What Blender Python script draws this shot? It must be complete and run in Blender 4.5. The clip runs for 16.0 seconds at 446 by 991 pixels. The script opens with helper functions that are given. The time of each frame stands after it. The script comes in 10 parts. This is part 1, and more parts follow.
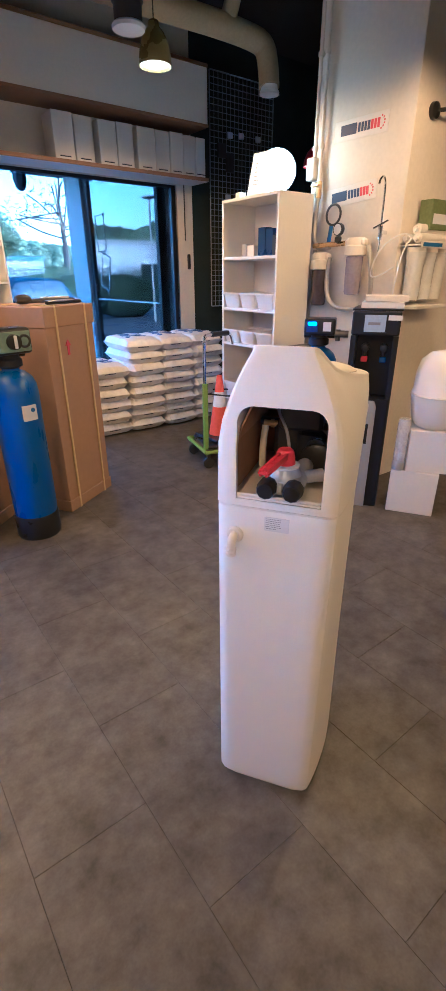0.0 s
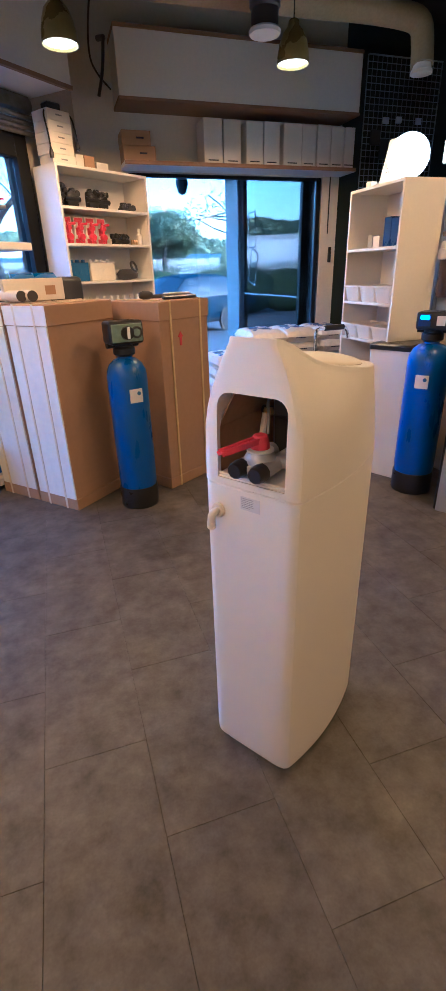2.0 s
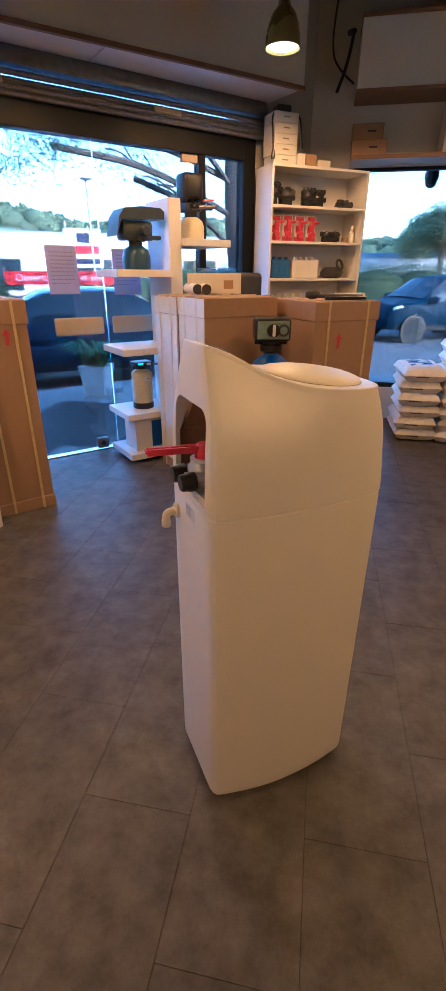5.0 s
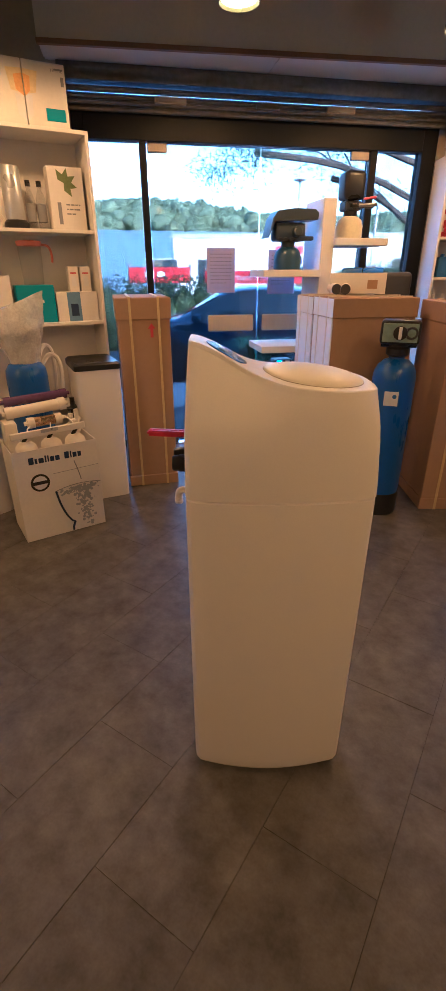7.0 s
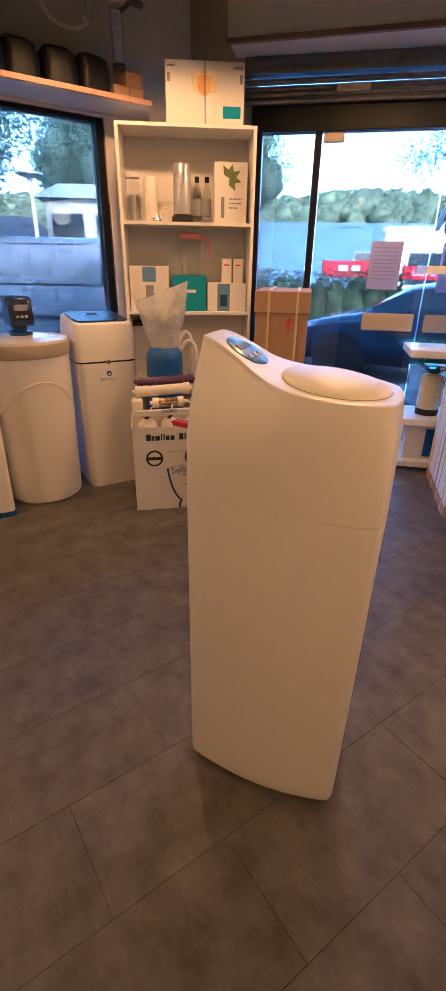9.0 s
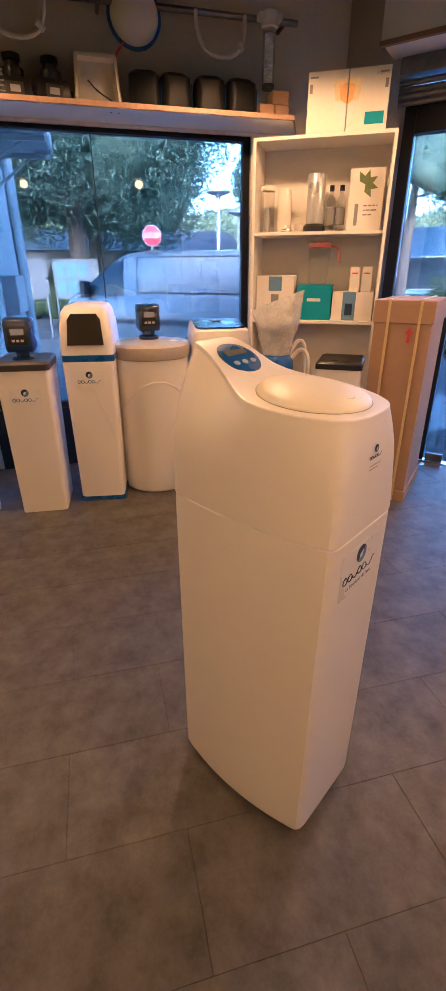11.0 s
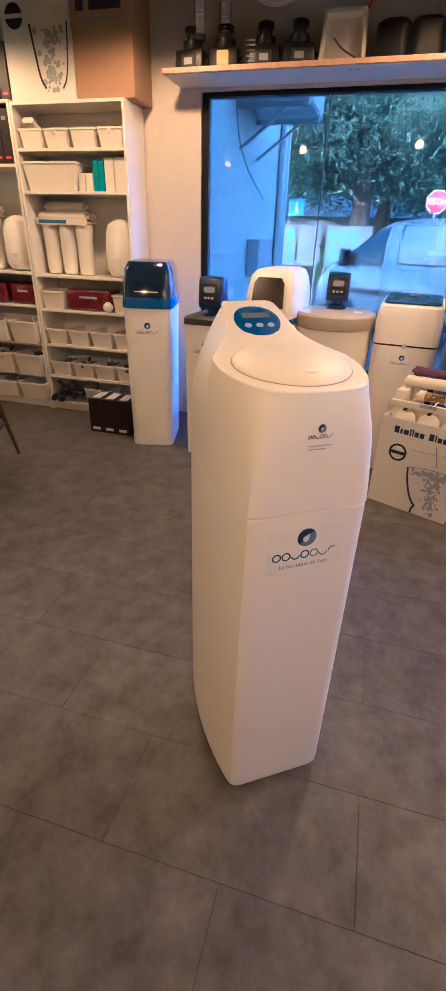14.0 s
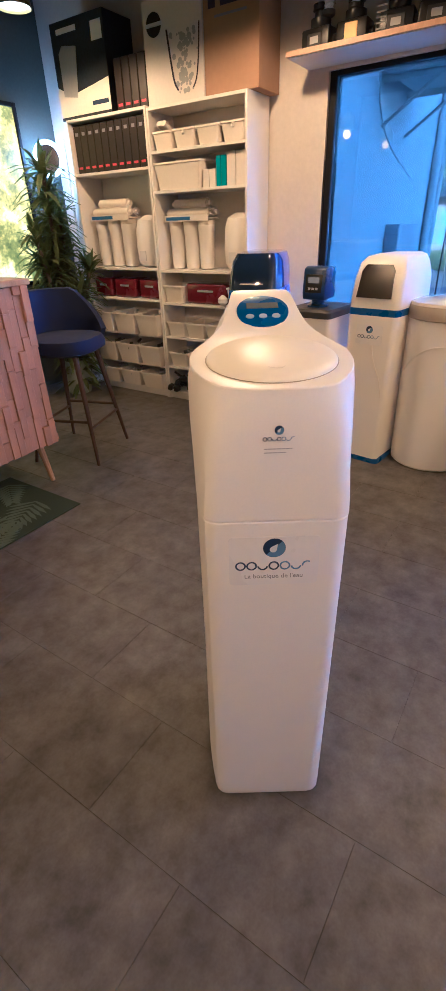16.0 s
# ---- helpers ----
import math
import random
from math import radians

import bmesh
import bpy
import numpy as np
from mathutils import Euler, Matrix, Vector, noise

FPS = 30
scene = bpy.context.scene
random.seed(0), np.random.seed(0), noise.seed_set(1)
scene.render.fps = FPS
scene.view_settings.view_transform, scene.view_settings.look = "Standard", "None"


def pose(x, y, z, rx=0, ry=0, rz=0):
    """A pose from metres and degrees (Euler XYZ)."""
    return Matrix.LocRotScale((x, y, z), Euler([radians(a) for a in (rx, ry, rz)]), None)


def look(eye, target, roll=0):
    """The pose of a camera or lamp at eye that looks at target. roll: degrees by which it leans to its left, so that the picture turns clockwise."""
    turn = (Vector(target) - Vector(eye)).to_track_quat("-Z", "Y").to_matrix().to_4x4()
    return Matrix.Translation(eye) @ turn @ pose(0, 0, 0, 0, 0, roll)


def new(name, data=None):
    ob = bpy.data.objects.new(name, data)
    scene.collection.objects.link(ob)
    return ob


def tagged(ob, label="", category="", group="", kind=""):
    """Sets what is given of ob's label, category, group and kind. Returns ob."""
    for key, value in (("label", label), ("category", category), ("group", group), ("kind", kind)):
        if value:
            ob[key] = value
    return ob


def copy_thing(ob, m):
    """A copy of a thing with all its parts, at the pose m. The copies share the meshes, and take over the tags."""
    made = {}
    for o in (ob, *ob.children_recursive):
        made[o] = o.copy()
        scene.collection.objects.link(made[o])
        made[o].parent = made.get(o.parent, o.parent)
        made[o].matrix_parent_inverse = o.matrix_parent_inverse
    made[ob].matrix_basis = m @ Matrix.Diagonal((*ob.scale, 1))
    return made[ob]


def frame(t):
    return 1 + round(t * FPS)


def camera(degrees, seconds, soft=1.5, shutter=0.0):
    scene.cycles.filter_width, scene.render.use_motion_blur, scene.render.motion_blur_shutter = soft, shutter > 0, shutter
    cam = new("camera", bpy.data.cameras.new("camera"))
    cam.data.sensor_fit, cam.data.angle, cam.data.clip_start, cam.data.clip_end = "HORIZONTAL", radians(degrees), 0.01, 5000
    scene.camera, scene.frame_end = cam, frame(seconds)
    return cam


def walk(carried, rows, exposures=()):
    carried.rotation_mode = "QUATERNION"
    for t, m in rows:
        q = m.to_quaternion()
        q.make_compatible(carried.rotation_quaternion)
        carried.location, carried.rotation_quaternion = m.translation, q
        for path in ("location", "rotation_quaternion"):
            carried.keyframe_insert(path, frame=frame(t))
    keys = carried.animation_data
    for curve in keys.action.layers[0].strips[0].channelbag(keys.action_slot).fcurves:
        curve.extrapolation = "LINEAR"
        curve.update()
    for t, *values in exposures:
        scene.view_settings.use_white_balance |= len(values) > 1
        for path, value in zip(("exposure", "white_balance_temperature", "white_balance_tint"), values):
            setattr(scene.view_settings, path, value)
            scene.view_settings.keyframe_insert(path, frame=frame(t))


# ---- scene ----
cam = camera(50.0, 16.0)
METRES, EYE, TILT, LEAN, TURN = 3.0, 1.293, 0.0, 0.0, -37.0
ROWS = [
    (0.0, 0.0, 0.0, 0.0, -0.07, -24.61, 0.16),
    (0.5, 0.0268, -0.0011, -0.0006, 3.83, -24.78, 0.6),
    (1.0, 0.0614, -0.0073, 0.0031, 9.24, -24.9, 0.81),
    (1.5, 0.0944, -0.0187, 0.0041, 15.06, -24.94, 0.87),
    (2.0, 0.1234, -0.0155, 0.0007, 18.62, -24.99, 1.58),
    (2.5, 0.15, 0.0034, -0.0001, 23.8, -24.89, 0.54),
    (3.0, 0.1764, 0.0198, -0.0, 27.04, -24.91, 0.51),
    (3.5, 0.2095, 0.0377, 0.001, 30.47, -24.9, 0.02),
    (3.7, 0.2209, 0.0465, 0.0010, 33.33, -25.07, -0.05),
    (5.8, 0.3186, 0.1375, 0.0012, 54.94, -24.78, -0.20),
    (6.0, 0.3297, 0.1477, 0.0012, 57.07, -24.9, -0.21),
    (6.5, 0.3582, 0.174, 0.0039, 64.56, -24.89, -0.98),
    (7.0, 0.3743, 0.1994, 0.0035, 70.13, -25.07, 0.16),
    (7.5, 0.3767, 0.2334, 0.0003, 75.36, -25.11, -0.06),
    (8.0, 0.3773, 0.2593, 0.0009, 79.44, -25.34, -0.11),
    (8.5, 0.3784, 0.2893, 0.0029, 84.94, -25.54, -1.19),
    (9.0, 0.3853, 0.3178, 0.0053, 92.46, -25.9, -0.88),
    (9.2, 0.3868, 0.3294, 0.0056, 94.63, -26.07, -0.80),
    (11.3, 0.3665, 0.4624, 0.0067, 115.31, -25.43, 0.15),
    (11.5, 0.3664, 0.4749, 0.0067, 116.97, -25.77, 0.17),
    (12.0, 0.363, 0.5026, 0.0038, 120.07, -26.07, -0.07),
    (12.5, 0.3424, 0.5261, 0.0011, 125.18, -26.61, -1.56),
    (13.0, 0.3214, 0.5447, 0.0008, 131.67, -27.44, -1.72),
    (13.5, 0.3008, 0.5647, 0.0028, 137.25, -28.12, -1.72),
    (14.0, 0.2819, 0.594, 0.0047, 143.16, -28.55, -1.58),
    (14.5, 0.2624, 0.6102, 0.0033, 147.9, -28.96, -0.17),
    (15.0, 0.2299, 0.6189, 0.0006, 152.97, -29.16, 0.32),
    (15.5, 0.2045, 0.6214, 0.0022, 157.82, -29.23, 1.12),
    (16.0, 0.1836, 0.6318, 0.0016, 160.19, -29.31, 1.54),
]
walk(cam, [(t, pose(0, 0, EYE, TILT, LEAN, TURN) @ pose(METRES * x, METRES * y, METRES * z, 90 + pitch, roll, yaw)) for t, x, y, z, yaw, pitch, roll in ROWS],
     [(0.0, 6.2, 3350, 3), (2.0, 5.95, 3480, 5), (3.5, 5.75, 3800, 7), (7.0, 5.45, 3850, 9), (9.0, 5.65, 3900, 12), (11.5, 6.05, 3820, 13), (12.5, 6.25, 3600, 11), (14.0, 6.15, 3450, 8), (16.0, 6.05, 3320, 6)])

# ---- world, sun and exposure ----
world = bpy.data.worlds.new("sky")
scene.world = world
world.use_nodes = True
wn = world.node_tree
wn.nodes.clear()
sky = wn.nodes.new("ShaderNodeTexSky")
sky.sky_type = "NISHITA"
sky.sun_disc = False
sky.sun_elevation = radians(23)
sky.sun_rotation = radians(112)
sky.air_density = 1.0
sky.dust_density = 1.0
bg = wn.nodes.new("ShaderNodeBackground")
bg.inputs["Strength"].default_value = 0.15
wout = wn.nodes.new("ShaderNodeOutputWorld")
wn.links.new(sky.outputs[0], bg.inputs[0])
wn.links.new(bg.outputs[0], wout.inputs[0])

sun = new("sun", bpy.data.lights.new("sun", "SUN"))
sun.data.energy, sun.data.angle, sun.data.color = 1.2, radians(10), (1.0, 0.90, 0.76)
sun.matrix_world = look((20, -8, 9.2), (0, 0, 0))

# ---- materials ----
def hexc(h):
    def lin(c):
        c /= 255
        return c / 12.92 if c <= 0.04045 else ((c + 0.055) / 1.055) ** 2.4
    return tuple(lin(int(h[i:i + 2], 16)) for i in (0, 2, 4)) + (1.0,)


def mat(name, col, rough=0.5, metal=0.0, var=0.08, vscale=6.0, fine=60.0, bump=0.05, bdist=0.002, rvar=0.1,
        rand=0.0, spec=0.5, coat=0.0, trans=0.0, ior=1.45, emit=None, estr=0.0, alpha=1.0, stretch=(1, 1, 1), sheen=0.0):
    """A procedural surface: two scales of colour variation, uneven gloss and fine relief."""
    m = bpy.data.materials.new(name)
    m.use_nodes = True
    nt = m.node_tree
    b = nt.nodes["Principled BSDF"]
    col = hexc(col) if isinstance(col, str) else (*col, 1.0)[:4]
    b.inputs["Metallic"].default_value = metal
    b.inputs["Specular IOR Level"].default_value = spec
    b.inputs["Coat Weight"].default_value = coat
    b.inputs["Transmission Weight"].default_value = trans
    b.inputs["IOR"].default_value = ior
    b.inputs["Alpha"].default_value = alpha
    b.inputs["Sheen Weight"].default_value = sheen
    tc = nt.nodes.new("ShaderNodeTexCoord")
    mp = nt.nodes.new("ShaderNodeMapping")
    mp.inputs["Scale"].default_value = stretch
    nt.links.new(tc.outputs["Object"], mp.inputs[0])
    n1 = nt.nodes.new("ShaderNodeTexNoise")
    n1.inputs["Scale"].default_value, n1.inputs["Detail"].default_value = vscale, 5
    n2 = nt.nodes.new("ShaderNodeTexNoise")
    n2.inputs["Scale"].default_value, n2.inputs["Detail"].default_value = fine, 3
    nt.links.new(mp.outputs[0], n1.inputs[0])
    nt.links.new(mp.outputs[0], n2.inputs[0])
    add = nt.nodes.new("ShaderNodeMath")
    add.operation = "ADD"
    nt.links.new(n1.outputs[0], add.inputs[0])
    nt.links.new(n2.outputs[0], add.inputs[1])
    last = add.outputs[0]
    if rand:
        oi = nt.nodes.new("ShaderNodeObjectInfo")
        mul = nt.nodes.new("ShaderNodeMath")
        mul.operation = "MULTIPLY_ADD"
        nt.links.new(oi.outputs["Random"], mul.inputs[0])
        mul.inputs[1].default_value = rand
        nt.links.new(last, mul.inputs[2])
        last = mul.outputs[0]
    rmp = nt.nodes.new("ShaderNodeMapRange")
    rmp.inputs[1].default_value, rmp.inputs[2].default_value = 0.6, 1.4 + rand
    rmp.inputs[3].default_value, rmp.inputs[4].default_value = 1 - var, 1 + var
    nt.links.new(last, rmp.inputs[0])
    vm = nt.nodes.new("ShaderNodeVectorMath")
    vm.operation = "SCALE"
    vm.inputs[0].default_value = col[:3]
    nt.links.new(rmp.outputs[0], vm.inputs["Scale"])
    nt.links.new(vm.outputs[0], b.inputs["Base Color"])
    rr = nt.nodes.new("ShaderNodeMapRange")
    rr.inputs[1].default_value, rr.inputs[2].default_value = 0.3, 0.7
    rr.inputs[3].default_value, rr.inputs[4].default_value = max(0.02, rough - rvar), min(1, rough + rvar)
    nt.links.new(n1.outputs[0], rr.inputs[0])
    nt.links.new(rr.outputs[0], b.inputs["Roughness"])
    if bump:
        bp = nt.nodes.new("ShaderNodeBump")
        bp.inputs["Strength"].default_value, bp.inputs["Distance"].default_value = bump, bdist
        nt.links.new(n2.outputs[0], bp.inputs["Height"])
        nt.links.new(bp.outputs[0], b.inputs["Normal"])
    if emit:
        b.inputs["Emission Color"].default_value = (*emit, 1.0)[:4]
        b.inputs["Emission Strength"].default_value = estr
    return m


def glass(name, tint=(1, 1, 1), rough=0.0, clear=0.9, mirror=0.04):
    """Thin sheet glass: mostly see-through with a Fresnel mirror on it."""
    m = bpy.data.materials.new(name)
    m.use_nodes = True
    nt = m.node_tree
    nt.nodes.clear()
    out = nt.nodes.new("ShaderNodeOutputMaterial")
    mix = nt.nodes.new("ShaderNodeMixShader")
    tr = nt.nodes.new("ShaderNodeBsdfTransparent")
    tr.inputs[0].default_value = (*(clear * c for c in tint), 1)
    gl = nt.nodes.new("ShaderNodeBsdfGlossy")
    gl.inputs["Roughness"].default_value = rough
    lw = nt.nodes.new("ShaderNodeLayerWeight")
    pw = nt.nodes.new("ShaderNodeMath")
    pw.operation = "POWER"
    pw.inputs[1].default_value = 4.0
    fr = nt.nodes.new("ShaderNodeMath")
    fr.operation = "MULTIPLY_ADD"
    fr.inputs[1].default_value, fr.inputs[2].default_value = 0.85, mirror
    nt.links.new(lw.outputs["Facing"], pw.inputs[0])
    nt.links.new(pw.outputs[0], fr.inputs[0])
    nt.links.new(fr.outputs[0], mix.inputs[0])
    nt.links.new(tr.outputs[0], mix.inputs[1])
    nt.links.new(gl.outputs[0], mix.inputs[2])
    nt.links.new(mix.outputs[0], out.inputs[0])
    return m


def foliage(*args, **kw):
    """Leaves that let part of the light through."""
    m = mat(*args, **kw)
    nt = m.node_tree
    b = nt.nodes["Principled BSDF"]
    tl = nt.nodes.new("ShaderNodeBsdfTranslucent")
    nt.links.new(b.inputs["Base Color"].links[0].from_socket, tl.inputs[0])
    mx = nt.nodes.new("ShaderNodeMixShader")
    mx.inputs[0].default_value = 0.45
    nt.links.new(b.outputs[0], mx.inputs[1])
    nt.links.new(tl.outputs[0], mx.inputs[2])
    nt.links.new(mx.outputs[0], nt.nodes["Material Output"].inputs[0])
    return m


def floor_mat():
    """Grey-brown vinyl stone: clouded at three scales, scuffed, half-gloss."""
    m = mat("vinyl_stone", (0.098, 0.091, 0.085), rough=0.43, var=0.16, vscale=11, fine=140, bump=0.22, bdist=0.0012, rvar=0.06, rand=0.3, spec=0.45)
    nt = m.node_tree
    b = nt.nodes["Principled BSDF"]
    old = b.inputs["Base Color"].links[0].from_socket
    geo = nt.nodes.new("ShaderNodeNewGeometry")
    n = nt.nodes.new("ShaderNodeTexNoise")
    n.inputs["Scale"].default_value, n.inputs["Detail"].default_value, n.inputs["Roughness"].default_value = 9, 10, 0.7
    nt.links.new(geo.outputs["Position"], n.inputs[0])
    r = nt.nodes.new("ShaderNodeMapRange")
    r.inputs[1].default_value, r.inputs[2].default_value, r.inputs[3].default_value, r.inputs[4].default_value = 0.32, 0.70, 0.55, 1.55
    nt.links.new(n.outputs[0], r.inputs[0])
    s = nt.nodes.new("ShaderNodeVectorMath")
    s.operation = "SCALE"
    nt.links.new(old, s.inputs[0])
    nt.links.new(r.outputs[0], s.inputs["Scale"])
    nt.links.new(s.outputs[0], b.inputs["Base Color"])
    return m


FLOOR = floor_mat()
JOINT = mat("floor_joint", (0.032, 0.028, 0.026), 0.7)
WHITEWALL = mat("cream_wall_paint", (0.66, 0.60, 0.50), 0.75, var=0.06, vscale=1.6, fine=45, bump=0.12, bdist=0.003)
# the cream paint again, with the entrance wall's shade put into the colour
SHADEWALL = mat("shaded_cream_wall_paint", (0.42, 0.37, 0.30), 0.8, var=0.10, vscale=1.4, fine=40, bump=0.15, bdist=0.003)
PANEL = mat("white_board", (0.70, 0.66, 0.58), 0.5, var=0.05, vscale=2, fine=50, bump=0.04)
BOARDEDGE = mat("chipboard_edge", (0.22, 0.13, 0.07), 0.7, var=0.2, fine=180, bump=0.2)
DARKWALL = mat("dark_green_paint", (0.014, 0.022, 0.020), 0.8, var=0.2)
GREENWALL = mat("green_grey_wall_paint", (0.085, 0.095, 0.08), 0.8, var=0.12, vscale=1.5)
CEIL = mat("dark_ceiling_paint", (0.022, 0.019, 0.015), 0.9, var=0.3, vscale=2, bump=0.3, bdist=0.01)
DUCT = mat("ochre_painted_duct", (0.36, 0.28, 0.14), 0.5, var=0.15, vscale=3)
LAMINATE = mat("white_laminate", (0.72, 0.69, 0.64), 0.42, var=0.03, vscale=2, bump=0.03)
BLACKALU = mat("black_aluminium", (0.010, 0.011, 0.014), 0.5, var=0.15, bump=0.05, spec=0.2)
STEEL = mat("galvanised_steel", (0.21, 0.205, 0.195), 0.42, 0.85, var=0.3, vscale=4, fine=30, bump=0.1, rvar=0.16)
CHROME = mat("chrome", (0.75, 0.75, 0.76), 0.14, 1.0, var=0.05, bump=0.02, rvar=0.05)
BRASS = mat("brass", (0.55, 0.38, 0.16), 0.3, 1.0, var=0.15)
GLASS = glass("window_glass", (1.0, 0.95, 0.88), clear=0.32)
MIRRORGLASS = glass("reflective_dark_glass", (0.7, 0.8, 0.9), clear=0.08, mirror=0.12)
DARKGLASS = glass("tinted_glass", (0.30, 0.36, 0.42), clear=0.6)
CARDBOARD = mat("brown_cardboard", (0.36, 0.225, 0.105), 0.75, var=0.07, vscale=2.5, fine=30, bump=0.08, rand=0.1)
CARDPALE = mat("pale_cardboard", (0.47, 0.41, 0.30), 0.8, var=0.06, vscale=3, fine=90, bump=0.12, stretch=(1, 1, 0.2))
CARDWHITE = mat("white_card", (0.68, 0.64, 0.58), 0.6, var=0.05, bump=0.04)
STRAP = mat("yellow_strap", (0.62, 0.47, 0.16), 0.45, var=0.1)
WHITEPL = mat("pearl_white_plastic", (0.80, 0.765, 0.72), 0.34, var=0.025, vscale=3, fine=300, bump=0.05, bdist=0.0006, rvar=0.015, coat=0.0)
IVORY = mat("ivory_plastic", (0.72, 0.67, 0.58), 0.36, var=0.04, vscale=3, bump=0.02)
CLEARPL = glass("clear_plastic", (0.97, 0.98, 1.0), 0.12, 0.93)
BLACKPL = mat("black_plastic", (0.014, 0.014, 0.016), 0.34, var=0.2, bump=0.04)
GREYPL = mat("charcoal_plastic", (0.04, 0.04, 0.045), 0.42, var=0.1)
SILVERPL = mat("silver_plastic", (0.42, 0.43, 0.46), 0.35, 0.4, var=0.06)
REDPL = mat("red_plastic", (0.55, 0.025, 0.03), 0.38, var=0.1)
BLUEPL = mat("blue_plastic", (0.012, 0.085, 0.36), 0.3, var=0.1, coat=0.2)
NAVYPL = mat("navy_plastic", (0.012, 0.035, 0.12), 0.3, var=0.1)
TANKBLUE = mat("blue_fibreglass", (0.012, 0.085, 0.42), 0.32, var=0.14, vscale=10, fine=160, bump=0.22, bdist=0.001, coat=0.3, stretch=(1, 1, 0.3))
TAUPE = mat("taupe_plastic", (0.34, 0.29, 0.21), 0.4, var=0.05)
MAROON = mat("maroon_plastic", (0.11, 0.006, 0.012), 0.22, var=0.1, coat=0.5)
TEAL = mat("teal_card", (0.02, 0.25, 0.40), 0.5, var=0.05)
CREAMTANK = mat("cream_fibreglass", (0.62, 0.56, 0.36), 0.4, var=0.1, vscale=12)
PAPER = mat("paper", (0.66, 0.65, 0.66), 0.7, var=0.03)
INK = mat("dark_print", (0.03, 0.03, 0.07), 0.6)
GREYINK = mat("grey_print", (0.22, 0.22, 0.24), 0.6)
REDINK = mat("red_print", (0.5, 0.04, 0.04), 0.6)
BLUEINK = mat("blue_print", (0.03, 0.12, 0.38), 0.5)
PALEBLUE = mat("pale_blue_print", (0.36, 0.44, 0.60), 0.5)
YELLOWINK = mat("yellow_print", (0.8, 0.50, 0.06), 0.5)
SCREEN = mat("grey_lcd", (0.14, 0.16, 0.15), 0.2)
BUBBLE = mat("bubble_wrap", (0.66, 0.64, 0.62), 0.25, var=0.2, vscale=20, fine=90, bump=0.9, bdist=0.006, alpha=0.62)
SALTBAG = mat("salt_bag_film", (0.70, 0.66, 0.60), 0.35, var=0.1, vscale=7, fine=28, bump=0.5, bdist=0.012)
BULB = mat("lit_bulb", (1, 0.9, 0.7), 0.5, emit=(1.0, 0.72, 0.36), estr=0.12, bump=0)
GLOBE = mat("lit_opal_globe", (1, 0.95, 0.85), 0.4, emit=(1.0, 0.76, 0.40), estr=0.17, bump=0)
LAMPSHADE = mat("olive_gold_shade", (0.34, 0.27, 0.07), 0.3, 0.5, var=0.1)
VELVET = mat("blue_velvet", (0.004, 0.010, 0.055), 0.85, var=0.35, vscale=9, fine=300, bump=0.1, sheen=0.04)
WALNUT = mat("walnut_leg", (0.05, 0.027, 0.016), 0.45, var=0.25, stretch=(8, 8, 0.7))
OAK = mat("oak_leg", (0.42, 0.27, 0.14), 0.5, var=0.2, stretch=(8, 8, 0.7))
MOSAIC = mat("teak_block", (0.38, 0.20, 0.10), 0.55, var=0.34, vscale=7, fine=70, bump=0.2, rand=0.7, stretch=(6, 6, 0.8))
LEAF = foliage("dracaena_leaf", (0.12, 0.15, 0.04), 0.45, var=0.4, vscale=14)
LEAFPALE = foliage("fern_leaf", (0.13, 0.24, 0.10), 0.55, var=0.35, vscale=14)
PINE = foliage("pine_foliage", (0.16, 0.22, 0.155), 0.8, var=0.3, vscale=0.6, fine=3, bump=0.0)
# pines far off: the haze of distance is put into a paler green
PINEHAZE = foliage("far_pine_foliage", (0.25, 0.29, 0.16), 0.85, var=0.6, vscale=0.25, fine=1.2, bump=0.0)
HEDGE = foliage("hedge_foliage", (0.11, 0.14, 0.06), 0.75, var=0.55, vscale=4, fine=18, bump=1.0, bdist=0.08)
BARK = mat("bark", (0.11, 0.085, 0.065), 0.9, var=0.3, vscale=6, fine=30, bump=0.7, bdist=0.02)
ASPHALT = mat("asphalt", (0.085, 0.086, 0.09), 0.85, var=0.2, vscale=0.8, fine=60, bump=0.3, bdist=0.006)
PAVING = mat("pavement_concrete", (0.32, 0.315, 0.31), 0.85, var=0.14, vscale=1.2, fine=40, bump=0.25, bdist=0.004)
RENDER_W = mat("white_render", (0.50, 0.485, 0.46), 0.85, var=0.06, vscale=1, fine=30, bump=0.2)
RENDER_G = mat("grey_render", (0.46, 0.46, 0.455), 0.85, var=0.1, vscale=1, fine=30, bump=0.3)
DUSTY = mat("weathered_render", (0.13, 0.125, 0.12), 0.85, var=0.15, vscale=0.8, fine=20, bump=0.2)
CLAD = mat("blue_grey_cladding", (0.10, 0.17, 0.27), 0.6, var=0.08)
ROOFTILE = mat("terracotta_roof", (0.33, 0.17, 0.10), 0.85, var=0.25)
CARBLUE = mat("dark_blue_car_paint", (0.02, 0.04, 0.075), 0.22, 0.3, var=0.05, coat=0.8, bump=0)
CARBLUE2 = mat("blue_car_paint", (0.006, 0.018, 0.034), 0.5, 0.0, var=0.05, coat=0.0, bump=0, spec=0.06)
CARGREY = mat("silver_grey_car_paint", (0.22, 0.225, 0.235), 0.34, 0.2, var=0.03, coat=0.3, bump=0)
TYRE = mat("tyre_rubber", (0.015, 0.015, 0.015), 0.85)
CARGLASS = mat("car_glass", (0.03, 0.04, 0.05), 0.1, var=0.02, bump=0, rvar=0.02, spec=0.35)
REDSIGN = mat("red_sign_paint", (0.55, 0.02, 0.03), 0.45, var=0.04)
WHITESIGN = mat("white_sign_paint", (0.8, 0.8, 0.8), 0.45, var=0.03)
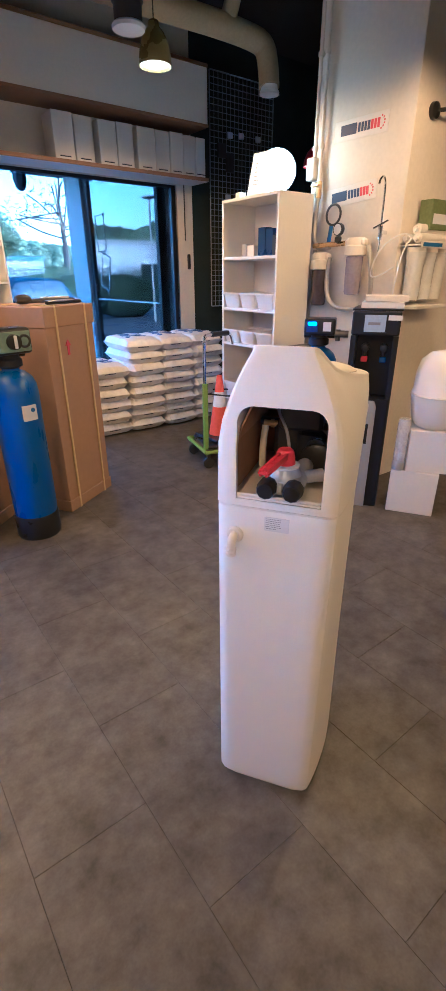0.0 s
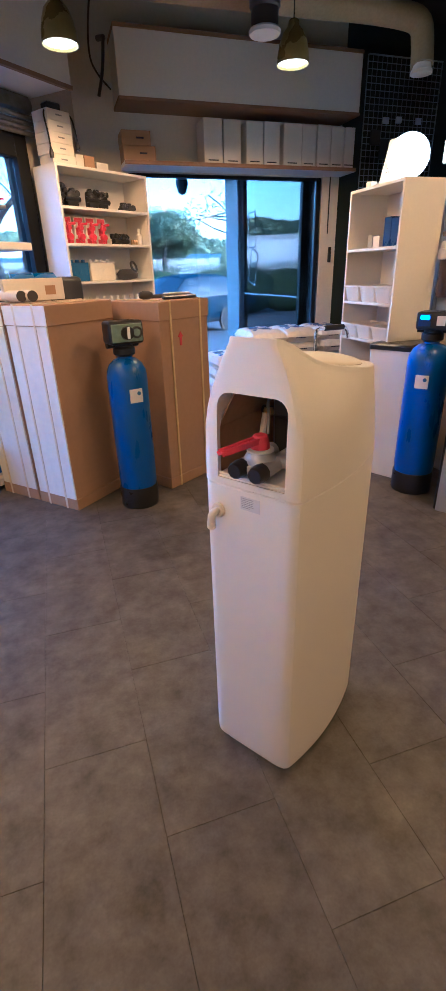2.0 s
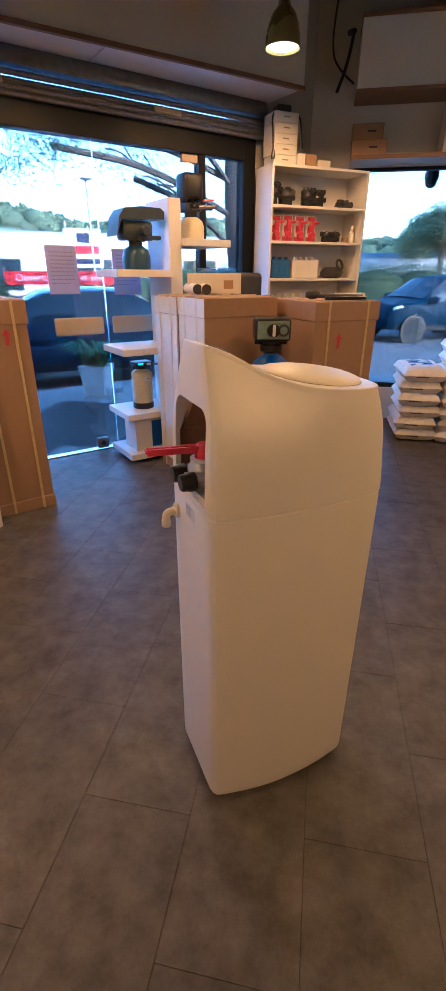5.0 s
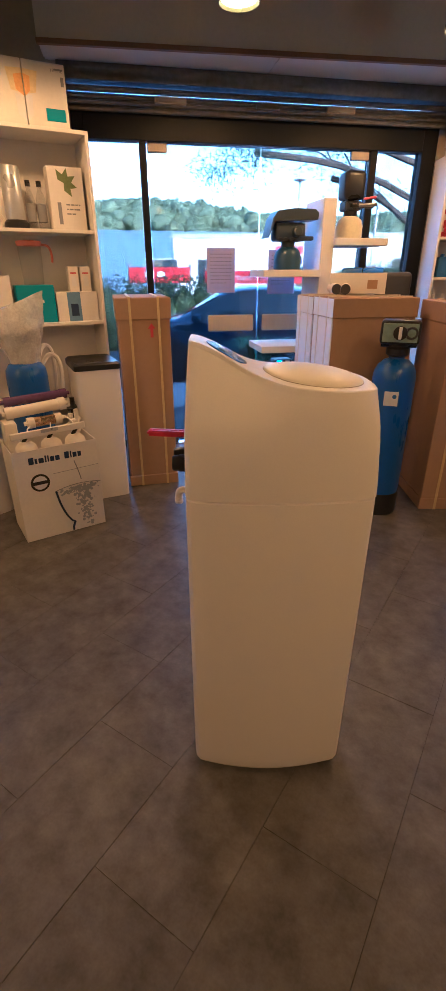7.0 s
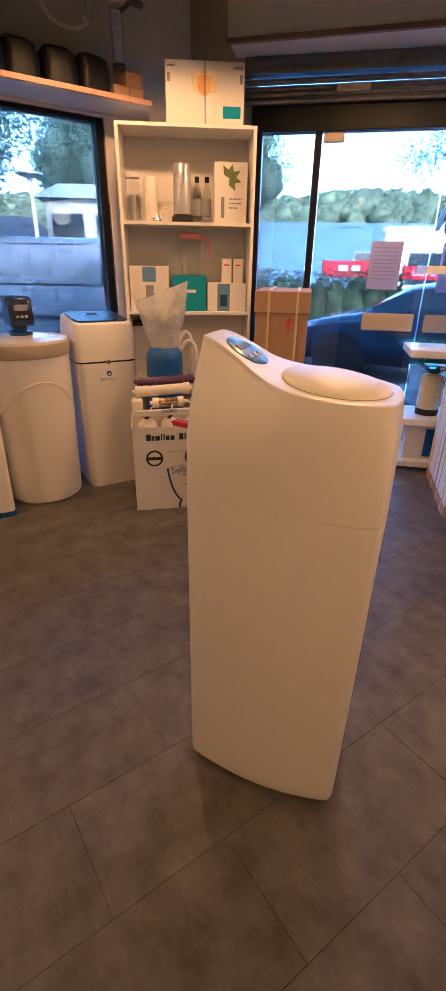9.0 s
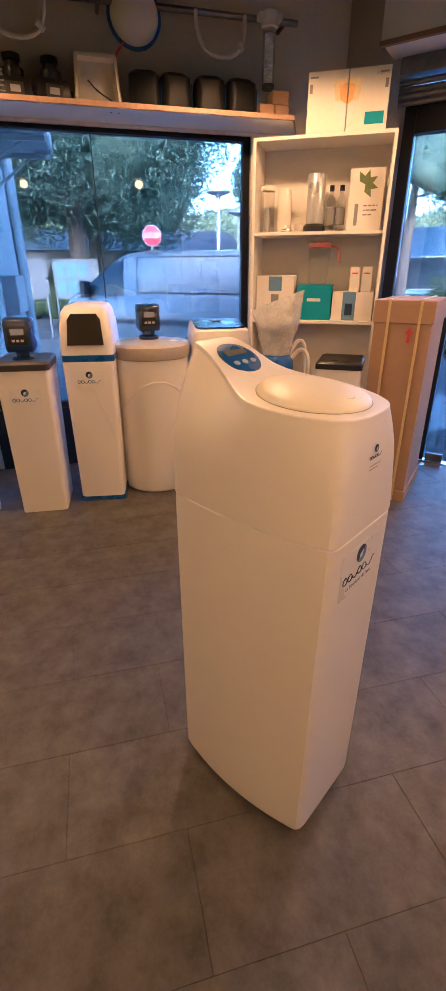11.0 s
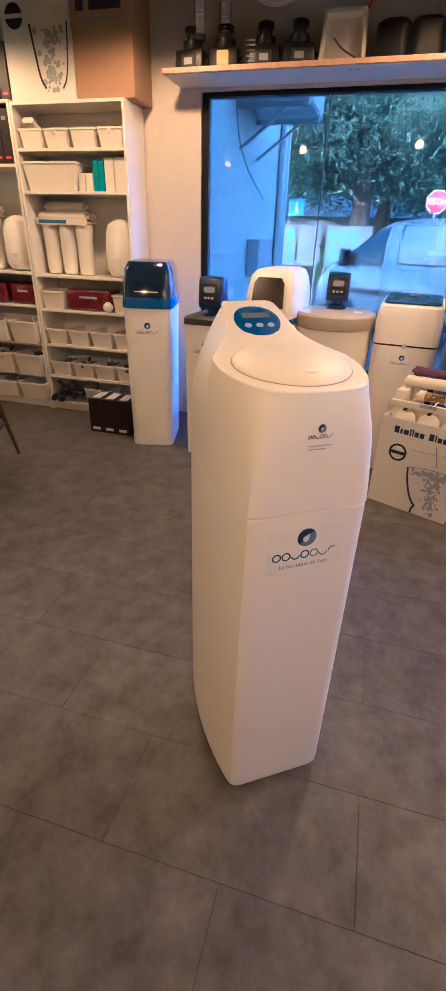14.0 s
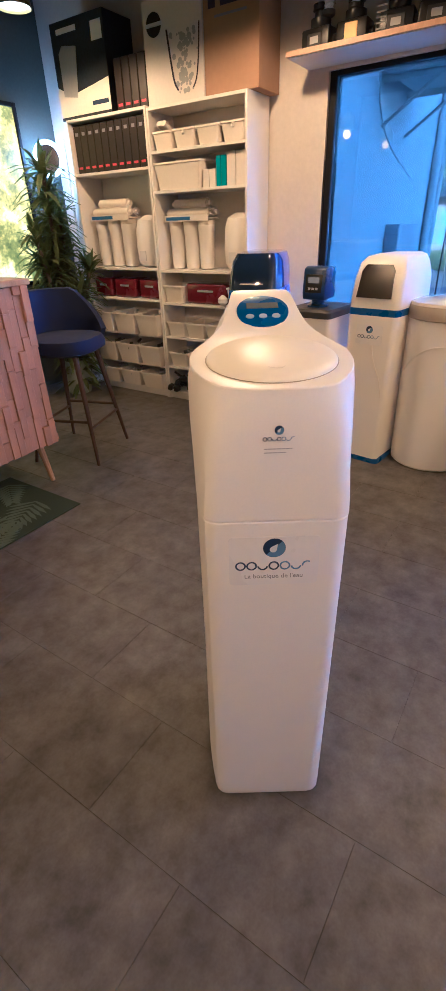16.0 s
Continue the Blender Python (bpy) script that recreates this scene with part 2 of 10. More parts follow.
ORANGE = mat("orange_cone", (0.75, 0.10, 0.02), 0.5, var=0.1)
COOLER = mat("charcoal_cooler_plastic", (0.011, 0.012, 0.017), 0.45, var=0.1, spec=0.3)
OLIVE = mat("olive_print", (0.15, 0.19, 0.05), 0.5, var=0.2)
LIME = mat("lime_paint", (0.22, 0.36, 0.03), 0.4, var=0.1)
LITPIC = mat("backlit_print", (0.5, 0.4, 0.1), 0.5, bump=0, emit=(1, 1, 1), estr=0.032)
lt = LITPIC.node_tree
ramp = lt.nodes.new("ShaderNodeValToRGB")
for pos, colour in ((0.30, (0.02, 0.03, 0.005, 1)), (0.45, (0.22, 0.17, 0.02, 1)), (0.55, (0.75, 0.46, 0.06, 1)), (0.68, (1.0, 0.80, 0.35, 1))):
    el = ramp.color_ramp.elements.new(pos)
    el.color = colour
ln = lt.nodes.new("ShaderNodeTexNoise")
ln.inputs["Scale"].default_value, ln.inputs["Detail"].default_value, ln.inputs["Roughness"].default_value = 5.0, 9, 0.75
lc = lt.nodes.new("ShaderNodeTexCoord")
lt.links.new(lc.outputs["Object"], ln.inputs[0])
lt.links.new(ln.outputs[0], ramp.inputs[0])
lt.links.new(ramp.outputs[0], lt.nodes["Principled BSDF"].inputs["Emission Color"])
lt.links.new(ramp.outputs[0], lt.nodes["Principled BSDF"].inputs["Base Color"])
RUGGREEN = mat("leaf_print_rug", (0.028, 0.042, 0.03), 0.95, var=0.2, fine=300, bump=0.4)
RUGLEAF = mat("rug_pale_leaf", (0.09, 0.12, 0.075), 0.95, var=0.3, fine=300, bump=0.4)
TERRA = mat("pale_green_pot", (0.32, 0.36, 0.28), 0.5, var=0.08)
MESHW = mat("grey_wire", (0.34, 0.33, 0.30), 0.4, 0.3)
HOSE = mat("braided_hose", (0.42, 0.40, 0.36), 0.4, 0.5, var=0.2, fine=400, bump=0.3)

# ---- mesh helpers ----
def bm_new():
    return bmesh.new()


def box(bm, x0, x1, y0, y1, z0, z1, bev=0.0, seg=1, m=None):
    """An axis-aligned block with bevelled edges; m places it."""
    r = bmesh.ops.create_cube(bm, size=1.0)
    vs = r["verts"]
    for v in vs:
        v.co = Vector(((x0 + x1) / 2 + v.co.x * (x1 - x0), (y0 + y1) / 2 + v.co.y * (y1 - y0), (z0 + z1) / 2 + v.co.z * (z1 - z0)))
    if bev:
        es = list({e for v in vs for e in v.link_edges})
        r = bmesh.ops.bevel(bm, geom=es, offset=bev, segments=seg, affect="EDGES", profile=0.5, clamp_overlap=True)
        vs = list({v for f in r["faces"] for v in f.verts} | {v for v in vs if v.is_valid})
    if m is not None:
        bmesh.ops.transform(bm, matrix=m, verts=vs)
    return vs


def lathe(bm, prof, seg=24, m=None, sx=1.0, sy=1.0, cap=True):
    """A turned solid: prof is a list of (radius, z)."""
    rings = []
    for r, z in prof:
        rings.append([bm.verts.new((r * sx * math.cos(2 * math.pi * i / seg), r * sy * math.sin(2 * math.pi * i / seg), z)) for i in range(seg)])
    for a, b in zip(rings, rings[1:]):
        for i in range(seg):
            bm.faces.new((a[i], a[(i + 1) % seg], b[(i + 1) % seg], b[i]))
    if cap:
        bm.faces.new(list(reversed(rings[0])))
        bm.faces.new(rings[-1])
    vs = [v for r in rings for v in r]
    if m is not None:
        bmesh.ops.transform(bm, matrix=m, verts=vs)
    return vs


def rod(bm, a, b, r, seg=10, r2=None):
    """A straight round bar from a to b."""
    a, b = Vector(a), Vector(b)
    d = b - a
    q = d.to_track_quat("Z", "Y").to_matrix().to_4x4()
    return lathe(bm, [(r, 0), (r if r2 is None else r2, d.length)], seg, Matrix.Translation(a) @ q)


def tube(bm, pts, r, seg=8, smooth=3, closed=False):
    """A bent round pipe through pts (rounded by splitting and averaging)."""
    pts = [Vector(p) for p in pts]
    for _ in range(smooth):
        q = [pts[0]]
        for a, b in zip(pts, pts[1:]):
            q += [a.lerp(b, 0.25), a.lerp(b, 0.75)]
        q.append(pts[-1])
        pts = q
    rings, up = [], None
    for i, p in enumerate(pts):
        d = (pts[min(i + 1, len(pts) - 1)] - pts[max(i - 1, 0)]).normalized()
        if up is None:
            up = d.orthogonal().normalized()
        up = (up - d * up.dot(d)).normalized()
        s = d.cross(up)
        rings.append([bm.verts.new(p + r * (math.cos(2 * math.pi * k / seg) * up + math.sin(2 * math.pi * k / seg) * s)) for k in range(seg)])
    for a, b in zip(rings, rings[1:]):
        for i in range(seg):
            bm.faces.new((a[i], a[(i + 1) % seg], b[(i + 1) % seg], b[i]))
    bm.faces.new(list(reversed(rings[0])))
    bm.faces.new(rings[-1])


def torus(bm, R, r, m=None, seg=28, rs=8, arc=1.0, sx=1.0):
    rings = []
    n = seg if arc >= 1 else seg + 1
    for i in range(n):
        a = 2 * math.pi * arc * i / seg
        rings.append([bm.verts.new((sx * (R + r * math.cos(2 * math.pi * k / rs)) * math.cos(a), (R + r * math.cos(2 * math.pi * k / rs)) * math.sin(a), r * math.sin(2 * math.pi * k / rs))) for k in range(rs)])
    for i in range(seg if arc >= 1 else n - 1):
        a, b = rings[i], rings[(i + 1) % n]
        for k in range(rs):
            bm.faces.new((a[k], b[k], b[(k + 1) % rs], a[(k + 1) % rs]))
    vs = [v for r_ in rings for v in r_]
    if m is not None:
        bmesh.ops.transform(bm, matrix=m, verts=vs)
    return vs


def prism(bm, pts, z0, z1, m=None, top=None):
    """An upright block over a plan outline; top: another outline for its upper end (a taper)."""
    a = [bm.verts.new((x, y, z0)) for x, y in pts]
    b = [bm.verts.new((x, y, z1)) for x, y in (top or pts)]
    n = len(a)
    for i in range(n):
        bm.faces.new((a[i], a[(i + 1) % n], b[(i + 1) % n], b[i]))
    bm.faces.new(list(reversed(a)))
    bm.faces.new(b)
    if m is not None:
        bmesh.ops.transform(bm, matrix=m, verts=a + b)
    return a + b


def rrect(w, d, r, seg=5, cx=0.0, cy=0.0):
    """A rounded rectangle's outline."""
    out = []
    for sx, sy, a0 in ((1, 1, 0), (-1, 1, 90), (-1, -1, 180), (1, -1, 270)):
        for k in range(seg + 1):
            a = radians(a0 + 90 * k / seg)
            out.append((cx + sx * (w / 2 - r) + r * math.cos(a), cy + sy * (d / 2 - r) + r * math.sin(a)))
    return out


def loft(bm, rings, cap=True):
    """Joins closed rings of equal length into a skin."""
    vr = [[bm.verts.new(p) for p in r] for r in rings]
    n = len(vr[0])
    for a, b in zip(vr, vr[1:]):
        for i in range(n):
            bm.faces.new((a[i], a[(i + 1) % n], b[(i + 1) % n], b[i]))
    if cap:
        bm.faces.new(list(reversed(vr[0])))
        bm.faces.new(vr[-1])
    return vr


def mesh_of(bm, name, material, smooth=True, angle=35):
    bmesh.ops.recalc_face_normals(bm, faces=bm.faces)
    me = bpy.data.meshes.new(name)
    if smooth:
        lim = radians(angle)
        for f in bm.faces:
            f.smooth = True
        for e in bm.edges:
            if len(e.link_faces) == 2 and e.calc_face_angle(0) > lim:
                e.smooth = False
    bm.to_mesh(me)
    bm.free()
    for m in material if isinstance(material, (list, tuple)) else (material,):
        me.materials.append(m)
    return me


def part(name, bm, material, parent, label="", smooth=True, angle=35, at=None):
    """Links a bmesh as one mesh object under a thing or a part."""
    ob = new(name, mesh_of(bm, name, material, smooth, angle))
    ob.parent = parent
    if at is not None:
        ob.matrix_basis = at
    return tagged(ob, label)


def thing(name, label, category, m, group=""):
    """An empty at a thing's base, which its parts hang on."""
    ob = new(name)
    ob.empty_display_size = 0.1
    ob.matrix_basis = m
    return tagged(ob, label, category, group)


def solo(name, bm, material, label, category, m=None, group="", kind="", smooth=True, angle=35):
    """A thing made of one mesh."""
    ob = new(name, mesh_of(bm, name, material, smooth, angle))
    if m is not None:
        ob.matrix_basis = m
    return tagged(ob, label, category, group, kind)


def share(name, ob, m):
    """Another object on the same mesh, under the same parent."""
    c = new(name, ob.data)
    c.parent = ob.parent
    c.matrix_basis = m
    return c


def cut(me, cutter):
    """Takes the bmesh cutter out of a mesh, and returns the new mesh."""
    a, b = bpy.data.objects.new("a", me), bpy.data.objects.new("b", mesh_of(cutter, "b", (), False))
    scene.collection.objects.link(a)
    scene.collection.objects.link(b)
    mod = a.modifiers.new("cut", "BOOLEAN")
    mod.object, mod.operation, mod.solver = b, "DIFFERENCE", "EXACT"
    out = bpy.data.meshes.new_from_object(a.evaluated_get(bpy.context.evaluated_depsgraph_get()))
    bpy.data.objects.remove(a)
    bpy.data.objects.remove(b)
    return out


def writing(name, words, size, material, parent, m, label="", thin=0.0006):
    """Words in the built-in font as a thin mesh, centred on m's origin in its x-y plane."""
    c = bpy.data.curves.new(name, "FONT")
    c.body, c.size, c.extrude, c.align_x, c.align_y = words, size, thin, "CENTER", "CENTER"
    t = bpy.data.objects.new(name, c)
    scene.collection.objects.link(t)
    me = bpy.data.meshes.new_from_object(t.evaluated_get(bpy.context.evaluated_depsgraph_get()))
    bpy.data.objects.remove(t)
    me.materials.append(material)
    ob = new(name, me)
    ob.parent = parent
    ob.matrix_basis = m
    return tagged(ob, label)


def bars(bm, rows, w, h, gap, m, t=0.0008, seed=1):
    """Rows of plain bars that stand for small print."""
    rnd = random.Random(seed)
    for i in range(rows):
        x, y = -w / 2, -i * (h + gap)
        end = w / 2 * (1 if i < rows - 1 else rnd.uniform(0.2, 0.8))
        while x < end - h:
            l = min(rnd.uniform(1.5, 5) * h, end - x)
            box(bm, x, x + l, y - h / 2, y + h / 2, 0, t, m=m)
            x += l + h * 0.7


def up(x, y, z, rz=0.0):
    """The pose of a plate that stands upright, faces -y before it turns by rz, and has its own x to the right and y up."""
    return pose(x, y, z, 0, 0, rz) @ pose(0, 0, 0, 90, 0, 0)

# ---- the shop's shell ----
H = 3.3
RX, RY = -1.88, 4.58          # inner faces of the west and north walls
BL = pose(-1.586, 2.41, 0, 0, 0, 44)   # entrance wall: its x runs along the glass front, -y into the shop


def structure(name, bm, material, label="", m=None, angle=35):
    ob = new(name, mesh_of(bm, name, material, True, angle))
    if m is not None:
        ob.matrix_basis = m
    return tagged(ob, label, "", "", "structure")


def wall_with_hole(name, material, along, inner, outer, a0, a1, z0, z1, hole, label):
    """A wall of real thickness with one opening; along 'x' or 'y'."""
    bm = bm_new()
    h0, h1, hz0, hz1 = hole
    for p0, p1, q0, q1 in ((a0, h0, z0, z1), (h1, a1, z0, z1), (h0, h1, z0, hz0), (h0, h1, hz1, z1)):
        if p1 - p0 > 1e-4 and q1 - q0 > 1e-4:
            if along == "x":
                box(bm, p0, p1, min(inner, outer), max(inner, outer), q0, q1)
            else:
                box(bm, min(inner, outer), max(inner, outer), p0, p1, q0, q1)
    bmesh.ops.remove_doubles(bm, verts=bm.verts, dist=1e-5)
    return structure(name, bm, material, label)


WINC = (-0.30, 1.50, 0.42, 2.09)     # y from, y to, sill, head
WINA = (0.98, 2.90, 0.30, 2.09)      # x from, x to, sill, head
wall_with_hole("wall_west", WHITEWALL, "y", RX, RX - 0.22, -3.0, 2.12, 0, H, WINC, "cream painted wall round the side display window")
wall_with_hole("wall_north", WHITEWALL, "x", RY, RY + 0.22, 0.62, 3.08, 0, H, WINA, "cream painted wall round the north display window")
bm = bm_new()
box(bm, 3.08, 5.4, RY, RY + 0.22, 0, H)
structure("wall_north_dark", bm, DARKWALL, "nearly black painted wall of the back recess")
bm = bm_new()
box(bm, 5.4, 5.6, -3.0, RY + 0.22, 0, H)
structure("wall_east", bm, DARKWALL, "dark painted back wall of the shop")
bm = bm_new()
box(bm, RX - 0.22, 5.6, -3.0, -2.78, 0, H)
structure("wall_south", bm, GREENWALL, "dull grey-green painted wall")
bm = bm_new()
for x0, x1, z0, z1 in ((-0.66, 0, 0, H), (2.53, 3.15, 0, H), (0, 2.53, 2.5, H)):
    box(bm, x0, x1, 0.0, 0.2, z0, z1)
structure("wall_entrance", bm, SHADEWALL, "cream painted wall round the glass entrance, its shade put into the colour", BL)
bm = bm_new()
box(bm, 2.65, 3.4, 1.85, 2.56, 0, H, 0.004)
structure("pillar_wall", bm, WHITEWALL, "cream painted pillar with pipes and filters on it")
bm = bm_new()
box(bm, 3.4, 5.4, 1.95, 2.15, 0, H)
structure("partition_wall", bm, WHITEWALL, "cream painted partition beside the pillar")
bm = bm_new()
box(bm, RX - 0.22, 5.6, -3.0, RY + 0.22, H, H + 0.2)
structure("ceiling", bm, CEIL, "bare ceiling painted nearly black")

# boxed-in bulkheads over the two glass fronts
bm = bm_new()
box(bm, 0.985, 3.05, 4.26, RY, 2.52, 2.915)
structure("bulkhead_north", bm, PANEL, "white boxed-in bulkhead over the north window")
for z0, z1 in ((2.498, 2.52), (2.915, 2.94)):
    bm = bm_new()
    box(bm, 0.98, 3.055, 4.252, RY, z0, z1, 0.002)
    structure("trim", bm, BOARDEDGE, "brown chipboard edge of the bulkhead")
bm = bm_new()
box(bm, 0.99, 3.09, 4.31, RY, 2.098, 2.13, 0.002)
structure("window_ledge", bm, LAMINATE, "white board ledge over the north window")
bm = bm_new()
box(bm, 0.99, 3.09, 4.302, 4.31, 2.1, 2.128)
structure("trim", bm, BOARDEDGE, "brown edge strip of the ledge")
bm = bm_new()
prism(bm, [(-0.12, -0.285), (2.655, -0.42), (2.655, -0.02), (-0.12, -0.02)], 2.47, H)
structure("bulkhead_entrance", bm, PANEL, "white boxed-in bulkhead over the glass entrance", BL)
bm = bm_new()
prism(bm, [(-0.125, -0.293), (2.662, -0.428), (2.662, -0.40), (-0.125, -0.265)], 2.445, 2.469)
structure("trim", bm, BOARDEDGE, "brown edge strip of the bulkhead", BL)
bm = bm_new()
prism(bm, [(-0.11, -0.263), (1.26, -0.33), (1.26, -0.03), (-0.11, -0.03)], 2.455, 2.468)
prism(bm, [(1.266, -0.33), (2.65, -0.398), (2.65, -0.03), (1.266, -0.03)], 2.455, 2.468)
structure("bulkhead_soffit", bm, LAMINATE, "white soffit boards with a joint", BL)

# roller shutter drawn up over the door
sh = thing("roller_shutter", "galvanised roller shutter drawn up over the glass entrance", "roller shutter", BL)
bm = bm_new()
prof = [(-0.006, 2.455), (-0.06, 2.45), (-0.085, 2.42), (-0.09, 2.385), (-0.08, 2.36), (-0.05, 2.345), (-0.006, 2.345)]
a, b = [bm.verts.new((-0.05, y, z)) for y, z in prof], [bm.verts.new((2.6, y, z)) for y, z in prof]
for i in range(len(prof)):
    j = (i + 1) % len(prof)
    bm.faces.new((a[i], a[j], b[j], b[i]))
bm.faces.new(a)
bm.faces.new(list(reversed(b)))
part("shutter_box", bm, STEEL, sh)
for k in range(4):
    bm = bm_new()
    z = 2.222 + k * 0.031
    rod(bm, (-0.04, -0.075 - 0.012 * (k % 2), z), (2.58, -0.085 - 0.012 * (k % 2), z), 0.017, 8)
    part("slat", bm, STEEL, sh)
for x, w in ((0.62, 0.2), (1.25, 0.16), (1.75, 0.2)):
    bm = bm_new()
    box(bm, x - w / 2, x + w / 2, -0.125, -0.105, 2.25, 2.29, 0.006)
    part("latch_plate", bm, TAUPE if w > 0.18 else STEEL, sh)


def window_set(name, m, w, z0, z1, muls, label, depth=0.06, fr=0.045, top=0.025):
    """A black aluminium frame with glass, in its own x-z plane, centred on y = 0."""
    win = thing(name, label, "window", m)
    tagged(win, kind="structure")
    for x0, x1, q0, q1 in ((0, fr, z0, z1), (w - fr, w, z0, z1), (fr, w - fr, z1 - top, z1), (fr, w - fr, z0, z0 + fr)):
        bm = bm_new()
        box(bm, x0, x1, -depth / 2, depth / 2, q0, q1, 0.003)
        part("window_frame", bm, BLACKALU, win)
    xs = [fr, *muls, w - fr]
    for x0, x1 in zip(xs, xs[1:]):
        bm = bm_new()
        box(bm, x0 + 0.002, x1 - 0.002, -0.004, 0.004, z0 + fr, z1 - top)
        p = part("pane", bm, GLASS, win)
        p.visible_shadow = False
    for x in muls:
        bm = bm_new()
        box(bm, x - 0.003, x + 0.003, -0.008, 0.008, z0 + fr, z1 - top)
        part("glass_joint", bm, BLACKALU, win)
    return win


window_set("window_1", pose(RX - 0.05, WINC[0], 0, 0, 0, 90), WINC[1] - WINC[0], WINC[2], WINC[3], (0.80,), "large black-framed shop window to the side street")
window_set("window_2", pose(WINA[0], RY + 0.05, 0), WINA[1] - WINA[0], WINA[2], WINA[3], (), "large black-framed shop window to the car park")
bm = bm_new()
box(bm, RX + 0.004, RX + 0.016, WINC[0] - 0.04, WINC[1] + 0.02, 0.0, WINC[2] + 0.01)
structure("window_apron", bm, BLACKALU, "black panel below the side window")
NOTICEINK = mat("faded_print", (0.33, 0.32, 0.38), 0.6)
LILAC = foliage("lilac_paper", (0.56, 0.52, 0.66), 0.7, var=0.04)
# glass entrance
en = thing("door_1", "black aluminium shop entrance with two closed glass doors", "entrance", BL)
tagged(en, kind="structure")
for x0, x1, z0, z1, d in ((0, 0.07, 0, 2.27, 0.1), (2.42, 2.53, 0, 2.27, 0.1), (0.07, 2.42, 2.075, 2.27, 0.1), (0.41, 0.457, 0.02, 2.075, 0.08), (2.03, 2.085, 0.02, 2.075, 0.08),
                          (0.07, 0.41, 0, 0.06, 0.07), (2.085, 2.42, 0, 0.06, 0.07)):
    bm = bm_new()
    box(bm, x0, x1, -d / 2, d / 2, z0, z1, 0.003)
    part("door_frame", bm, BLACKALU, en)
bm = bm_new()
box(bm, 0, 2.53, -0.03, 0.05, -0.01, 0.008, 0.003)
part("threshold", bm, STEEL, en)
for x0, x1, z0 in ((0.072, 0.408, 0.06), (2.087, 2.418, 0.06), (0.46, 1.236, 0.02), (1.244, 2.027, 0.02)):
    bm = bm_new()
    box(bm, x0, x1, -0.005, 0.005, z0, 2.073)
    p = part("door_pane" if z0 < 0.05 else "side_pane", bm, GLASS, en)
    p.visible_shadow = False
for x in (0.53, 1.965):
    bm = bm_new()
    box(bm, x - 0.065, x + 0.065, -0.02, 0.02, 2.02, 2.073, 0.004)
    part("patch_fitting", bm, CARDPALE, en, "beige metal clamp at the top of the glass door")
    bm = bm_new()
    box(bm, x - 0.06, x + 0.06, -0.02, 0.02, 0.01, 0.07, 0.004)
    part("patch_lock", bm, STEEL, en)
for x0, x1 in ((0.85, 1.205), (1.275, 1.63)):
    bm = bm_new()
    box(bm, x0, x1, -0.035, -0.0065, 0.885, 1.005, 0.012, 3)
    part("push_plate", bm, CARDPALE, en, "wide beige push plate on the glass")
for i, (x, z) in enumerate(((0.955, 1.31), (1.42, 1.30))):
    nt_ = thing("notice", "printed notice sheet taped to the glass door", "notice", BL @ up(x, -0.009, z), "notices on the door")
    bm = bm_new()
    box(bm, -0.105, 0.105, -0.15, 0.15, 0, 0.0012)
    part("sheet", bm, LILAC, nt_)
    bm = bm_new()
    bars(bm, 9, 0.16, 0.006, 0.018, pose(0, 0.11, 0.0014), 0.0006, seed=i)
    part("print", bm, NOTICEINK, nt_)

# floor boards of stone-look vinyl: the base sheet, then the tiles at the end of the file
bm = bm_new()
box(bm, RX - 0.02, 5.4, -2.8, RY + 0.02, -0.06, -0.003)
structure("floor", bm, JOINT, "grey-brown stone-look vinyl tile floor")

# ---- pendant lamps ----
PEND = [(1.885, 3.157, 2.43), (0.527, 3.2, 2.43), (-0.30, 2.33, 2.43), (-0.93, 1.2, 2.43), (-0.93, -0.33, 2.43), (-0.94, -1.87, 2.43), (2.14, 1.2, 2.43), (2.45, -0.3, 2.43), (2.45, -1.88, 2.43), (3.9, -1.78, 2.43)]
shade_me = bulb_me = None
first = None
for i, (x, y, z) in enumerate(PEND):
    if first is None:
        first = thing("pendant_lamp", "lit olive-brown metal cone pendant lamp on a black cable", "pendant lamp", pose(x, y, 2.43), "pendant lamps")
        bm = bm_new()
        lathe(bm, [(0.096, 0), (0.098, 0.004), (0.094, 0.05), (0.084, 0.10), (0.066, 0.145), (0.044, 0.17), (0.036, 0.18), (0.03, 0.205), (0.024, 0.21)], 28, cap=False)
        lathe(bm, [(0.020, 0.203), (0.033, 0.172), (0.062, 0.14), (0.080, 0.095), (0.090, 0.05), (0.0945, 0.001), (0.096, 0)], 28, cap=False)
        part("shade", bm, LAMPSHADE, first)
        bm = bm_new()
        lathe(bm, [(0.09, 0.02), (0.085, 0.012), (0.05, 0.006), (0.01, 0.004)], 24)
        part("bulb", bm, BULB, first, "lit warm bulb and diffuser")
        bm = bm_new()
        rod(bm, (0, 0, 0.2), (0, 0, H - 2.432), 0.004, 6)
        part("cable", bm, BLACKPL, first)
    else:
        copy_thing(first, pose(x, y, z))
    L = new("pendant_light", bpy.data.lights.new("pendant_light", "SPOT"))
    L.data.energy, L.data.color, L.data.shadow_soft_size = 1.1, (1.0, 0.39, 0.07), 0.05
    L.data.spot_size, L.data.spot_blend = radians(172), 0.3
    L.matrix_world = pose(x, y, z - 0.058)

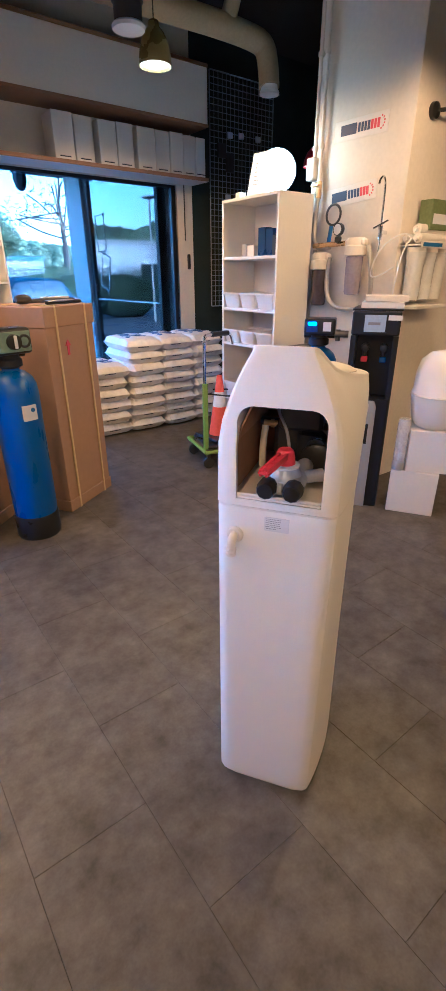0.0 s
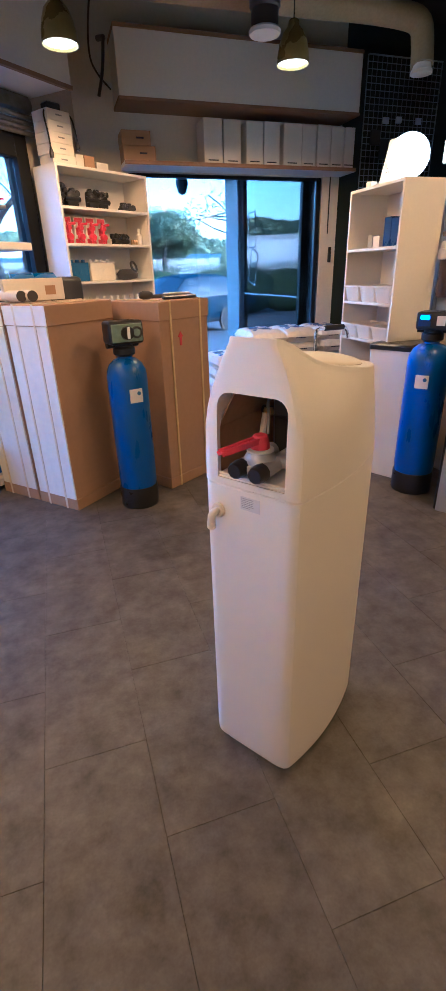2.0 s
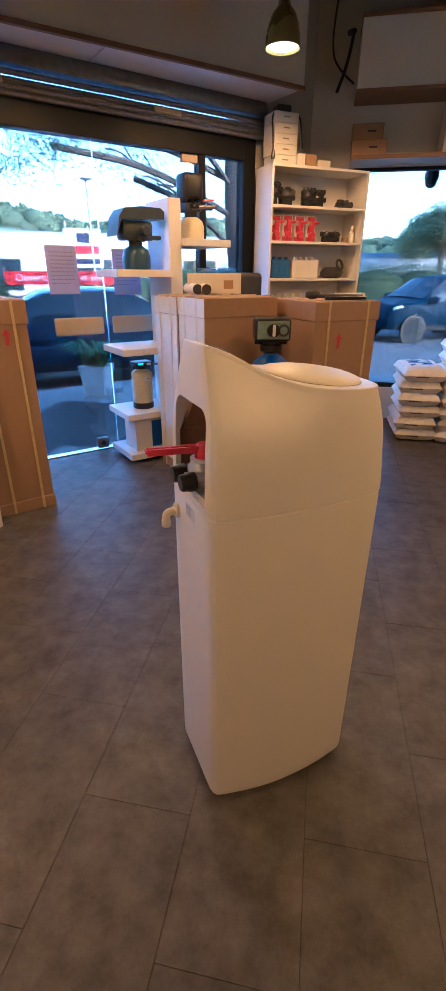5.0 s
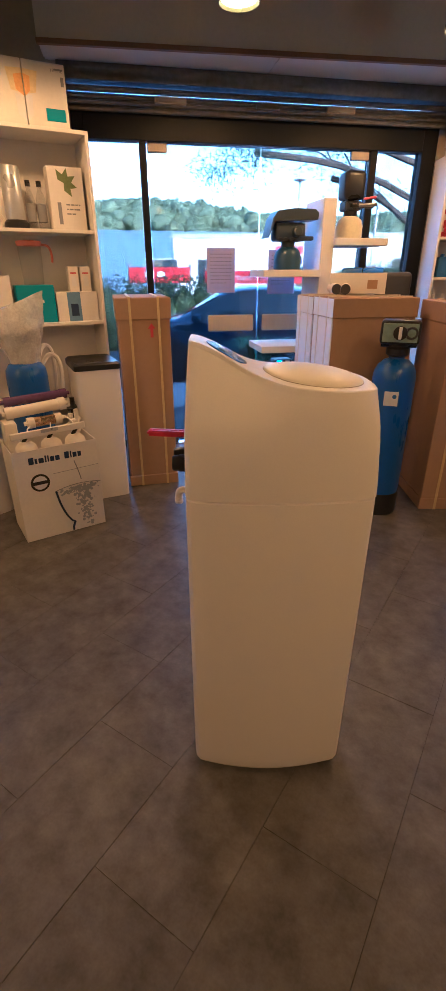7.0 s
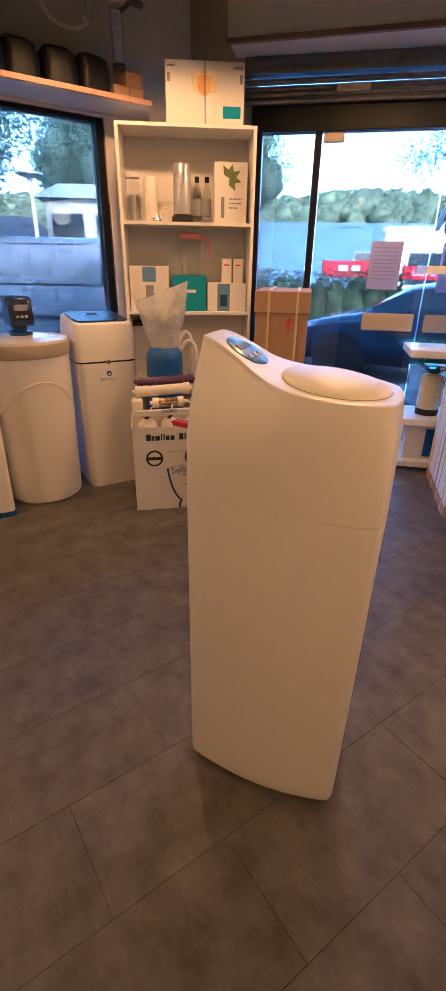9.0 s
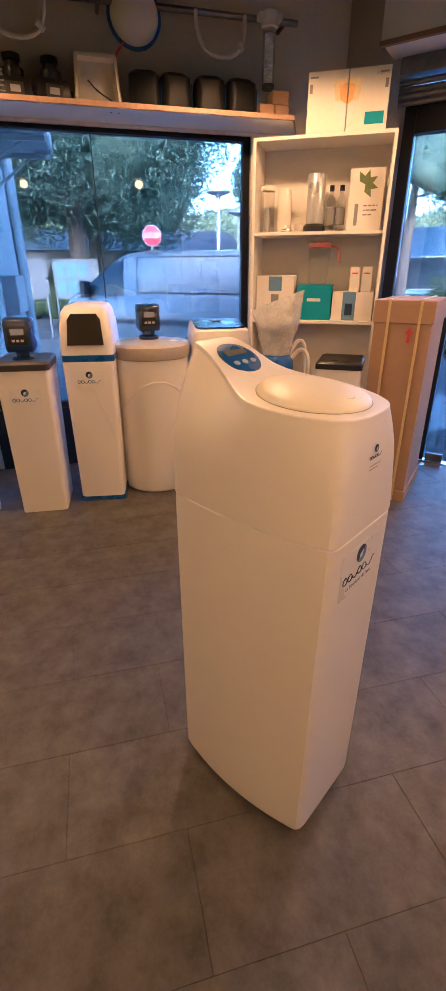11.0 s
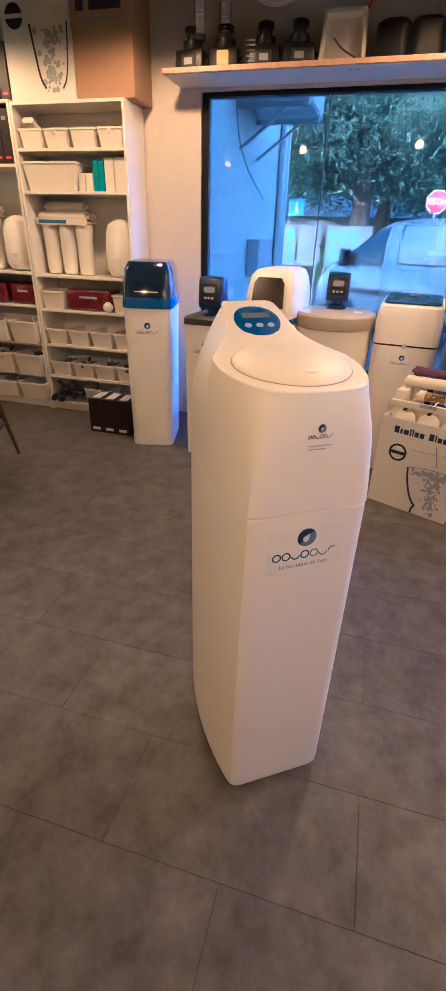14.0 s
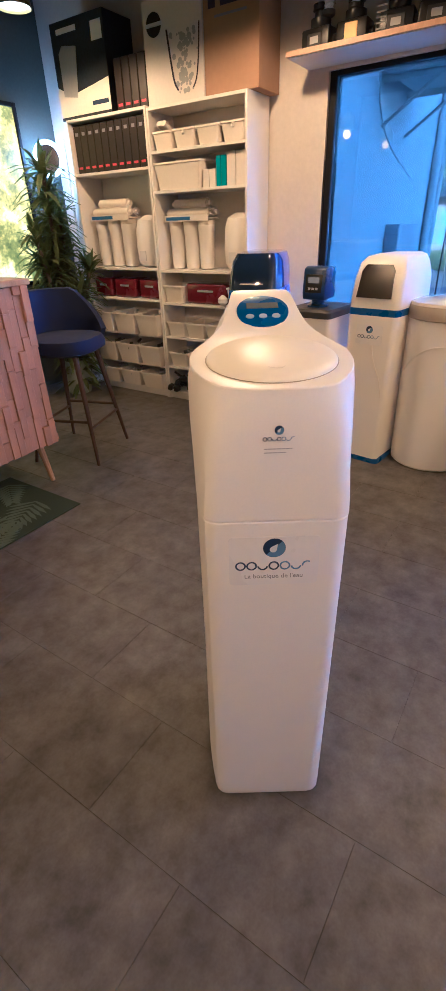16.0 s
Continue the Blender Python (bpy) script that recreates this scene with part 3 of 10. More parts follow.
# ---- outside ----
GZ = -0.38
bm = bm_new()
box(bm, -400, 400, -400, 400, GZ - 0.3, GZ)
structure("ground", bm, ASPHALT, "grey asphalt car park and street")
bm = bm_new()
prism(bm, [(-3.4, -4.0), (-3.4, 3.8), (-0.4, 7.0), (6.5, 7.0), (6.5, RY + 0.22), (0.6, RY + 0.22), (0.35, 4.6), (-1.9, 2.42), (-2.1, 2.2), (-2.1, -4.0)], GZ - 0.1, -0.02)
structure("pavement", bm, PAVING, "concrete pavement along the shop front")
bm = bm_new()
prism(bm, [(-4.4, -4.0), (-4.4, 4.2), (-0.8, 8.0), (6.5, 8.0), (6.5, 7.0), (-0.4, 7.0), (-3.4, 3.8), (-3.4, -4.0)], GZ - 0.1, -0.2)
structure("pavement_step", bm, PAVING, "lower concrete kerb step")
bm = bm_new()
box(bm, 0.35, 2.0, 0.12, 0.75, -0.019, -0.004, 0.004)
solo("door_mat", bm, TYRE, "dark rubber doormat outside the glass entrance", "doormat", BL)


def tufts(n, place, size, rnd, slim=0.2):
    """Corner and face lists of n small crossed needle tufts at the places that place() gives."""
    vs, fs = [], []
    for _ in range(n):
        p = place()
        for _k in range(3):
            a = Vector((rnd.gauss(0, 1), rnd.gauss(0, 1), rnd.gauss(0, 0.7))).normalized()
            b = a.orthogonal().normalized()
            b = (b + 0.5 * a.cross(b) * rnd.uniform(-1, 1)).normalized()
            s = size * rnd.uniform(0.5, 1.2)
            i = len(vs)
            vs += [p - a * s * 0.5, p + b * s * slim, p + a * s * 0.6, p - b * s * slim]
            fs.append((i, i + 1, i + 2, i + 3))
    return vs, fs


def ico_lists(sub):
    bm = bm_new()
    bmesh.ops.create_icosphere(bm, subdivisions=sub, radius=1.0)
    bm.verts.ensure_lookup_table()
    r = [v.co.copy() for v in bm.verts], [tuple(v.index for v in f.verts) for f in bm.faces]
    bm.free()
    return r


def lumps(items, sub, waves):
    """Lists of uneven rounded masses; items are (centre, half sizes), waves are (frequency, height) of the unevenness."""
    iv, jf = ico_lists(sub)
    vs, fs = [], []
    for k, (p, r) in enumerate(items):
        i0 = len(vs)
        for c in iv:
            q = Vector((p[0] + c.x * r[0], p[1] + c.y * r[1], p[2] + c.z * r[2]))
            d = sum(h * noise.noise(q * f + Vector((k, 0, 0))) for f, h in waves)
            vs.append(q + c * d)
        fs += [tuple(i + i0 for i in f) for f in jf]
    return vs, fs


def bm_lists(*parts_):
    """One bmesh from several (corners, faces) lists."""
    vs, fs = [], []
    for v, f in parts_:
        o = len(vs)
        vs += v
        fs += [tuple(i + o for i in q) for q in f]
    me = bpy.data.meshes.new("lists")
    me.from_pydata(vs, [], fs)
    bm = bm_new()
    bm.from_mesh(me)
    bpy.data.meshes.remove(me)
    return bm


# side wing seen through the side window
bm = bm_new()
box(bm, -5.8, -2.12, -1.6, -0.42, GZ, 4.2)
structure("wing_west", bm, RENDER_G, "pale grey rendered side wall of the building")
dp = thing("drain_pipe", "pale plastic drain pipe on the rendered wall", "drain pipe", pose(-5.45, -0.37, GZ))
for dx in (0, 0.22):
    bm = bm_new()
    rod(bm, (dx, 0, 0), (dx, 0, 3.9), 0.045, 12)
    for z in (0.6, 2.2, 3.5):
        lathe(bm, [(0.052, z), (0.052, z + 0.05)], 12, pose(dx, 0, 0))
    part("pipe", bm, RENDER_W, dp)
ac = thing("air_conditioner_unit", "grey outdoor unit on wall brackets with a hanging cable", "air conditioner", pose(-3.6, -0.1, 2.28))
bm = bm_new()
box(bm, -0.5, 0.5, -0.28, 0.3, 0.02, 0.6, 0.02)
part("case", bm, RENDER_W, ac)
for x in (-0.35, 0.35):
    bm = bm_new()
    box(bm, x - 0.02, x + 0.02, -0.32, 0.28, -0.02, 0.02)
    rod(bm, (x, -0.3, -0.3), (x, 0.1, -0.02), 0.015, 6)
    part("bracket", bm, RENDER_W, ac)
bm = bm_new()
tube(bm, [(0.55, -0.28, 0.4), (0.6, -0.28, -0.1), (0.2, -0.29, -0.4), (-0.7, -0.29, -0.6)], 0.007, 6)
part("cable", bm, SILVERPL, ac)
bm = bm_new()
box(bm, -4.4, -3.75, -0.42, -0.28, 0.92, 1.28, 0.01)
solo("meter_box", bm, SILVERPL, "grey metal meter box on the rendered wall", "meter box")

# wing with dark glazing seen through the north window
wg = thing("wing_north", "dark glazed shop wing with a grey post and canopy", "building", pose(2.80, 4.82, 0))
tagged(wg, kind="structure")
bm = bm_new()
box(bm, -0.02, 0.3, 1.80, 2.3, GZ, 2.55)
part("post", bm, RENDER_W, wg, "pale grey rendered corner post")
bm = bm_new()
box(bm, -0.5, 3.0, -0.02, 2.9, 2.55, 3.2)
part("canopy", bm, BLACKALU, wg)
# dark backing added behind the glazing, keeps the bright outside from showing through
bm = bm_new()
box(bm, 0.9, 1.0, 0, 2.5, GZ, 2.6)
part("inner_wall", bm, DARKWALL, wg)
bm = bm_new()
box(bm, 0.3, 0.9, 1.9, 2.0, GZ, 2.55)
part("inner_wall", bm, DARKWALL, wg)
for y0, y1, z0, z1 in ((0.0, 0.06, 0, 2.5), (1.70, 1.80, 0, 2.5), (0.06, 1.72, 2.35, 2.5), (0.06, 1.72, 0, 0.12)):
    bm = bm_new()
    box(bm, 0.02, 0.08, y0, y1, z0, z1)
    part("frame", bm, BLACKALU, wg)
bm = bm_new()
box(bm, 0.045, 0.055, 0.06, 1.70, 0.12, 2.35)
part("pane", bm, MIRRORGLASS, wg, "dark glass that mirrors the car park")
for y, z, a in ((1.45, 1.78, 2), (1.40, 1.35, -18)):
    bm = bm_new()
    for u0, u1, v0, v1 in ((-0.12, 0.12, 0.19, 0.205), (-0.12, 0.12, -0.205, -0.19), (-0.12, -0.107, -0.19, 0.19), (0.107, 0.12, -0.19, 0.19)):
        box(bm, u0, u1, v0, v1, 0, 0.004, m=up(0.044, y, z, -90) @ pose(0, 0, 0, 0, 0, a))
    part("sticker_frame", bm, PAPER, wg, "white sticker outline")
bm = bm_new()
box(bm, 0.035, 0.043, 0.08, 1.68, 1.02, 1.035)
part("sticker_line", bm, PAPER, wg)
bm = bm_new()
lathe(bm, [(0.03, 0.0), (0.07, -0.05), (0.075, -0.1), (0.05, -0.18), (0.02, -0.2)], 8)
rod(bm, (0, 0, 0), (0, 0, 0.275), 0.008, 6)
solo("lantern", bm, GREYPL, "dark metal lantern hanging under the canopy", "lantern", pose(1.9, 6.08, 2.33))
tt = thing("tinsel_tree", "silvery tinsel tree with small lights behind the dark glazing", "tinsel tree", pose(3.35, 5.55, 0))
rnd = random.Random(4)
bm = bm_new()
rod(bm, (0, 0, -0.01), (0, 0, 1.45), 0.02, 8)
part("stem", bm, GREYPL, tt)


def on_cone():
    z, a = 1.5 * (1 - math.sqrt(rnd.random())), rnd.uniform(0, 6.28)
    r = 0.42 * (1 - z / 1.5) * rnd.uniform(0.5, 1.0)
    return Vector((r * math.cos(a), r * math.sin(a), 0.08 + z))


bm = bm_lists(tufts(1500, on_cone, 0.09, rnd, 0.12))
part("branches", bm, RENDER_W, tt, "white tinsel", smooth=False)
for i in range(9):
    bm = bm_new()
    bmesh.ops.create_icosphere(bm, subdivisions=1, radius=0.012, matrix=Matrix.Translation(on_cone()))
    part("light", bm, BULB, tt)
bm = bm_new()
prism(bm, [(0.9, 4.82), (2.8, 4.82), (2.8, 8.0), (1.75, 6.3)], 2.6, 2.75)
structure("awning", bm, DARKWALL, "dark awning over the north window")


CARS = {
    "saloon": ([(-2.15, .45, .78, .80, .74, .66), (-2.10, .34, .92, .95, .83, .72), (-1.85, .30, .97, 1.00, .87, .74), (-1.55, .28, .97, 1.06, .88, .70), (-0.95, .26, .95, 1.40, .89, .57),
                (-0.6, .26, .95, 1.43, .89, .57), (0.0, .26, .94, 1.44, .89, .57), (0.42, .26, .94, 1.39, .89, .58), (1.15, .28, .93, .99, .88, .72), (1.4, .28, .91, .96, .88, .74), (1.95, .3, .80, .84, .84, .74),
                (2.12, .34, .68, .72, .76, .66), (2.16, .42, .55, .60, .68, .6)],
               [(-0.05, 0.92), (-0.92, -0.12), (-1.3, -1.0)], (-1.5, -1.0), (0.5, 1.1), (1.36, -1.32)),
    "suv": ([(-2.12, .5, .80, .84, .76, .68), (-2.08, .36, .98, 1.02, .85, .74), (-1.95, .32, 1.03, 1.16, .88, .70), (-1.66, .30, 1.03, 1.58, .9, .62), (-1.4, .30, 1.03, 1.64, .9, .61),
             (-.4, .30, 1.02, 1.66, .9, .61), (.3, .30, 1.01, 1.61, .9, .61), (1.08, .30, 1.0, 1.06, .9, .76), (1.35, .32, .98, 1.03, .89, .76), (1.92, .34, .90, .94, .85, .76), (2.1, .38, .74, .78, .78, .7), (2.15, .48, .6, .64, .7, .64)],
            [(-0.1, 0.85), (-0.9, -0.17), (-1.55, -0.98)], (-1.93, -1.68), (0.36, 1.03), (1.34, -1.3)),
    "van": ([(-2.10, .45, 1.22, 1.93, .93, .80), (-2.05, .38, 1.24, 2.0, .97, .83), (-1.7, .34, 1.25, 2.03, .985, .86), (0.7, .34, 1.25, 2.03, .985, .86), (0.95, .34, 1.25, 2.0, .985, .85), (1.15, .34, 1.25, 1.92, .98, .82),
             (1.88, .34, 1.25, 1.40, .97, .80), (2.16, .36, 1.16, 1.26, .95, .8), (2.40, .40, .94, 1.02, .89, .76), (2.5, .48, .66, .70, .8, .7)],
            [(0.92, 1.78)], None, (1.18, 1.84), (1.72, -1.30)),
}


def car(name, kind, paint, label, m, k=1.0):
    """A parked car on its wheels: x is forward, wheels on z = 0; the skin runs through cross-sections."""
    sections, wins, rear, front, axles = CARS[kind]
    c = thing(name, label, "van" if kind == "van" else "car", m @ Matrix.Diagonal((k, k, k, 1)))

    def section(x):
        for a, b in zip(sections, sections[1:]):
            if x <= b[0] or b is sections[-1]:
                f = min(1, max(0, (x - a[0]) / (b[0] - a[0])))
                _, zs, zb, zr, w, wr = (p + (q - p) * f for p, q in zip(a, b))
                g = 0.5
                return [(0.3 * w, zs - 0.02), (w * 0.90, zs), (w * 0.985, zs + 0.10), (w, zs + (zb - zs) * 0.55), (w * 0.985, zb - 0.05), (w * 0.955, zb),
                        (w * 0.955 + (wr - w * 0.955) * g + 0.025 * min(1, (zr - zb) * 3), zb + (zr - zb) * 0.52), (wr, zr - 0.12 * min(1, zr - zb)), (wr * 0.86, zr - 0.03 * min(1, 3 * (zr - zb))), (wr * 0.5, zr + 0.005), (0, zr + 0.012)]

    def S(x, u, s, d=0.0):
        p = section(x)
        i = min(int(u), len(p) - 2)
        f = u - i
        y, z = p[i][0] + (p[i + 1][0] - p[i][0]) * f, p[i][1] + (p[i + 1][1] - p[i][1]) * f
        ty, tz = p[i + 1][0] - p[i][0], p[i + 1][1] - p[i][1]
        n = math.hypot(ty, tz) or 1
        return Vector((x, s * (y + d * tz / n), z - d * ty / n))

    def patch(nm, x0, x1, u0, u1, s, material, d=0.006, parent=None, nx=5, nu=5, slant=0.0):
        bm = bm_new()
        g = [[bm.verts.new(S(x0 + (x1 - x0) * i / nx + slant * j / nu, u0 + (u1 - u0) * j / nu, s, d)) for j in range(nu + 1)] for i in range(nx + 1)]
        for i in range(nx):
            for j in range(nu):
                bm.faces.new((g[i][j], g[i + 1][j], g[i + 1][j + 1], g[i][j + 1]))
        return part(nm, bm, material, parent or c)
    xs = sorted({q[0] for q in sections} | {sections[0][0] + (sections[-1][0] - sections[0][0]) * i / 26 for i in range(27)})
    bm = bm_new()
    rows = []
    for x in xs:
        p = section(x)
        rows.append([bm.verts.new((x, -y, z)) for y, z in p] + [bm.verts.new((x, y, z)) for y, z in reversed(p[:-1])])
    for a, b in zip(rows, rows[1:]):
        for i in range(len(a)):
            j = (i + 1) % len(a)
            bm.faces.new((a[i], a[j], b[j], b[i]))
    bm.faces.new(rows[0])
    bm.faces.new(list(reversed(rows[-1])))
    bmesh.ops.recalc_face_normals(bm, faces=bm.faces)
    part("body", bm, paint, c)
    van = kind == "van"
    for s in (-1, 1):
        for x0, x1 in wins:
            patch("window_trim", x0 - 0.02, x1 + 0.02, 5.06, 6.98, s, BLACKPL, 0.004)
            patch("side_window", x0, x1, 5.15, 6.86, s, CARGLASS, 0.010)
        patch("sill_trim", -1.9, 1.9, 1.0, 2.05, s, GREYPL, 0.008, nx=12)
        for x in ((0.82, 1.86) if van else (-0.98, -0.1, 1.02)):
            patch("door_gap", x, x + 0.012, 2.1, 5.0 if not van else 5.1, s, BLACKPL, 0.003, nx=1)
        if van:
            patch("door_gap", 0.82, 0.832, 5.1, 7.0, s, BLACKPL, 0.003, nx=1)
            patch("panel_line", -1.86, 0.63, 5.17, 6.97, s, BLACKPL, 0.002, nx=10)
            patch("side_panel", -1.83, 0.6, 5.24, 6.9, s, paint, 0.006, nx=10)
            patch("side_moulding", -1.95, 1.6, 4.75, 4.86, s, BLACKPL, 0.004, nx=10)
            patch("lower_moulding", -1.95, 1.6, 2.9, 3.1, s, GREYPL, 0.012, nx=10)
        for x in ((0.95,) if van else (0.0, -0.9)):
            patch("door_handle", x, x + 0.16, 4.3, 4.6, s, paint, 0.03, nx=2, nu=2)
        bm = bm_new()
        mx = wins[0][1] - 0.08
        mp = S(mx, 5.15, s)
        box(bm, mx - 0.07, mx + 0.07, mp.y - 0.02 * s, mp.y + s * 0.2, mp.z - 0.03, mp.z + (0.26 if van else 0.12), 0.03)
        part("wing_mirror", bm, BLACKPL if van else paint, c)
        patch("headlight", sections[-3][0] - 0.2, sections[-3][0] + 0.06, 4.1, 5.6, s, SILVERPL, 0.012)
        patch("tail_light", sections[0][0] + 0.06, sections[0][0] + 0.24, 3.7, 5.6 if not van else 5.9, s, REDPL, 0.012)
        if rear:
            patch("rear_window", rear[0], rear[1], 7.3, 10, s, CARGLASS, 0.012)
        patch("windscreen", front[0], front[1], 7.2, 10, s, CARGLASS, 0.012)
        for x in axles:
            w = section(x)[3][0]
            bm = bm_new()
            lathe(bm, [(0.01, -0.02), (0.40, -0.02), (0.40, 0.012), (0.01, 0.012)], 26, pose(x, s * w, 0.33, 90))
            part("wheel_arch", bm, BLACKPL, c)
            bm = bm_new()
            lathe(bm, [(0.2, -0.1), (0.3, -0.1), (0.325, -0.07), (0.325, 0.07), (0.3, 0.1), (0.2, 0.1)], 24)
            ty = part("tyre", bm, TYRE, c, at=pose(x, s * (w - 0.07), 0.325, 90))
            bm = bm_new()
            lathe(bm, [(0.2, -0.09), (0.2, 0.09), (0.05, 0.105)], 20)
            part("rim", bm, STEEL, ty)
    return c


car("parked_car", "saloon", CARBLUE, "dark blue parked saloon car in front of the entrance", pose(-3.3, 7.6, GZ, 0, 0, 213), 1.02)
car("parked_suv", "suv", CARBLUE2, "dark blue parked car seen through the north window", pose(3.95, 15.2, GZ, 0, 0, 212))
car("parked_hatchback", "suv", CARBLUE2, "small blue parked car farther off", pose(-1.0, 21, GZ, 0, 0, 190), 0.9)
car("parked_van", "van", CARGREY, "silver-grey panel van parked in the side street", pose(-8.42, 2.30, GZ, 0, 0, 235))


def tree(name, label, m, h, crown, seed, leaf, n=1500, size=0.35, trunk_r=0.22, material=PINE, limbs=9, lean=0.0, base=0.45):
    """A tapered trunk with limbs and a crown of leaf tufts in uneven lobes; crown = (rx, ry, rz)."""
    rnd = random.Random(seed)
    t = thing(name, label, "tree", m)
    bm = bm_new()
    top = Vector((lean, 0, h * 0.82))
    mid = Vector((lean * 0.3 + rnd.uniform(-.2, .2), rnd.uniform(-.2, .2), h * base))
    rod(bm, (0, 0, -0.1), mid, trunk_r, 10, trunk_r * 0.75)
    rod(bm, mid, top, trunk_r * 0.75, 8, trunk_r * 0.25)
    lobes = []
    cz = h - crown[2]
    for i in range(limbs):
        a = 2 * math.pi * i / limbs + rnd.uniform(-.4, .4)
        e = rnd.uniform(-0.45, 0.9)
        rr = math.sqrt(max(0.05, 1 - e * e)) * rnd.uniform(0.45, 0.85)
        p = Vector((lean + crown[0] * rr * math.cos(a), crown[1] * rr * math.sin(a), cz + crown[2] * e * 0.75))
        s = mid.lerp(top, rnd.uniform(0.0, 0.7))
        tube(bm, [s, s.lerp(p, 0.5) + Vector((0, 0, 0.1 * h * rnd.uniform(-.3, .6))), p], trunk_r * 0.22, 5, 2)
        lobes.append((p, rnd.uniform(0.34, 0.55)))
    lobes.append((Vector((lean, 0, cz + crown[2] * 0.5)), 0.6))
    part("trunk", bm, BARK, t)

    def place():
        p, r = rnd.choice(lobes)
        while True:
            v = Vector((rnd.uniform(-1, 1), rnd.uniform(-1, 1), rnd.uniform(-1, 1)))
            if 0.25 < v.length < 1:
                break
        if n > 1000:
            v = v.normalized() * (1.12 - 0.62 * rnd.random() ** 1.6)
        return p + Vector((v.x * crown[0] * r, v.y * crown[1] * r, v.z * crown[2] * r))
    solid = lumps([(p, (crown[0] * r * 0.66, crown[1] * r * 0.66, crown[2] * r * 0.66)) for p, r in lobes], 3, ((0.9, 0.4), (2.6, 0.2))) if n > 1000 else ([], [])
    bm = bm_lists(solid, tufts(n, place, size, rnd, 0.09))
    part("crown", bm, leaf, t, angle=180)
    return t


# side street: big pine, boards and sign
tree("pine_tree", "broad dark green pine tree behind the van", pose(-15.6, 0.2, GZ), 10.4, (5.0, 4.4, 4.6), 3, PINE, 90000, 0.18, 0.36, limbs=40, base=0.3)
tree("pine_tree", "wide pine tree farther down the side street", pose(-21.5, 0.8, GZ), 9.4, (4.5, 5.0, 4.2), 13, PINE, 55000, 0.21, 0.36, limbs=30, base=0.3)
tree("pine_tree", "pine tree with open branches behind the villa", pose(-28, 11.4, GZ), 8.9, (2.7, 2.7, 3.2), 8, PINE, 18000, 0.3, 0.3, limbs=18)
tree("pine_tree", "tall pine tree at the road", pose(-22, -6.0, GZ), 11, (5.5, 5.5, 4.2), 5, PINE, 14000, 0.3, 0.35, limbs=12)
tree("pine_tree", "tall dark pine tree behind the villa", pose(-29, 20.5, GZ), 12.5, (4, 4, 4.5), 11, PINE, 9000, 0.35, 0.35, limbs=12)
st = thing("stop_sign", "red octagonal stop sign on a grey post", "road sign", pose(-11.2, 1.97, GZ, 0, 0, 92))
bm = bm_new()
rod(bm, (0, 0.03, 0), (0, 0.03, 2.6), 0.03, 10)
part("post", bm, STEEL, st)
for r_, y_, mt, nm in ((0.235, 0.0, WHITESIGN, "rim"), (0.222, -0.006, REDSIGN, "face")):
    bm = bm_new()
    lathe(bm, [(r_, 0), (r_, 0.012)], 8, pose(0, y_, 2.45, 90) @ pose(0, 0, 0, 0, 0, 22.5))
    part(nm, bm, mt, st, smooth=False)
writing("lettering", "STOP", 0.165, WHITESIGN, st, up(0, -0.021, 2.45), "white letters", 0.002)
fs_ = thing("information_sign", "square blue information sign on a thin post", "road sign", pose(-13.4, -1.40, GZ, 0, 0, 90))
bm = bm_new()
rod(bm, (-0.2, 0.03, 0), (-0.2, 0.03, 2.6), 0.02, 8)
part("post", bm, STEEL, fs_)
bm = bm_new()
box(bm, -0.2, 0.2, -0.01, 0.01, 2.2, 2.6, 0.008)
part("plate", bm, BLUEINK, fs_)
bm = bm_new()
box(bm, -0.03, 0.03, -0.016, -0.012, 2.26, 2.44)
box(bm, -0.03, 0.03, -0.016, -0.012, 2.48, 2.54)
part("symbol", bm, WHITESIGN, fs_)
for k, (y, w, c) in enumerate(((-1.75, 0.95, CLAD), (-1.0, 0.55, DUSTY), (0.1, 1.15, CLAD))):
    nb = thing("notice_board", "public information board with coloured posters on two posts", "notice board", pose(-13.2, y, GZ, 0, 0, 90), "notice boards")
    bm = bm_new()
    for x in (-w / 2, w / 2):
        rod(bm, (x, 0, 0), (x, 0, 2.0), 0.03, 8)
    box(bm, -w / 2, w / 2, -0.02, 0.02, 1.0, 2.0, 0.01)
    part("board", bm, DUSTY, nb)
    bm = bm_new()
    rnd = random.Random(k)
    for i in range(6):
        x, z = -w / 2 + 0.14 + (i % 3) * 0.3, 1.12 + (i // 3) * 0.43
        box(bm, max(x - 0.1, -w / 2), min(x + 0.14, w / 2), -0.026, -0.021, z, z + 0.36)
    part("poster", bm, c, nb)
bm = bm_new()
box(bm, -24, -23.8, -14, 6, GZ, 1.0)
solo("garden_wall", bm, DUSTY, "low pale wall across the side street", "wall")


def street_lamp(m, h=4.6):
    s = thing("street_lamp", "pale grey street lamp with a flat round head", "street lamp", m, "street lamps")
    bm = bm_new()
    rod(bm, (0, 0, 0), (0, 0, h), 0.055, 12, 0.04)
    part("post", bm, RENDER_W, s)
    bm = bm_new()
    lathe(bm, [(0.05, h), (0.07, h + 0.05), (0.24, h + 0.10), (0.27, h + 0.115), (0.27, h + 0.15), (0.08, h + 0.19)], 20)
    part("head", bm, SILVERPL, s)


street_lamp(pose(-10.4, 3.4, GZ), 3.15)
street_lamp(pose(-9.5, 22.5, GZ), 5.2)
street_lamp(pose(-4.5, 18.0, GZ), 4.2)


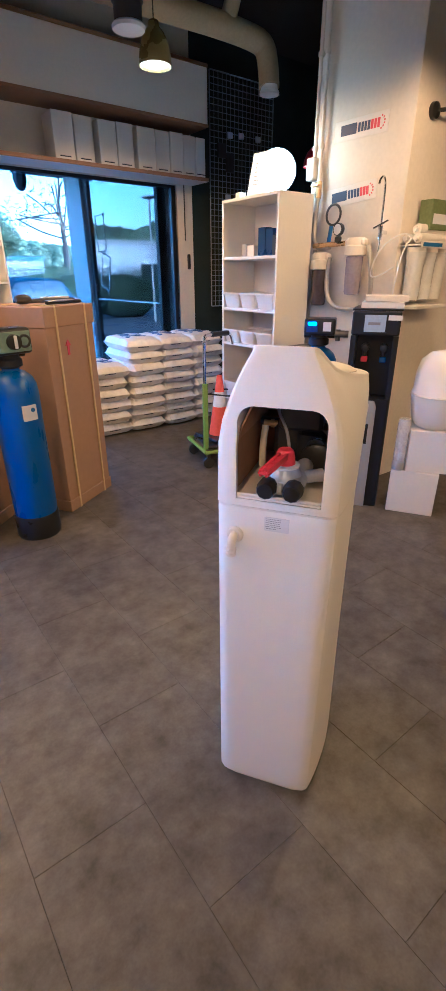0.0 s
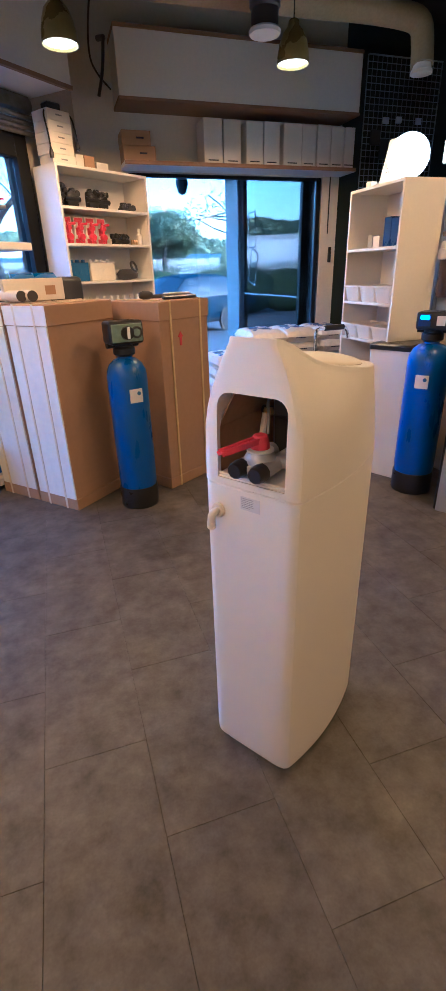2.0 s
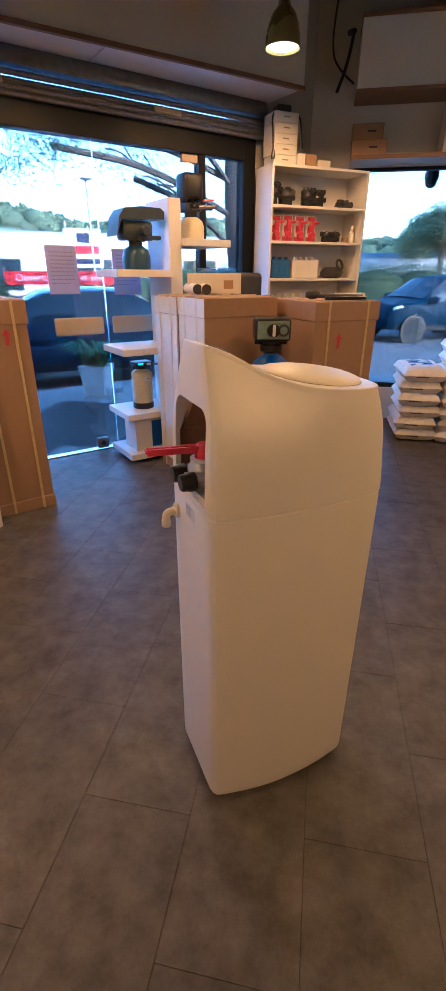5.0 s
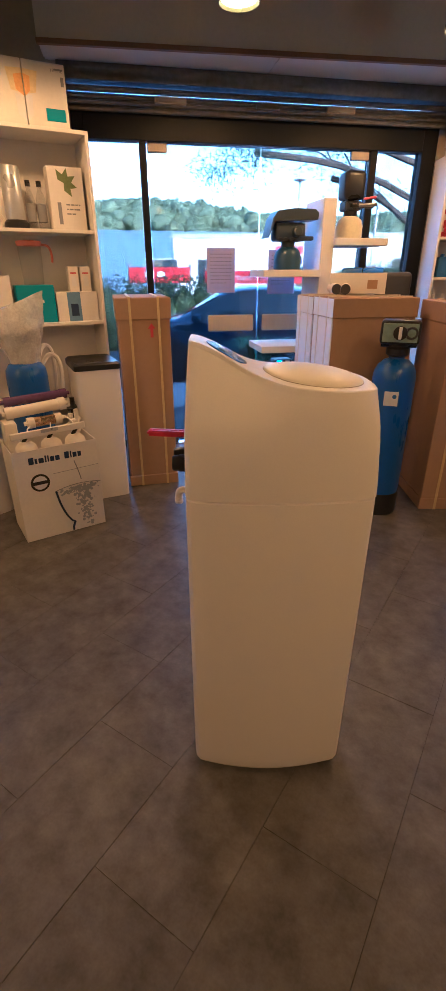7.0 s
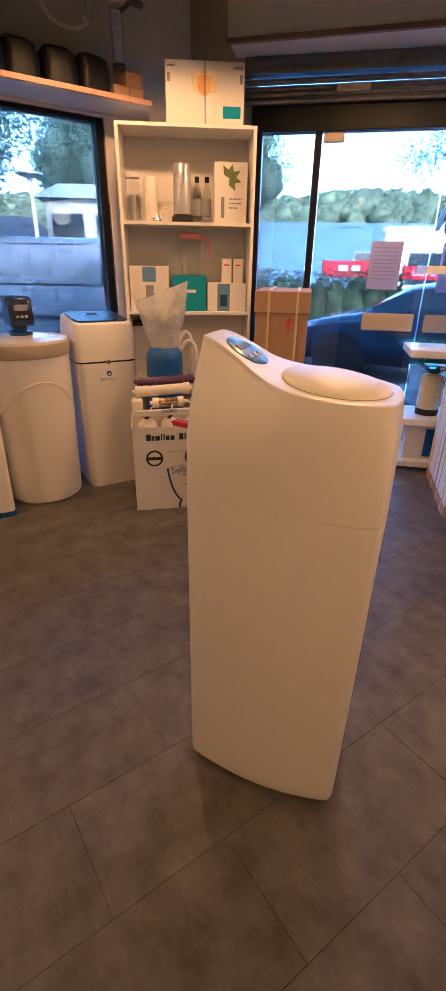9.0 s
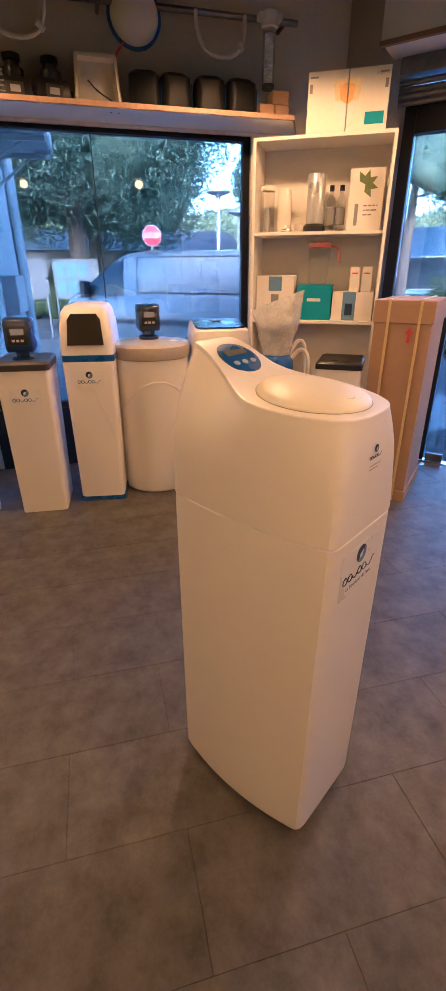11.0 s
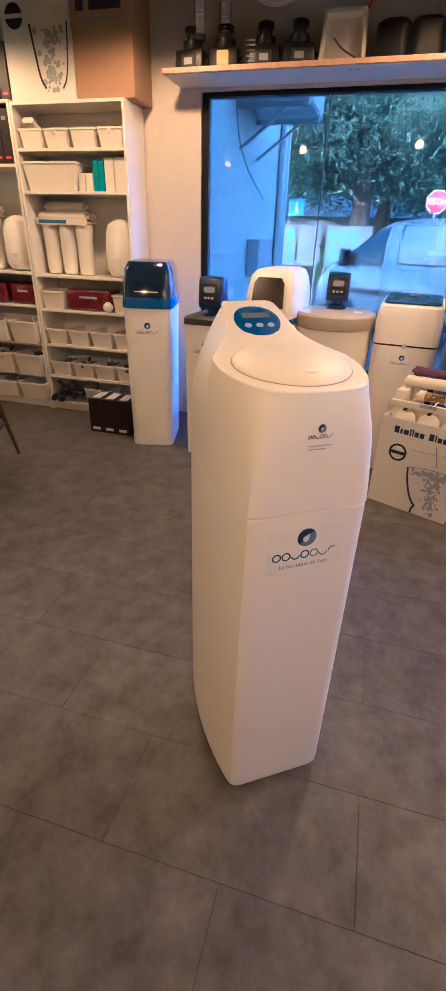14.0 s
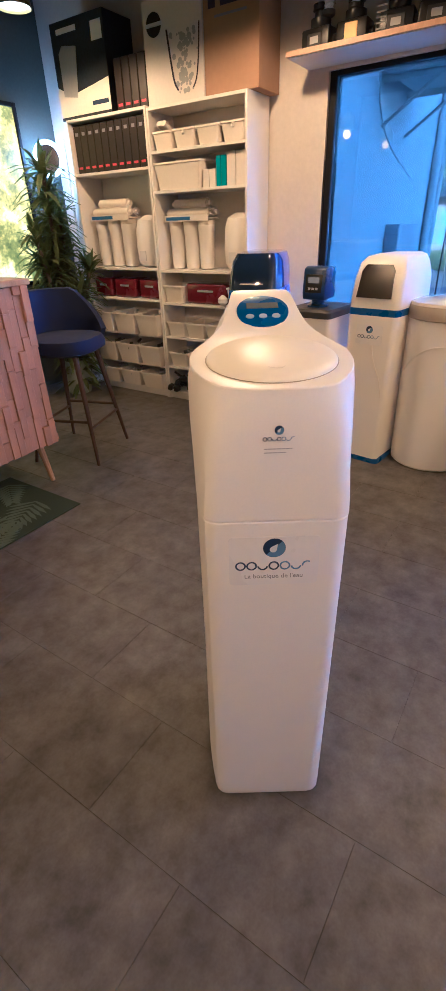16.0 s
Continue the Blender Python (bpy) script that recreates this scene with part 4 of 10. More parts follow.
def house(name, label, m, w, d, h, wall, roof, wins, pitch=0.0):
    b = thing(name, label, "building", m)
    bm = bm_new()
    box(bm, -w / 2, w / 2, -d / 2, d / 2, 0, h)
    part("wall", bm, wall, b)
    bm = bm_new()
    if pitch:
        e = 0.4
        prism(bm, [(-w / 2 - e, -d / 2 - e), (w / 2 + e, -d / 2 - e), (w / 2 + e, d / 2 + e), (-w / 2 - e, d / 2 + e)], h, h + pitch,
              top=[(-w / 2, -0.05), (w / 2, -0.05), (w / 2, 0.05), (-w / 2, 0.05)])
    else:
        box(bm, -w / 2 - 0.1, w / 2 + 0.1, -d / 2 - 0.1, d / 2 + 0.1, h, h + 0.3)
    part("roof", bm, roof, b)
    for x, z, ww, hh in wins:
        bm = bm_new()
        box(bm, x - ww / 2, x + ww / 2, -d / 2 - 0.06, -d / 2 - 0.01, z, z + hh, 0.02)
        win = part("window", bm, RENDER_W, b)
        bm = bm_new()
        box(bm, x - ww / 2 + 0.08, x + ww / 2 - 0.08, -d / 2 - 0.08, -d / 2 - 0.07, z + 0.08, z + hh - 0.08)
        part("pane", bm, CARGLASS, win)
    return b


house("villa", "cream rendered villa with dark arches and a low pale roof", pose(-23.6, 11.9, GZ, 0, 0, 60), 7, 6, 4.1, RENDER_W, RENDER_G, [(-2.6, 2.5, 1.5, 1.1), (-0.7, 2.5, 1.5, 1.1), (1.6, 2.5, 1.7, 1.1), (-2.6, 0.4, 1.5, 1.4), (0.8, 0.4, 1.5, 1.4)], 0.9)
house("bungalow", "low white bungalow behind the pine tree", pose(-31, 1.5, GZ, 0, 0, 90), 15, 6, 2.7, DUSTY, DUSTY, [(-5, 0.8, 1.4, 1.2), (-1, 0.8, 1.4, 1.2), (4, 0.8, 1.4, 1.2)], 1.2)
house("retail_shed", "blue-grey metal-clad retail shed", pose(-33, 37, GZ, 0, 0, 48), 30, 12, 4.4, CLAD, CLAD, [(-9, 0.3, 3, 2.4), (2, 0.3, 3, 2.4)])
house("retail_shed", "long white retail shed with a flat roof", pose(-18, 47, GZ, 0, 0, 30), 34, 12, 4.2, WHITESIGN, RENDER_W, [(-10, 0.3, 3, 2.4), (-3, 0.3, 3, 2.4), (6, 0.3, 3, 2.4)])
house("low_building", "low white building beyond the car park", pose(4, 52, GZ, 0, 0, 0), 24, 8, 3.0, RENDER_W, CLAD, [(-8, 0.6, 2, 1.2), (-4, 0.6, 2, 1.2), (0, 0.6, 2, 1.2), (4, 0.6, 2, 1.2)])
# red banners
for x, y, rz, w, h, words in ((-4.88, 10.55, 30, 2.3, 0.27, "Ouverture midi et soir"), (-7.25, 9.95, 40, 1.5, 0.36, "")):
    bn = thing("banner", "long red roadside banner with white lettering on posts", "banner", pose(x, y, GZ, 0, 0, rz), "roadside banners")
    bm = bm_new()
    box(bm, -w / 2, w / 2, -0.02, 0.02, 1.43, 1.43 + h)
    part("sheet", bm, REDSIGN, bn)
    for sx in (-w / 2, w / 2):
        bm = bm_new()
        rod(bm, (sx, 0.05, 0), (sx, 0.05, 1.5 + h), 0.03, 8)
        part("post", bm, STEEL, bn)
    if words:
        writing("lettering", words, 0.205, WHITESIGN, bn, up(0, -0.022, 1.43 + h / 2), "white lettering", 0.002)
    else:
        bm = bm_new()
        bars(bm, 1, w * 0.5, 0.12, 0.1, up(0, -0.022, 1.63), 0.002, 4)
        tagged(part("lettering", bm, WHITESIGN, bn), kind="stuff")
sg = thing("shop_sign", "white roadside sign with red and dark bars on a post", "sign", pose(-11.5, 24.0, GZ, 0, 0, 30))
bm = bm_new()
rod(bm, (0, 0, 0), (0, 0, 3.9), 0.06, 8)
part("post", bm, STEEL, sg)
bm = bm_new()
box(bm, -0.1, 1.7, -0.05, 0.05, 1.9, 3.6, 0.01)
part("board", bm, WHITESIGN, sg)
bm = bm_new()
box(bm, 0.1, 1.5, -0.06, -0.051, 2.5, 2.85)
part("red_bar", bm, REDSIGN, sg)
bm = bm_new()
box(bm, 0.1, 1.5, -0.06, -0.051, 2.05, 2.3)
part("dark_bar", bm, INK, sg)
bm = bm_new()
box(bm, 0.5, 1.1, -0.06, -0.051, 3.0, 3.4)
part("dark_mark", bm, INK, sg)


def hedge(m, l, w, h, seed):
    rnd = random.Random(seed)
    lm = lumps([(((i + 0.5) / 8 * l - l / 2, 0, h * 0.45), (l / 11, w * 0.5, h * 0.5)) for i in range(8)], 3, ((1.5, 0.12), (6, 0.06)))
    bm = bm_lists(lm, tufts(int(2600 * l * h / 6), lambda: Vector((rnd.uniform(-l / 2, l / 2), rnd.uniform(-w / 2, w / 2), h * (0.1 + 0.95 * rnd.random() ** 0.6) + 0.1 * math.sin(rnd.random() * 6))), 0.1, rnd))
    solo("hedge", bm, HEDGE, "clipped green hedge along the road", "hedge", m, kind="stuff", angle=180)


hedge(pose(-6.9, 8.7, GZ, 0, 0, 45), 3.4, 0.9, 1.45, 1)
hedge(pose(-19.5, 0.5, GZ, 0, 0, 90), 15, 1.3, 1.7, 5)
hedge(pose(2, 22, GZ, 0, 0, 5), 16, 1.5, 1.9, 2)
hedge(pose(-6, 30, GZ, 0, 0, 20), 14, 1.5, 1.6, 3)

# wooded hills on the horizon
def hills(name, cx, cy, rx, ry, h, n, seed, size):
    rnd = random.Random(seed)
    crowns = []
    for _ in range(n):
        a, r = rnd.uniform(0, 2 * math.pi), math.sqrt(rnd.random())
        s = size * rnd.uniform(0.6, 1.3)
        crowns.append((Vector((rx * r * math.cos(a), ry * r * math.sin(a), h * math.sqrt(1 - r * r) - 0.1 * h + 0.25 * s)), (s, s, s * rnd.uniform(0.7, 1.2))))

    def place():
        p, s = rnd.choice(crowns)
        d = Vector((rnd.gauss(0, 1), rnd.gauss(0, 1), abs(rnd.gauss(0, 1)))).normalized()
        return p + Vector((d.x * s[0], d.y * s[1], d.z * s[2])) * rnd.uniform(0.85, 1.1)
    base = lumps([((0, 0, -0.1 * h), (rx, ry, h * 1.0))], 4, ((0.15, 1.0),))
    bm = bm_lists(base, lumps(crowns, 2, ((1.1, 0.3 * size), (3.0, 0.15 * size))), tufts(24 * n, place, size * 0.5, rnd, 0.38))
    solo(name, bm, PINEHAZE, "wooded hill covered in pines, haze put into their paler green", "hill", pose(cx, cy, GZ), kind="stuff", angle=180)


hills("wooded_hill", -75, 75, 50, 26, 13, 1500, 1, 1.2)
hills("wooded_hill", -30, 105, 40, 22, 11, 1500, 2, 1.2)
hills("wooded_hill", -100, 35, 34, 30, 12, 1500, 3, 1.2)
hills("wooded_hill", -70, -4, 22, 44, 7, 1500, 6, 1.2)
hills("wooded_hill", 25, 120, 40, 20, 8, 1500, 4, 1.2)
tree("umbrella_pine", "round-crowned umbrella pine beyond the car park", pose(9.9, 43.7, GZ), 6.1, (3.1, 3.1, 2.1), 21, PINEHAZE, 18000, 0.3, 0.3, limbs=16)
tree("bare_tree", "leafless grey tree by the car park", pose(9.0, 24, GZ), 6.5, (2.6, 2.6, 2.4), 23, BARK, 260, 0.3, 0.16, limbs=14)
sp_ = thing("street_pine", "leaning pine tree with bare limbs by the entrance", "tree", pose(-0.55, 9.0, GZ))
rnd = random.Random(31)
bm = bm_new()
tube(bm, [(0, 0, -0.1), (0.02, 0, 1.2), (-0.15, -0.1, 2.6), (-0.1, 0.1, 4.5), (0.3, 0.2, 6.0)], 0.2, 12, 3)
ends = []
for s0, e in (((-0.05, 0, 1.9), (-1.6, -0.9, 3.0)), ((-0.12, -0.1, 2.5), (-2.4, -1.9, 3.25)), ((-0.15, -0.1, 2.9), (-1.2, -1.2, 3.7)), ((-0.1, 0, 3.4), (1.4, -0.6, 4.2)), ((0, 0, 2.2), (0.9, -0.3, 2.9)), ((-0.1, 0, 3.0), (-2.6, -2.2, 3.5))):
    s0, e = Vector(s0), Vector(e)
    mid = s0.lerp(e, 0.5) + Vector((0, 0, 0.25))
    tube(bm, [s0, mid, e], 0.045, 6, 2)
    for _ in range(4):
        p = mid.lerp(e, rnd.random())
        q = p + Vector((rnd.uniform(-.6, .3), rnd.uniform(-.5, .3), rnd.uniform(-.15, .45)))
        tube(bm, [p, p.lerp(q, 0.5) + Vector((0, 0, 0.06)), q], 0.013, 5, 1)
        ends.append(q)
part("trunk", bm, BARK, sp_)
ends += [Vector((-2.5, -2.0, 3.2)), Vector((-2.8, -2.3, 3.0)), Vector((-2.6, -2.2, 3.5)), Vector((-2.2, -1.9, 3.4))] * 3


def by_ends():
    return rnd.choice(ends) + Vector((rnd.gauss(0, 0.2), rnd.gauss(0, 0.2), rnd.gauss(0, 0.13)))


bm = bm_lists(tufts(3200, by_ends, 0.08, rnd, 0.07))
part("crown", bm, PINE, sp_, smooth=False)
fp = thing("potted_fern", "leafy green plant in a square white pot outside the door", "potted plant", pose(-1.66, 5.05, -0.02))
bm = bm_new()
prism(bm, rrect(0.24, 0.24, 0.02), 0, 0.34, top=rrect(0.32, 0.32, 0.02))
part("pot", bm, WHITESIGN, fp)
bm = bm_new()
rnd = random.Random(7)
for i in range(90):
    a, l = rnd.uniform(0, 6.28), rnd.uniform(0.18, 0.42)
    p0 = Vector((rnd.uniform(-.1, .1), rnd.uniform(-.1, .1), 0.34))
    pts = [p0 + Vector((math.cos(a) * l * s, math.sin(a) * l * s, 0.42 * math.sin(s * 2.3) * l * 1.6)) for s in (0, 0.35, 0.7, 1.0)]
    sd = Vector((-math.sin(a), math.cos(a), 0)) * 0.018
    for k in range(3):
        bm.faces.new([bm.verts.new(v) for v in (pts[k] - sd, pts[k] + sd, pts[k + 1] + sd * (0.6 if k < 2 else 0.1), pts[k + 1] - sd * (0.6 if k < 2 else 0.1))])
part("leaves", bm, LEAFPALE, fp, smooth=False)

# ---- the water softener on show ----
SOFT = pose(0.7853, 0.7542, 0, 0, 0, 34.1)     # its x runs from the valve side to the lid side
soft = thing("water_softener", "pearl-white plastic water softener cabinet standing on the floor", "water softener", SOFT)


def ease(v, pts):
    """Straight interpolation in a short table."""
    for (a, p), (b, q) in zip(pts, pts[1:]):
        if v <= b:
            return p + (q - p) * max(0.0, min(1.0, (v - a) / (b - a)))
    return pts[-1][1]


def s_outline(z, inset=0.0):
    xf = ease(z, [(0, 0.2102), (0.45, 0.2109), (0.857, 0.2111), (1.0, 0.2090), (1.18, 0.197)]) - inset
    xb = ease(z, [(0, 0.2008), (0.45, 0.2049), (0.857, 0.208), (1.0, 0.2084), (1.04, 0.2055), (1.09, 0.199)]) - inset
    ff = ease(z, [(0, 0.1257), (0.45, 0.1272), (0.857, 0.1284), (1.0, 0.1290), (1.18, 0.127)]) - inset
    fb = ease(z, [(0, 0.1306), (0.45, 0.1291), (0.857, 0.1274), (1.0, 0.121), (1.06, 0.110), (1.10, 0.095)]) - inset
    wm = ease(z, [(0, 0.149), (0.45, 0.1438), (0.857, 0.1445), (1.0, 0.150), (1.06, 0.150), (1.10, 0.144)]) - inset
    half = [(-xf, 0.35 * ff), (-xf, 0.6 * ff), (-xf + 0.0002, ff - 0.028), (-xf + 0.0035, ff - 0.013), (-xf + 0.0115, ff - 0.0035)]
    n = 16
    for i in range(n + 1):
        s = i / n
        x = -xf + 0.024 + (xb + xf - 0.048) * s
        half.append((x, ff + (fb - ff) * s + (wm - (ff + fb) / 2) * 4 * s * (1 - s) + 0.001))
    half += [(xb - 0.0115, fb - 0.0035), (xb - 0.0035, fb - 0.013), (xb - 0.0002, fb - 0.028), (xb, 0.6 * fb), (xb, 0.35 * fb)]
    k = ease(z, [(0.9, 0.0), (1.0, 0.25), (1.05, 0.55), (1.09, 0.85)])
    if k:
        for i, (x, y) in enumerate(half):
            if x > 0.0:
                a = math.atan2(y / wm, x / xb)
                r = (abs(math.cos(a)) ** 2.7 + abs(math.sin(a)) ** 2.7) ** (-1 / 2.7)
                f = k * min(1.0, x / 0.06)
                half[i] = (x + (xb * r * math.cos(a) - x) * f, y + (wm * r * math.sin(a) - y) * f)
    return half + [(xb, 0.0)] + [(x, -y) for x, y in reversed(half)] + [(-xf, 0.0)]


def s_top(x):
    return ease(x, [(-0.20, 1.182), (-0.175, 1.176), (-0.15, 1.166), (-0.12, 1.150), (-0.09, 1.132), (-0.06, 1.119), (-0.03, 1.110), (0.0, 1.1045), (0.05, 1.099), (0.10, 1.094), (0.20, 1.086)])


SEAM = 0.857
# lining of the valve opening: its warm shade is put into this tan
SHADEDPL = mat("shaded_inner_plastic", (0.30, 0.17, 0.08), 0.5, var=0.15, vscale=5)


def neck(x, z):
    """How far the hood draws in towards its narrow front top."""
    if x > 0.06 or z < 0.97:
        return 1.0
    g = min(1.0, (z - 0.97) / (s_top(x) - 0.97))
    w1 = ease(x, [(-0.20, 0.056), (-0.16, 0.060), (-0.12, 0.067), (-0.09, 0.077), (-0.06, 0.094), (-0.03, 0.117), (0.0, 0.137), (0.03, 0.148), (0.06, 0.155)])
    s = (x + 0.2) / 0.4
    w0 = 0.128 + (0.112 - 0.128) * s + 0.028 * 4 * s * (1 - s)
    return 1 + (min(1.0, w1 / w0) - 1) * g ** 1.8


bm = bm_new()
rings = []
for z, ins in ((0.020, 0.018), (0.0205, 0.007), (0.024, 0.0025), (0.032, 0.0005), (0.05, 0.0), (0.2, 0), (0.4, 0), (0.6, 0), (0.78, 0), (0.84, 0), (SEAM - 0.004, 0.0004), (SEAM - 0.0022, 0.0022), (SEAM - 0.0008, 0.0032), (SEAM - 0.0007, 0.012)):
    rings.append([(x, y, z) for x, y in s_outline(z, ins)])
loft(bm, rings)
cab = part("cabinet", bm, WHITEPL, soft, angle=28)
bm = bm_new()
prism(bm, s_outline(0.0, 0.016), 0.0, 0.0202)
part("plinth", bm, IVORY, soft)
bm = bm_new()
rings = [[(x, y, SEAM + 0.0004) for x, y in s_outline(SEAM, 0.010)], [(x, y, SEAM + 0.0006) for x, y in s_outline(SEAM, 0.0016)]]
for f in (0.0, 0.12, 0.25, 0.4, 0.55, 0.68, 0.78, 0.86, 0.92, 0.96, 0.985):
    ring = []
    n = len(s_outline(1.0))
    for i in range(n):
        x, y = s_outline(SEAM)[i]
        for _ in range(3):
            z = SEAM + 0.002 + f * (s_top(x) - 0.006 - SEAM - 0.002)
            x, y = s_outline(z, -0.0009 * max(0.0, 1 - f / 0.3))[i]
        y *= neck(x, z)
        ring.append((x, y, z))
    rings.append(ring)
rim = rings[-1]
for k, dz in ((0.9955, 0.0045), (0.985, 0.0066), (0.96, 0.0072), (0.92, 0.0072), (0.8, 0.0072), (0.6, 0.0072), (0.4, 0.0072), (0.2, 0.0072), (0.05, 0.0072)):
    rings.append([(x * k + 0.0 * (1 - k), y * k, s_top(x * k) - 0.0075 + dz) for x, y, z in rim])
loft(bm, rings)
hood_me = mesh_of(bm, "hood", WHITEPL, True, 28)
cb = bm_new()
arch = [(-0.093, 0.874), (0.083, 0.874)] + [(0.083 - 0.032 + 0.032 * math.cos(radians(a)), 1.068 - 0.032 + 0.032 * math.sin(radians(a))) for a in range(0, 91, 15)] \
    + [(-0.093 + 0.032 + 0.032 * math.cos(radians(a)), 1.068 - 0.032 + 0.032 * math.sin(radians(a))) for a in range(90, 181, 15)]
va, vb = [cb.verts.new((-0.4, y, z)) for y, z in arch], [cb.verts.new((0.10, y, z)) for y, z in arch]
for i in range(len(arch)):
    j = (i + 1) % len(arch)
    cb.faces.new((va[i], va[j], vb[j], vb[i]))
cb.faces.new(va)
cb.faces.new(list(reversed(vb)))
hood_me = cut(hood_me, cb)
cb = bm_new()
prism(cb, [(-0.199, -0.1), (0.12, -0.11), (0.12, 0.1), (-0.199, 0.1)], 0.8735, 0.985)
hood_me = cut(hood_me, cb)
cb = bm_new()
prism(cb, [(-0.199, -0.1), (0.12, -0.11), (0.12, 0.1), (-0.199, 0.1)], 0.984, 1.066, top=[(-0.17, -0.068), (0.10, -0.075), (0.10, 0.068), (-0.17, 0.068)])
hood_me = cut(hood_me, cb)
hood = new("hood", hood_me)
hood.parent = soft
bm = bm_new()
box(bm, -0.2095, -0.12, -0.092, 0.082, 0.8742, 0.880, 0.002)
box(bm, -0.2095, -0.2035, -0.092, 0.082, 0.8802, 0.887, 0.002)
part("opening_sill", bm, WHITEPL, soft)
bm = bm_new()
box(bm, -0.196, 0.10, 0.094, 0.0985, 0.8745, 0.984, 0.001)
box(bm, 0.10, 0.118, -0.1, 0.0985, 0.8745, 0.984, 0.001)
prism(bm, [(-0.19, 0.0925), (0.1, 0.0925), (0.1, 0.0965), (-0.19, 0.0965)], 0.9842, 1.062, top=[(-0.168, 0.061), (0.098, 0.061), (0.098, 0.065), (-0.168, 0.065)])
part("inner_panel", bm, SHADEDPL, soft, "inner wall of the cabinet, its warm shade put into a tan colour")

# lid and control panel
LIDPL = mat("cream_lid_plastic", (0.82, 0.77, 0.66), 0.38, var=0.02, bump=0.03, rvar=0.03, spec=0.4)
bm = bm_new()
ring = [[(0.070 + (0.108 + o) * math.cos(2 * math.pi * i / 56), (0.113 + o) * math.sin(2 * math.pi * i / 56) * (1 - 0.05 * math.cos(2 * math.pi * i / 56)),
         s_top(0.070 + (0.108 + o) * math.cos(2 * math.pi * i / 56)) + dz) for i in range(56)] for o, dz in ((-0.004, -0.002), (-0.004, 0.0008), (0.0016, 0.0006), (0.0016, -0.002))]
loft(bm, ring, cap=False)
part("lid_gap", bm, TAUPE, soft, "thin shadow gap round the lid")
bm = bm_new()
rr = []
for k, dz in ((1.0, -0.004), (1.0, 0.002), (0.985, 0.0048), (0.95, 0.0075), (0.85, 0.0115), (0.65, 0.0165), (0.4, 0.0200), (0.15, 0.0215)):
    rr.append([(0.070 + 0.108 * k * math.cos(2 * math.pi * i / 56), 0.113 * k * math.sin(2 * math.pi * i / 56) * (1 - 0.05 * math.cos(2 * math.pi * i / 56)),
                s_top(0.070 + 0.108 * k * math.cos(2 * math.pi * i / 56)) + dz) for i in range(56)])
loft(bm, rr)
lid = part("salt_lid", bm, LIDPL, soft, "oval domed salt lid")
bm = bm_new()
torus(bm, 0.014, 0.0014, pose(0.142, 0.0, s_top(0.142) + 0.0140, 0, 6, 0), 24, 6, sx=0.7)
part("finger_grip", bm, IVORY, lid)
bm = bm_new()
rr = []
PCX = -0.118
for k, dz in ((1.0, -0.002), (1.0, 0.0012), (0.94, 0.0020), (0.5, 0.0022), (0.1, 0.0022)):
    rr.append([(PCX + 0.043 * k * math.cos(2 * math.pi * i / 48), 0.052 * k * math.sin(2 * math.pi * i / 48), s_top(PCX + 0.043 * k * math.cos(2 * math.pi * i / 48)) + dz) for i in range(48)])
loft(bm, rr)
panel = part("control_panel", bm, BLUEPL, soft, "blue oval control panel")
sl = math.degrees(math.atan2(s_top(PCX + 0.02) - s_top(PCX - 0.02), 0.04))
bm = bm_new()
box(bm, -0.008, 0.008, -0.032, 0.032, 0.0012, 0.004, 0.001, m=pose(PCX - 0.012, 0, s_top(PCX - 0.012), 0, -sl, 0))
part("screen", bm, SCREEN, panel, "grey liquid crystal display")
for y in (-0.026, 0.0, 0.026):
    bm = bm_new()
    lathe(bm, [(0.0085, 0.0014), (0.008, 0.0036)], 16, pose(PCX + 0.015, y, s_top(PCX + 0.015), 0, -sl, 0), 0.75, 1.0)
    part("button", bm, PALEBLUE, panel)

# valve gear in the opening
bm = bm_new()
box(bm, -0.05, 0.095, -0.094, 0.045, 0.875, 1.0, 0.012)
box(bm, -0.07, 0.09, -0.066, 0.03, 0.985, 1.06, 0.008)
lathe(bm, [(0.035, 0), (0.038, 0.01), (0.038, 0.03), (0.03, 0.035)], 18, pose(-0.05, -0.06, 0.925, 0, -90))
box(bm, -0.06, 0.0, -0.075, -0.01, 0.90, 0.985, 0.01)
rod(bm, (-0.07, -0.055, 0.95), (0.0, -0.055, 0.95), 0.022, 14)
rod(bm, (-0.03, 0.02, 0.99), (-0.03, 0.078, 0.99), 0.012, 12)
part("control_valve", bm, BLACKPL, soft, "black control valve body")
bm = bm_new()
for y in (-0.05, -0.02, 0.01):
    lathe(bm, [(0.004, 0), (0.004, 0.004)], 8, pose(-0.021, y, 1.035, 0, -90))
part("screw", bm, CHROME, soft)
bm = bm_new()
box(bm, -0.0625, -0.0605, -0.066, -0.052, 0.958, 0.972)
part("valve_label", bm, PAPER, soft)
bm = bm_new()
rod(bm, (-0.035, 0.038, 0.99), (-0.035, 0.07, 0.99), 0.0085, 12)
rod(bm, (-0.035, 0.046, 0.99), (-0.035, 0.054, 0.99), 0.011, 6)
part("brass_fitting", bm, BRASS, soft)
bm = bm_new()
tube(bm, [(-0.04, 0.066, 0.985), (-0.05, 0.07, 0.93), (-0.05, 0.068, 0.89)], 0.008, 8)
part("drain_hose", bm, IVORY, soft)
bm = bm_new()
tube(bm, [(-0.03, 0.03, 1.03), (-0.09, 0.03, 1.035), (-0.13, 0.0, 1.01), (-0.15, -0.012, 0.975)], 0.0035, 8)
part("sense_tube", bm, GREYINK, soft)
bm = bm_new()
VX, VY, VZ = -0.178, -0.010, 0.915
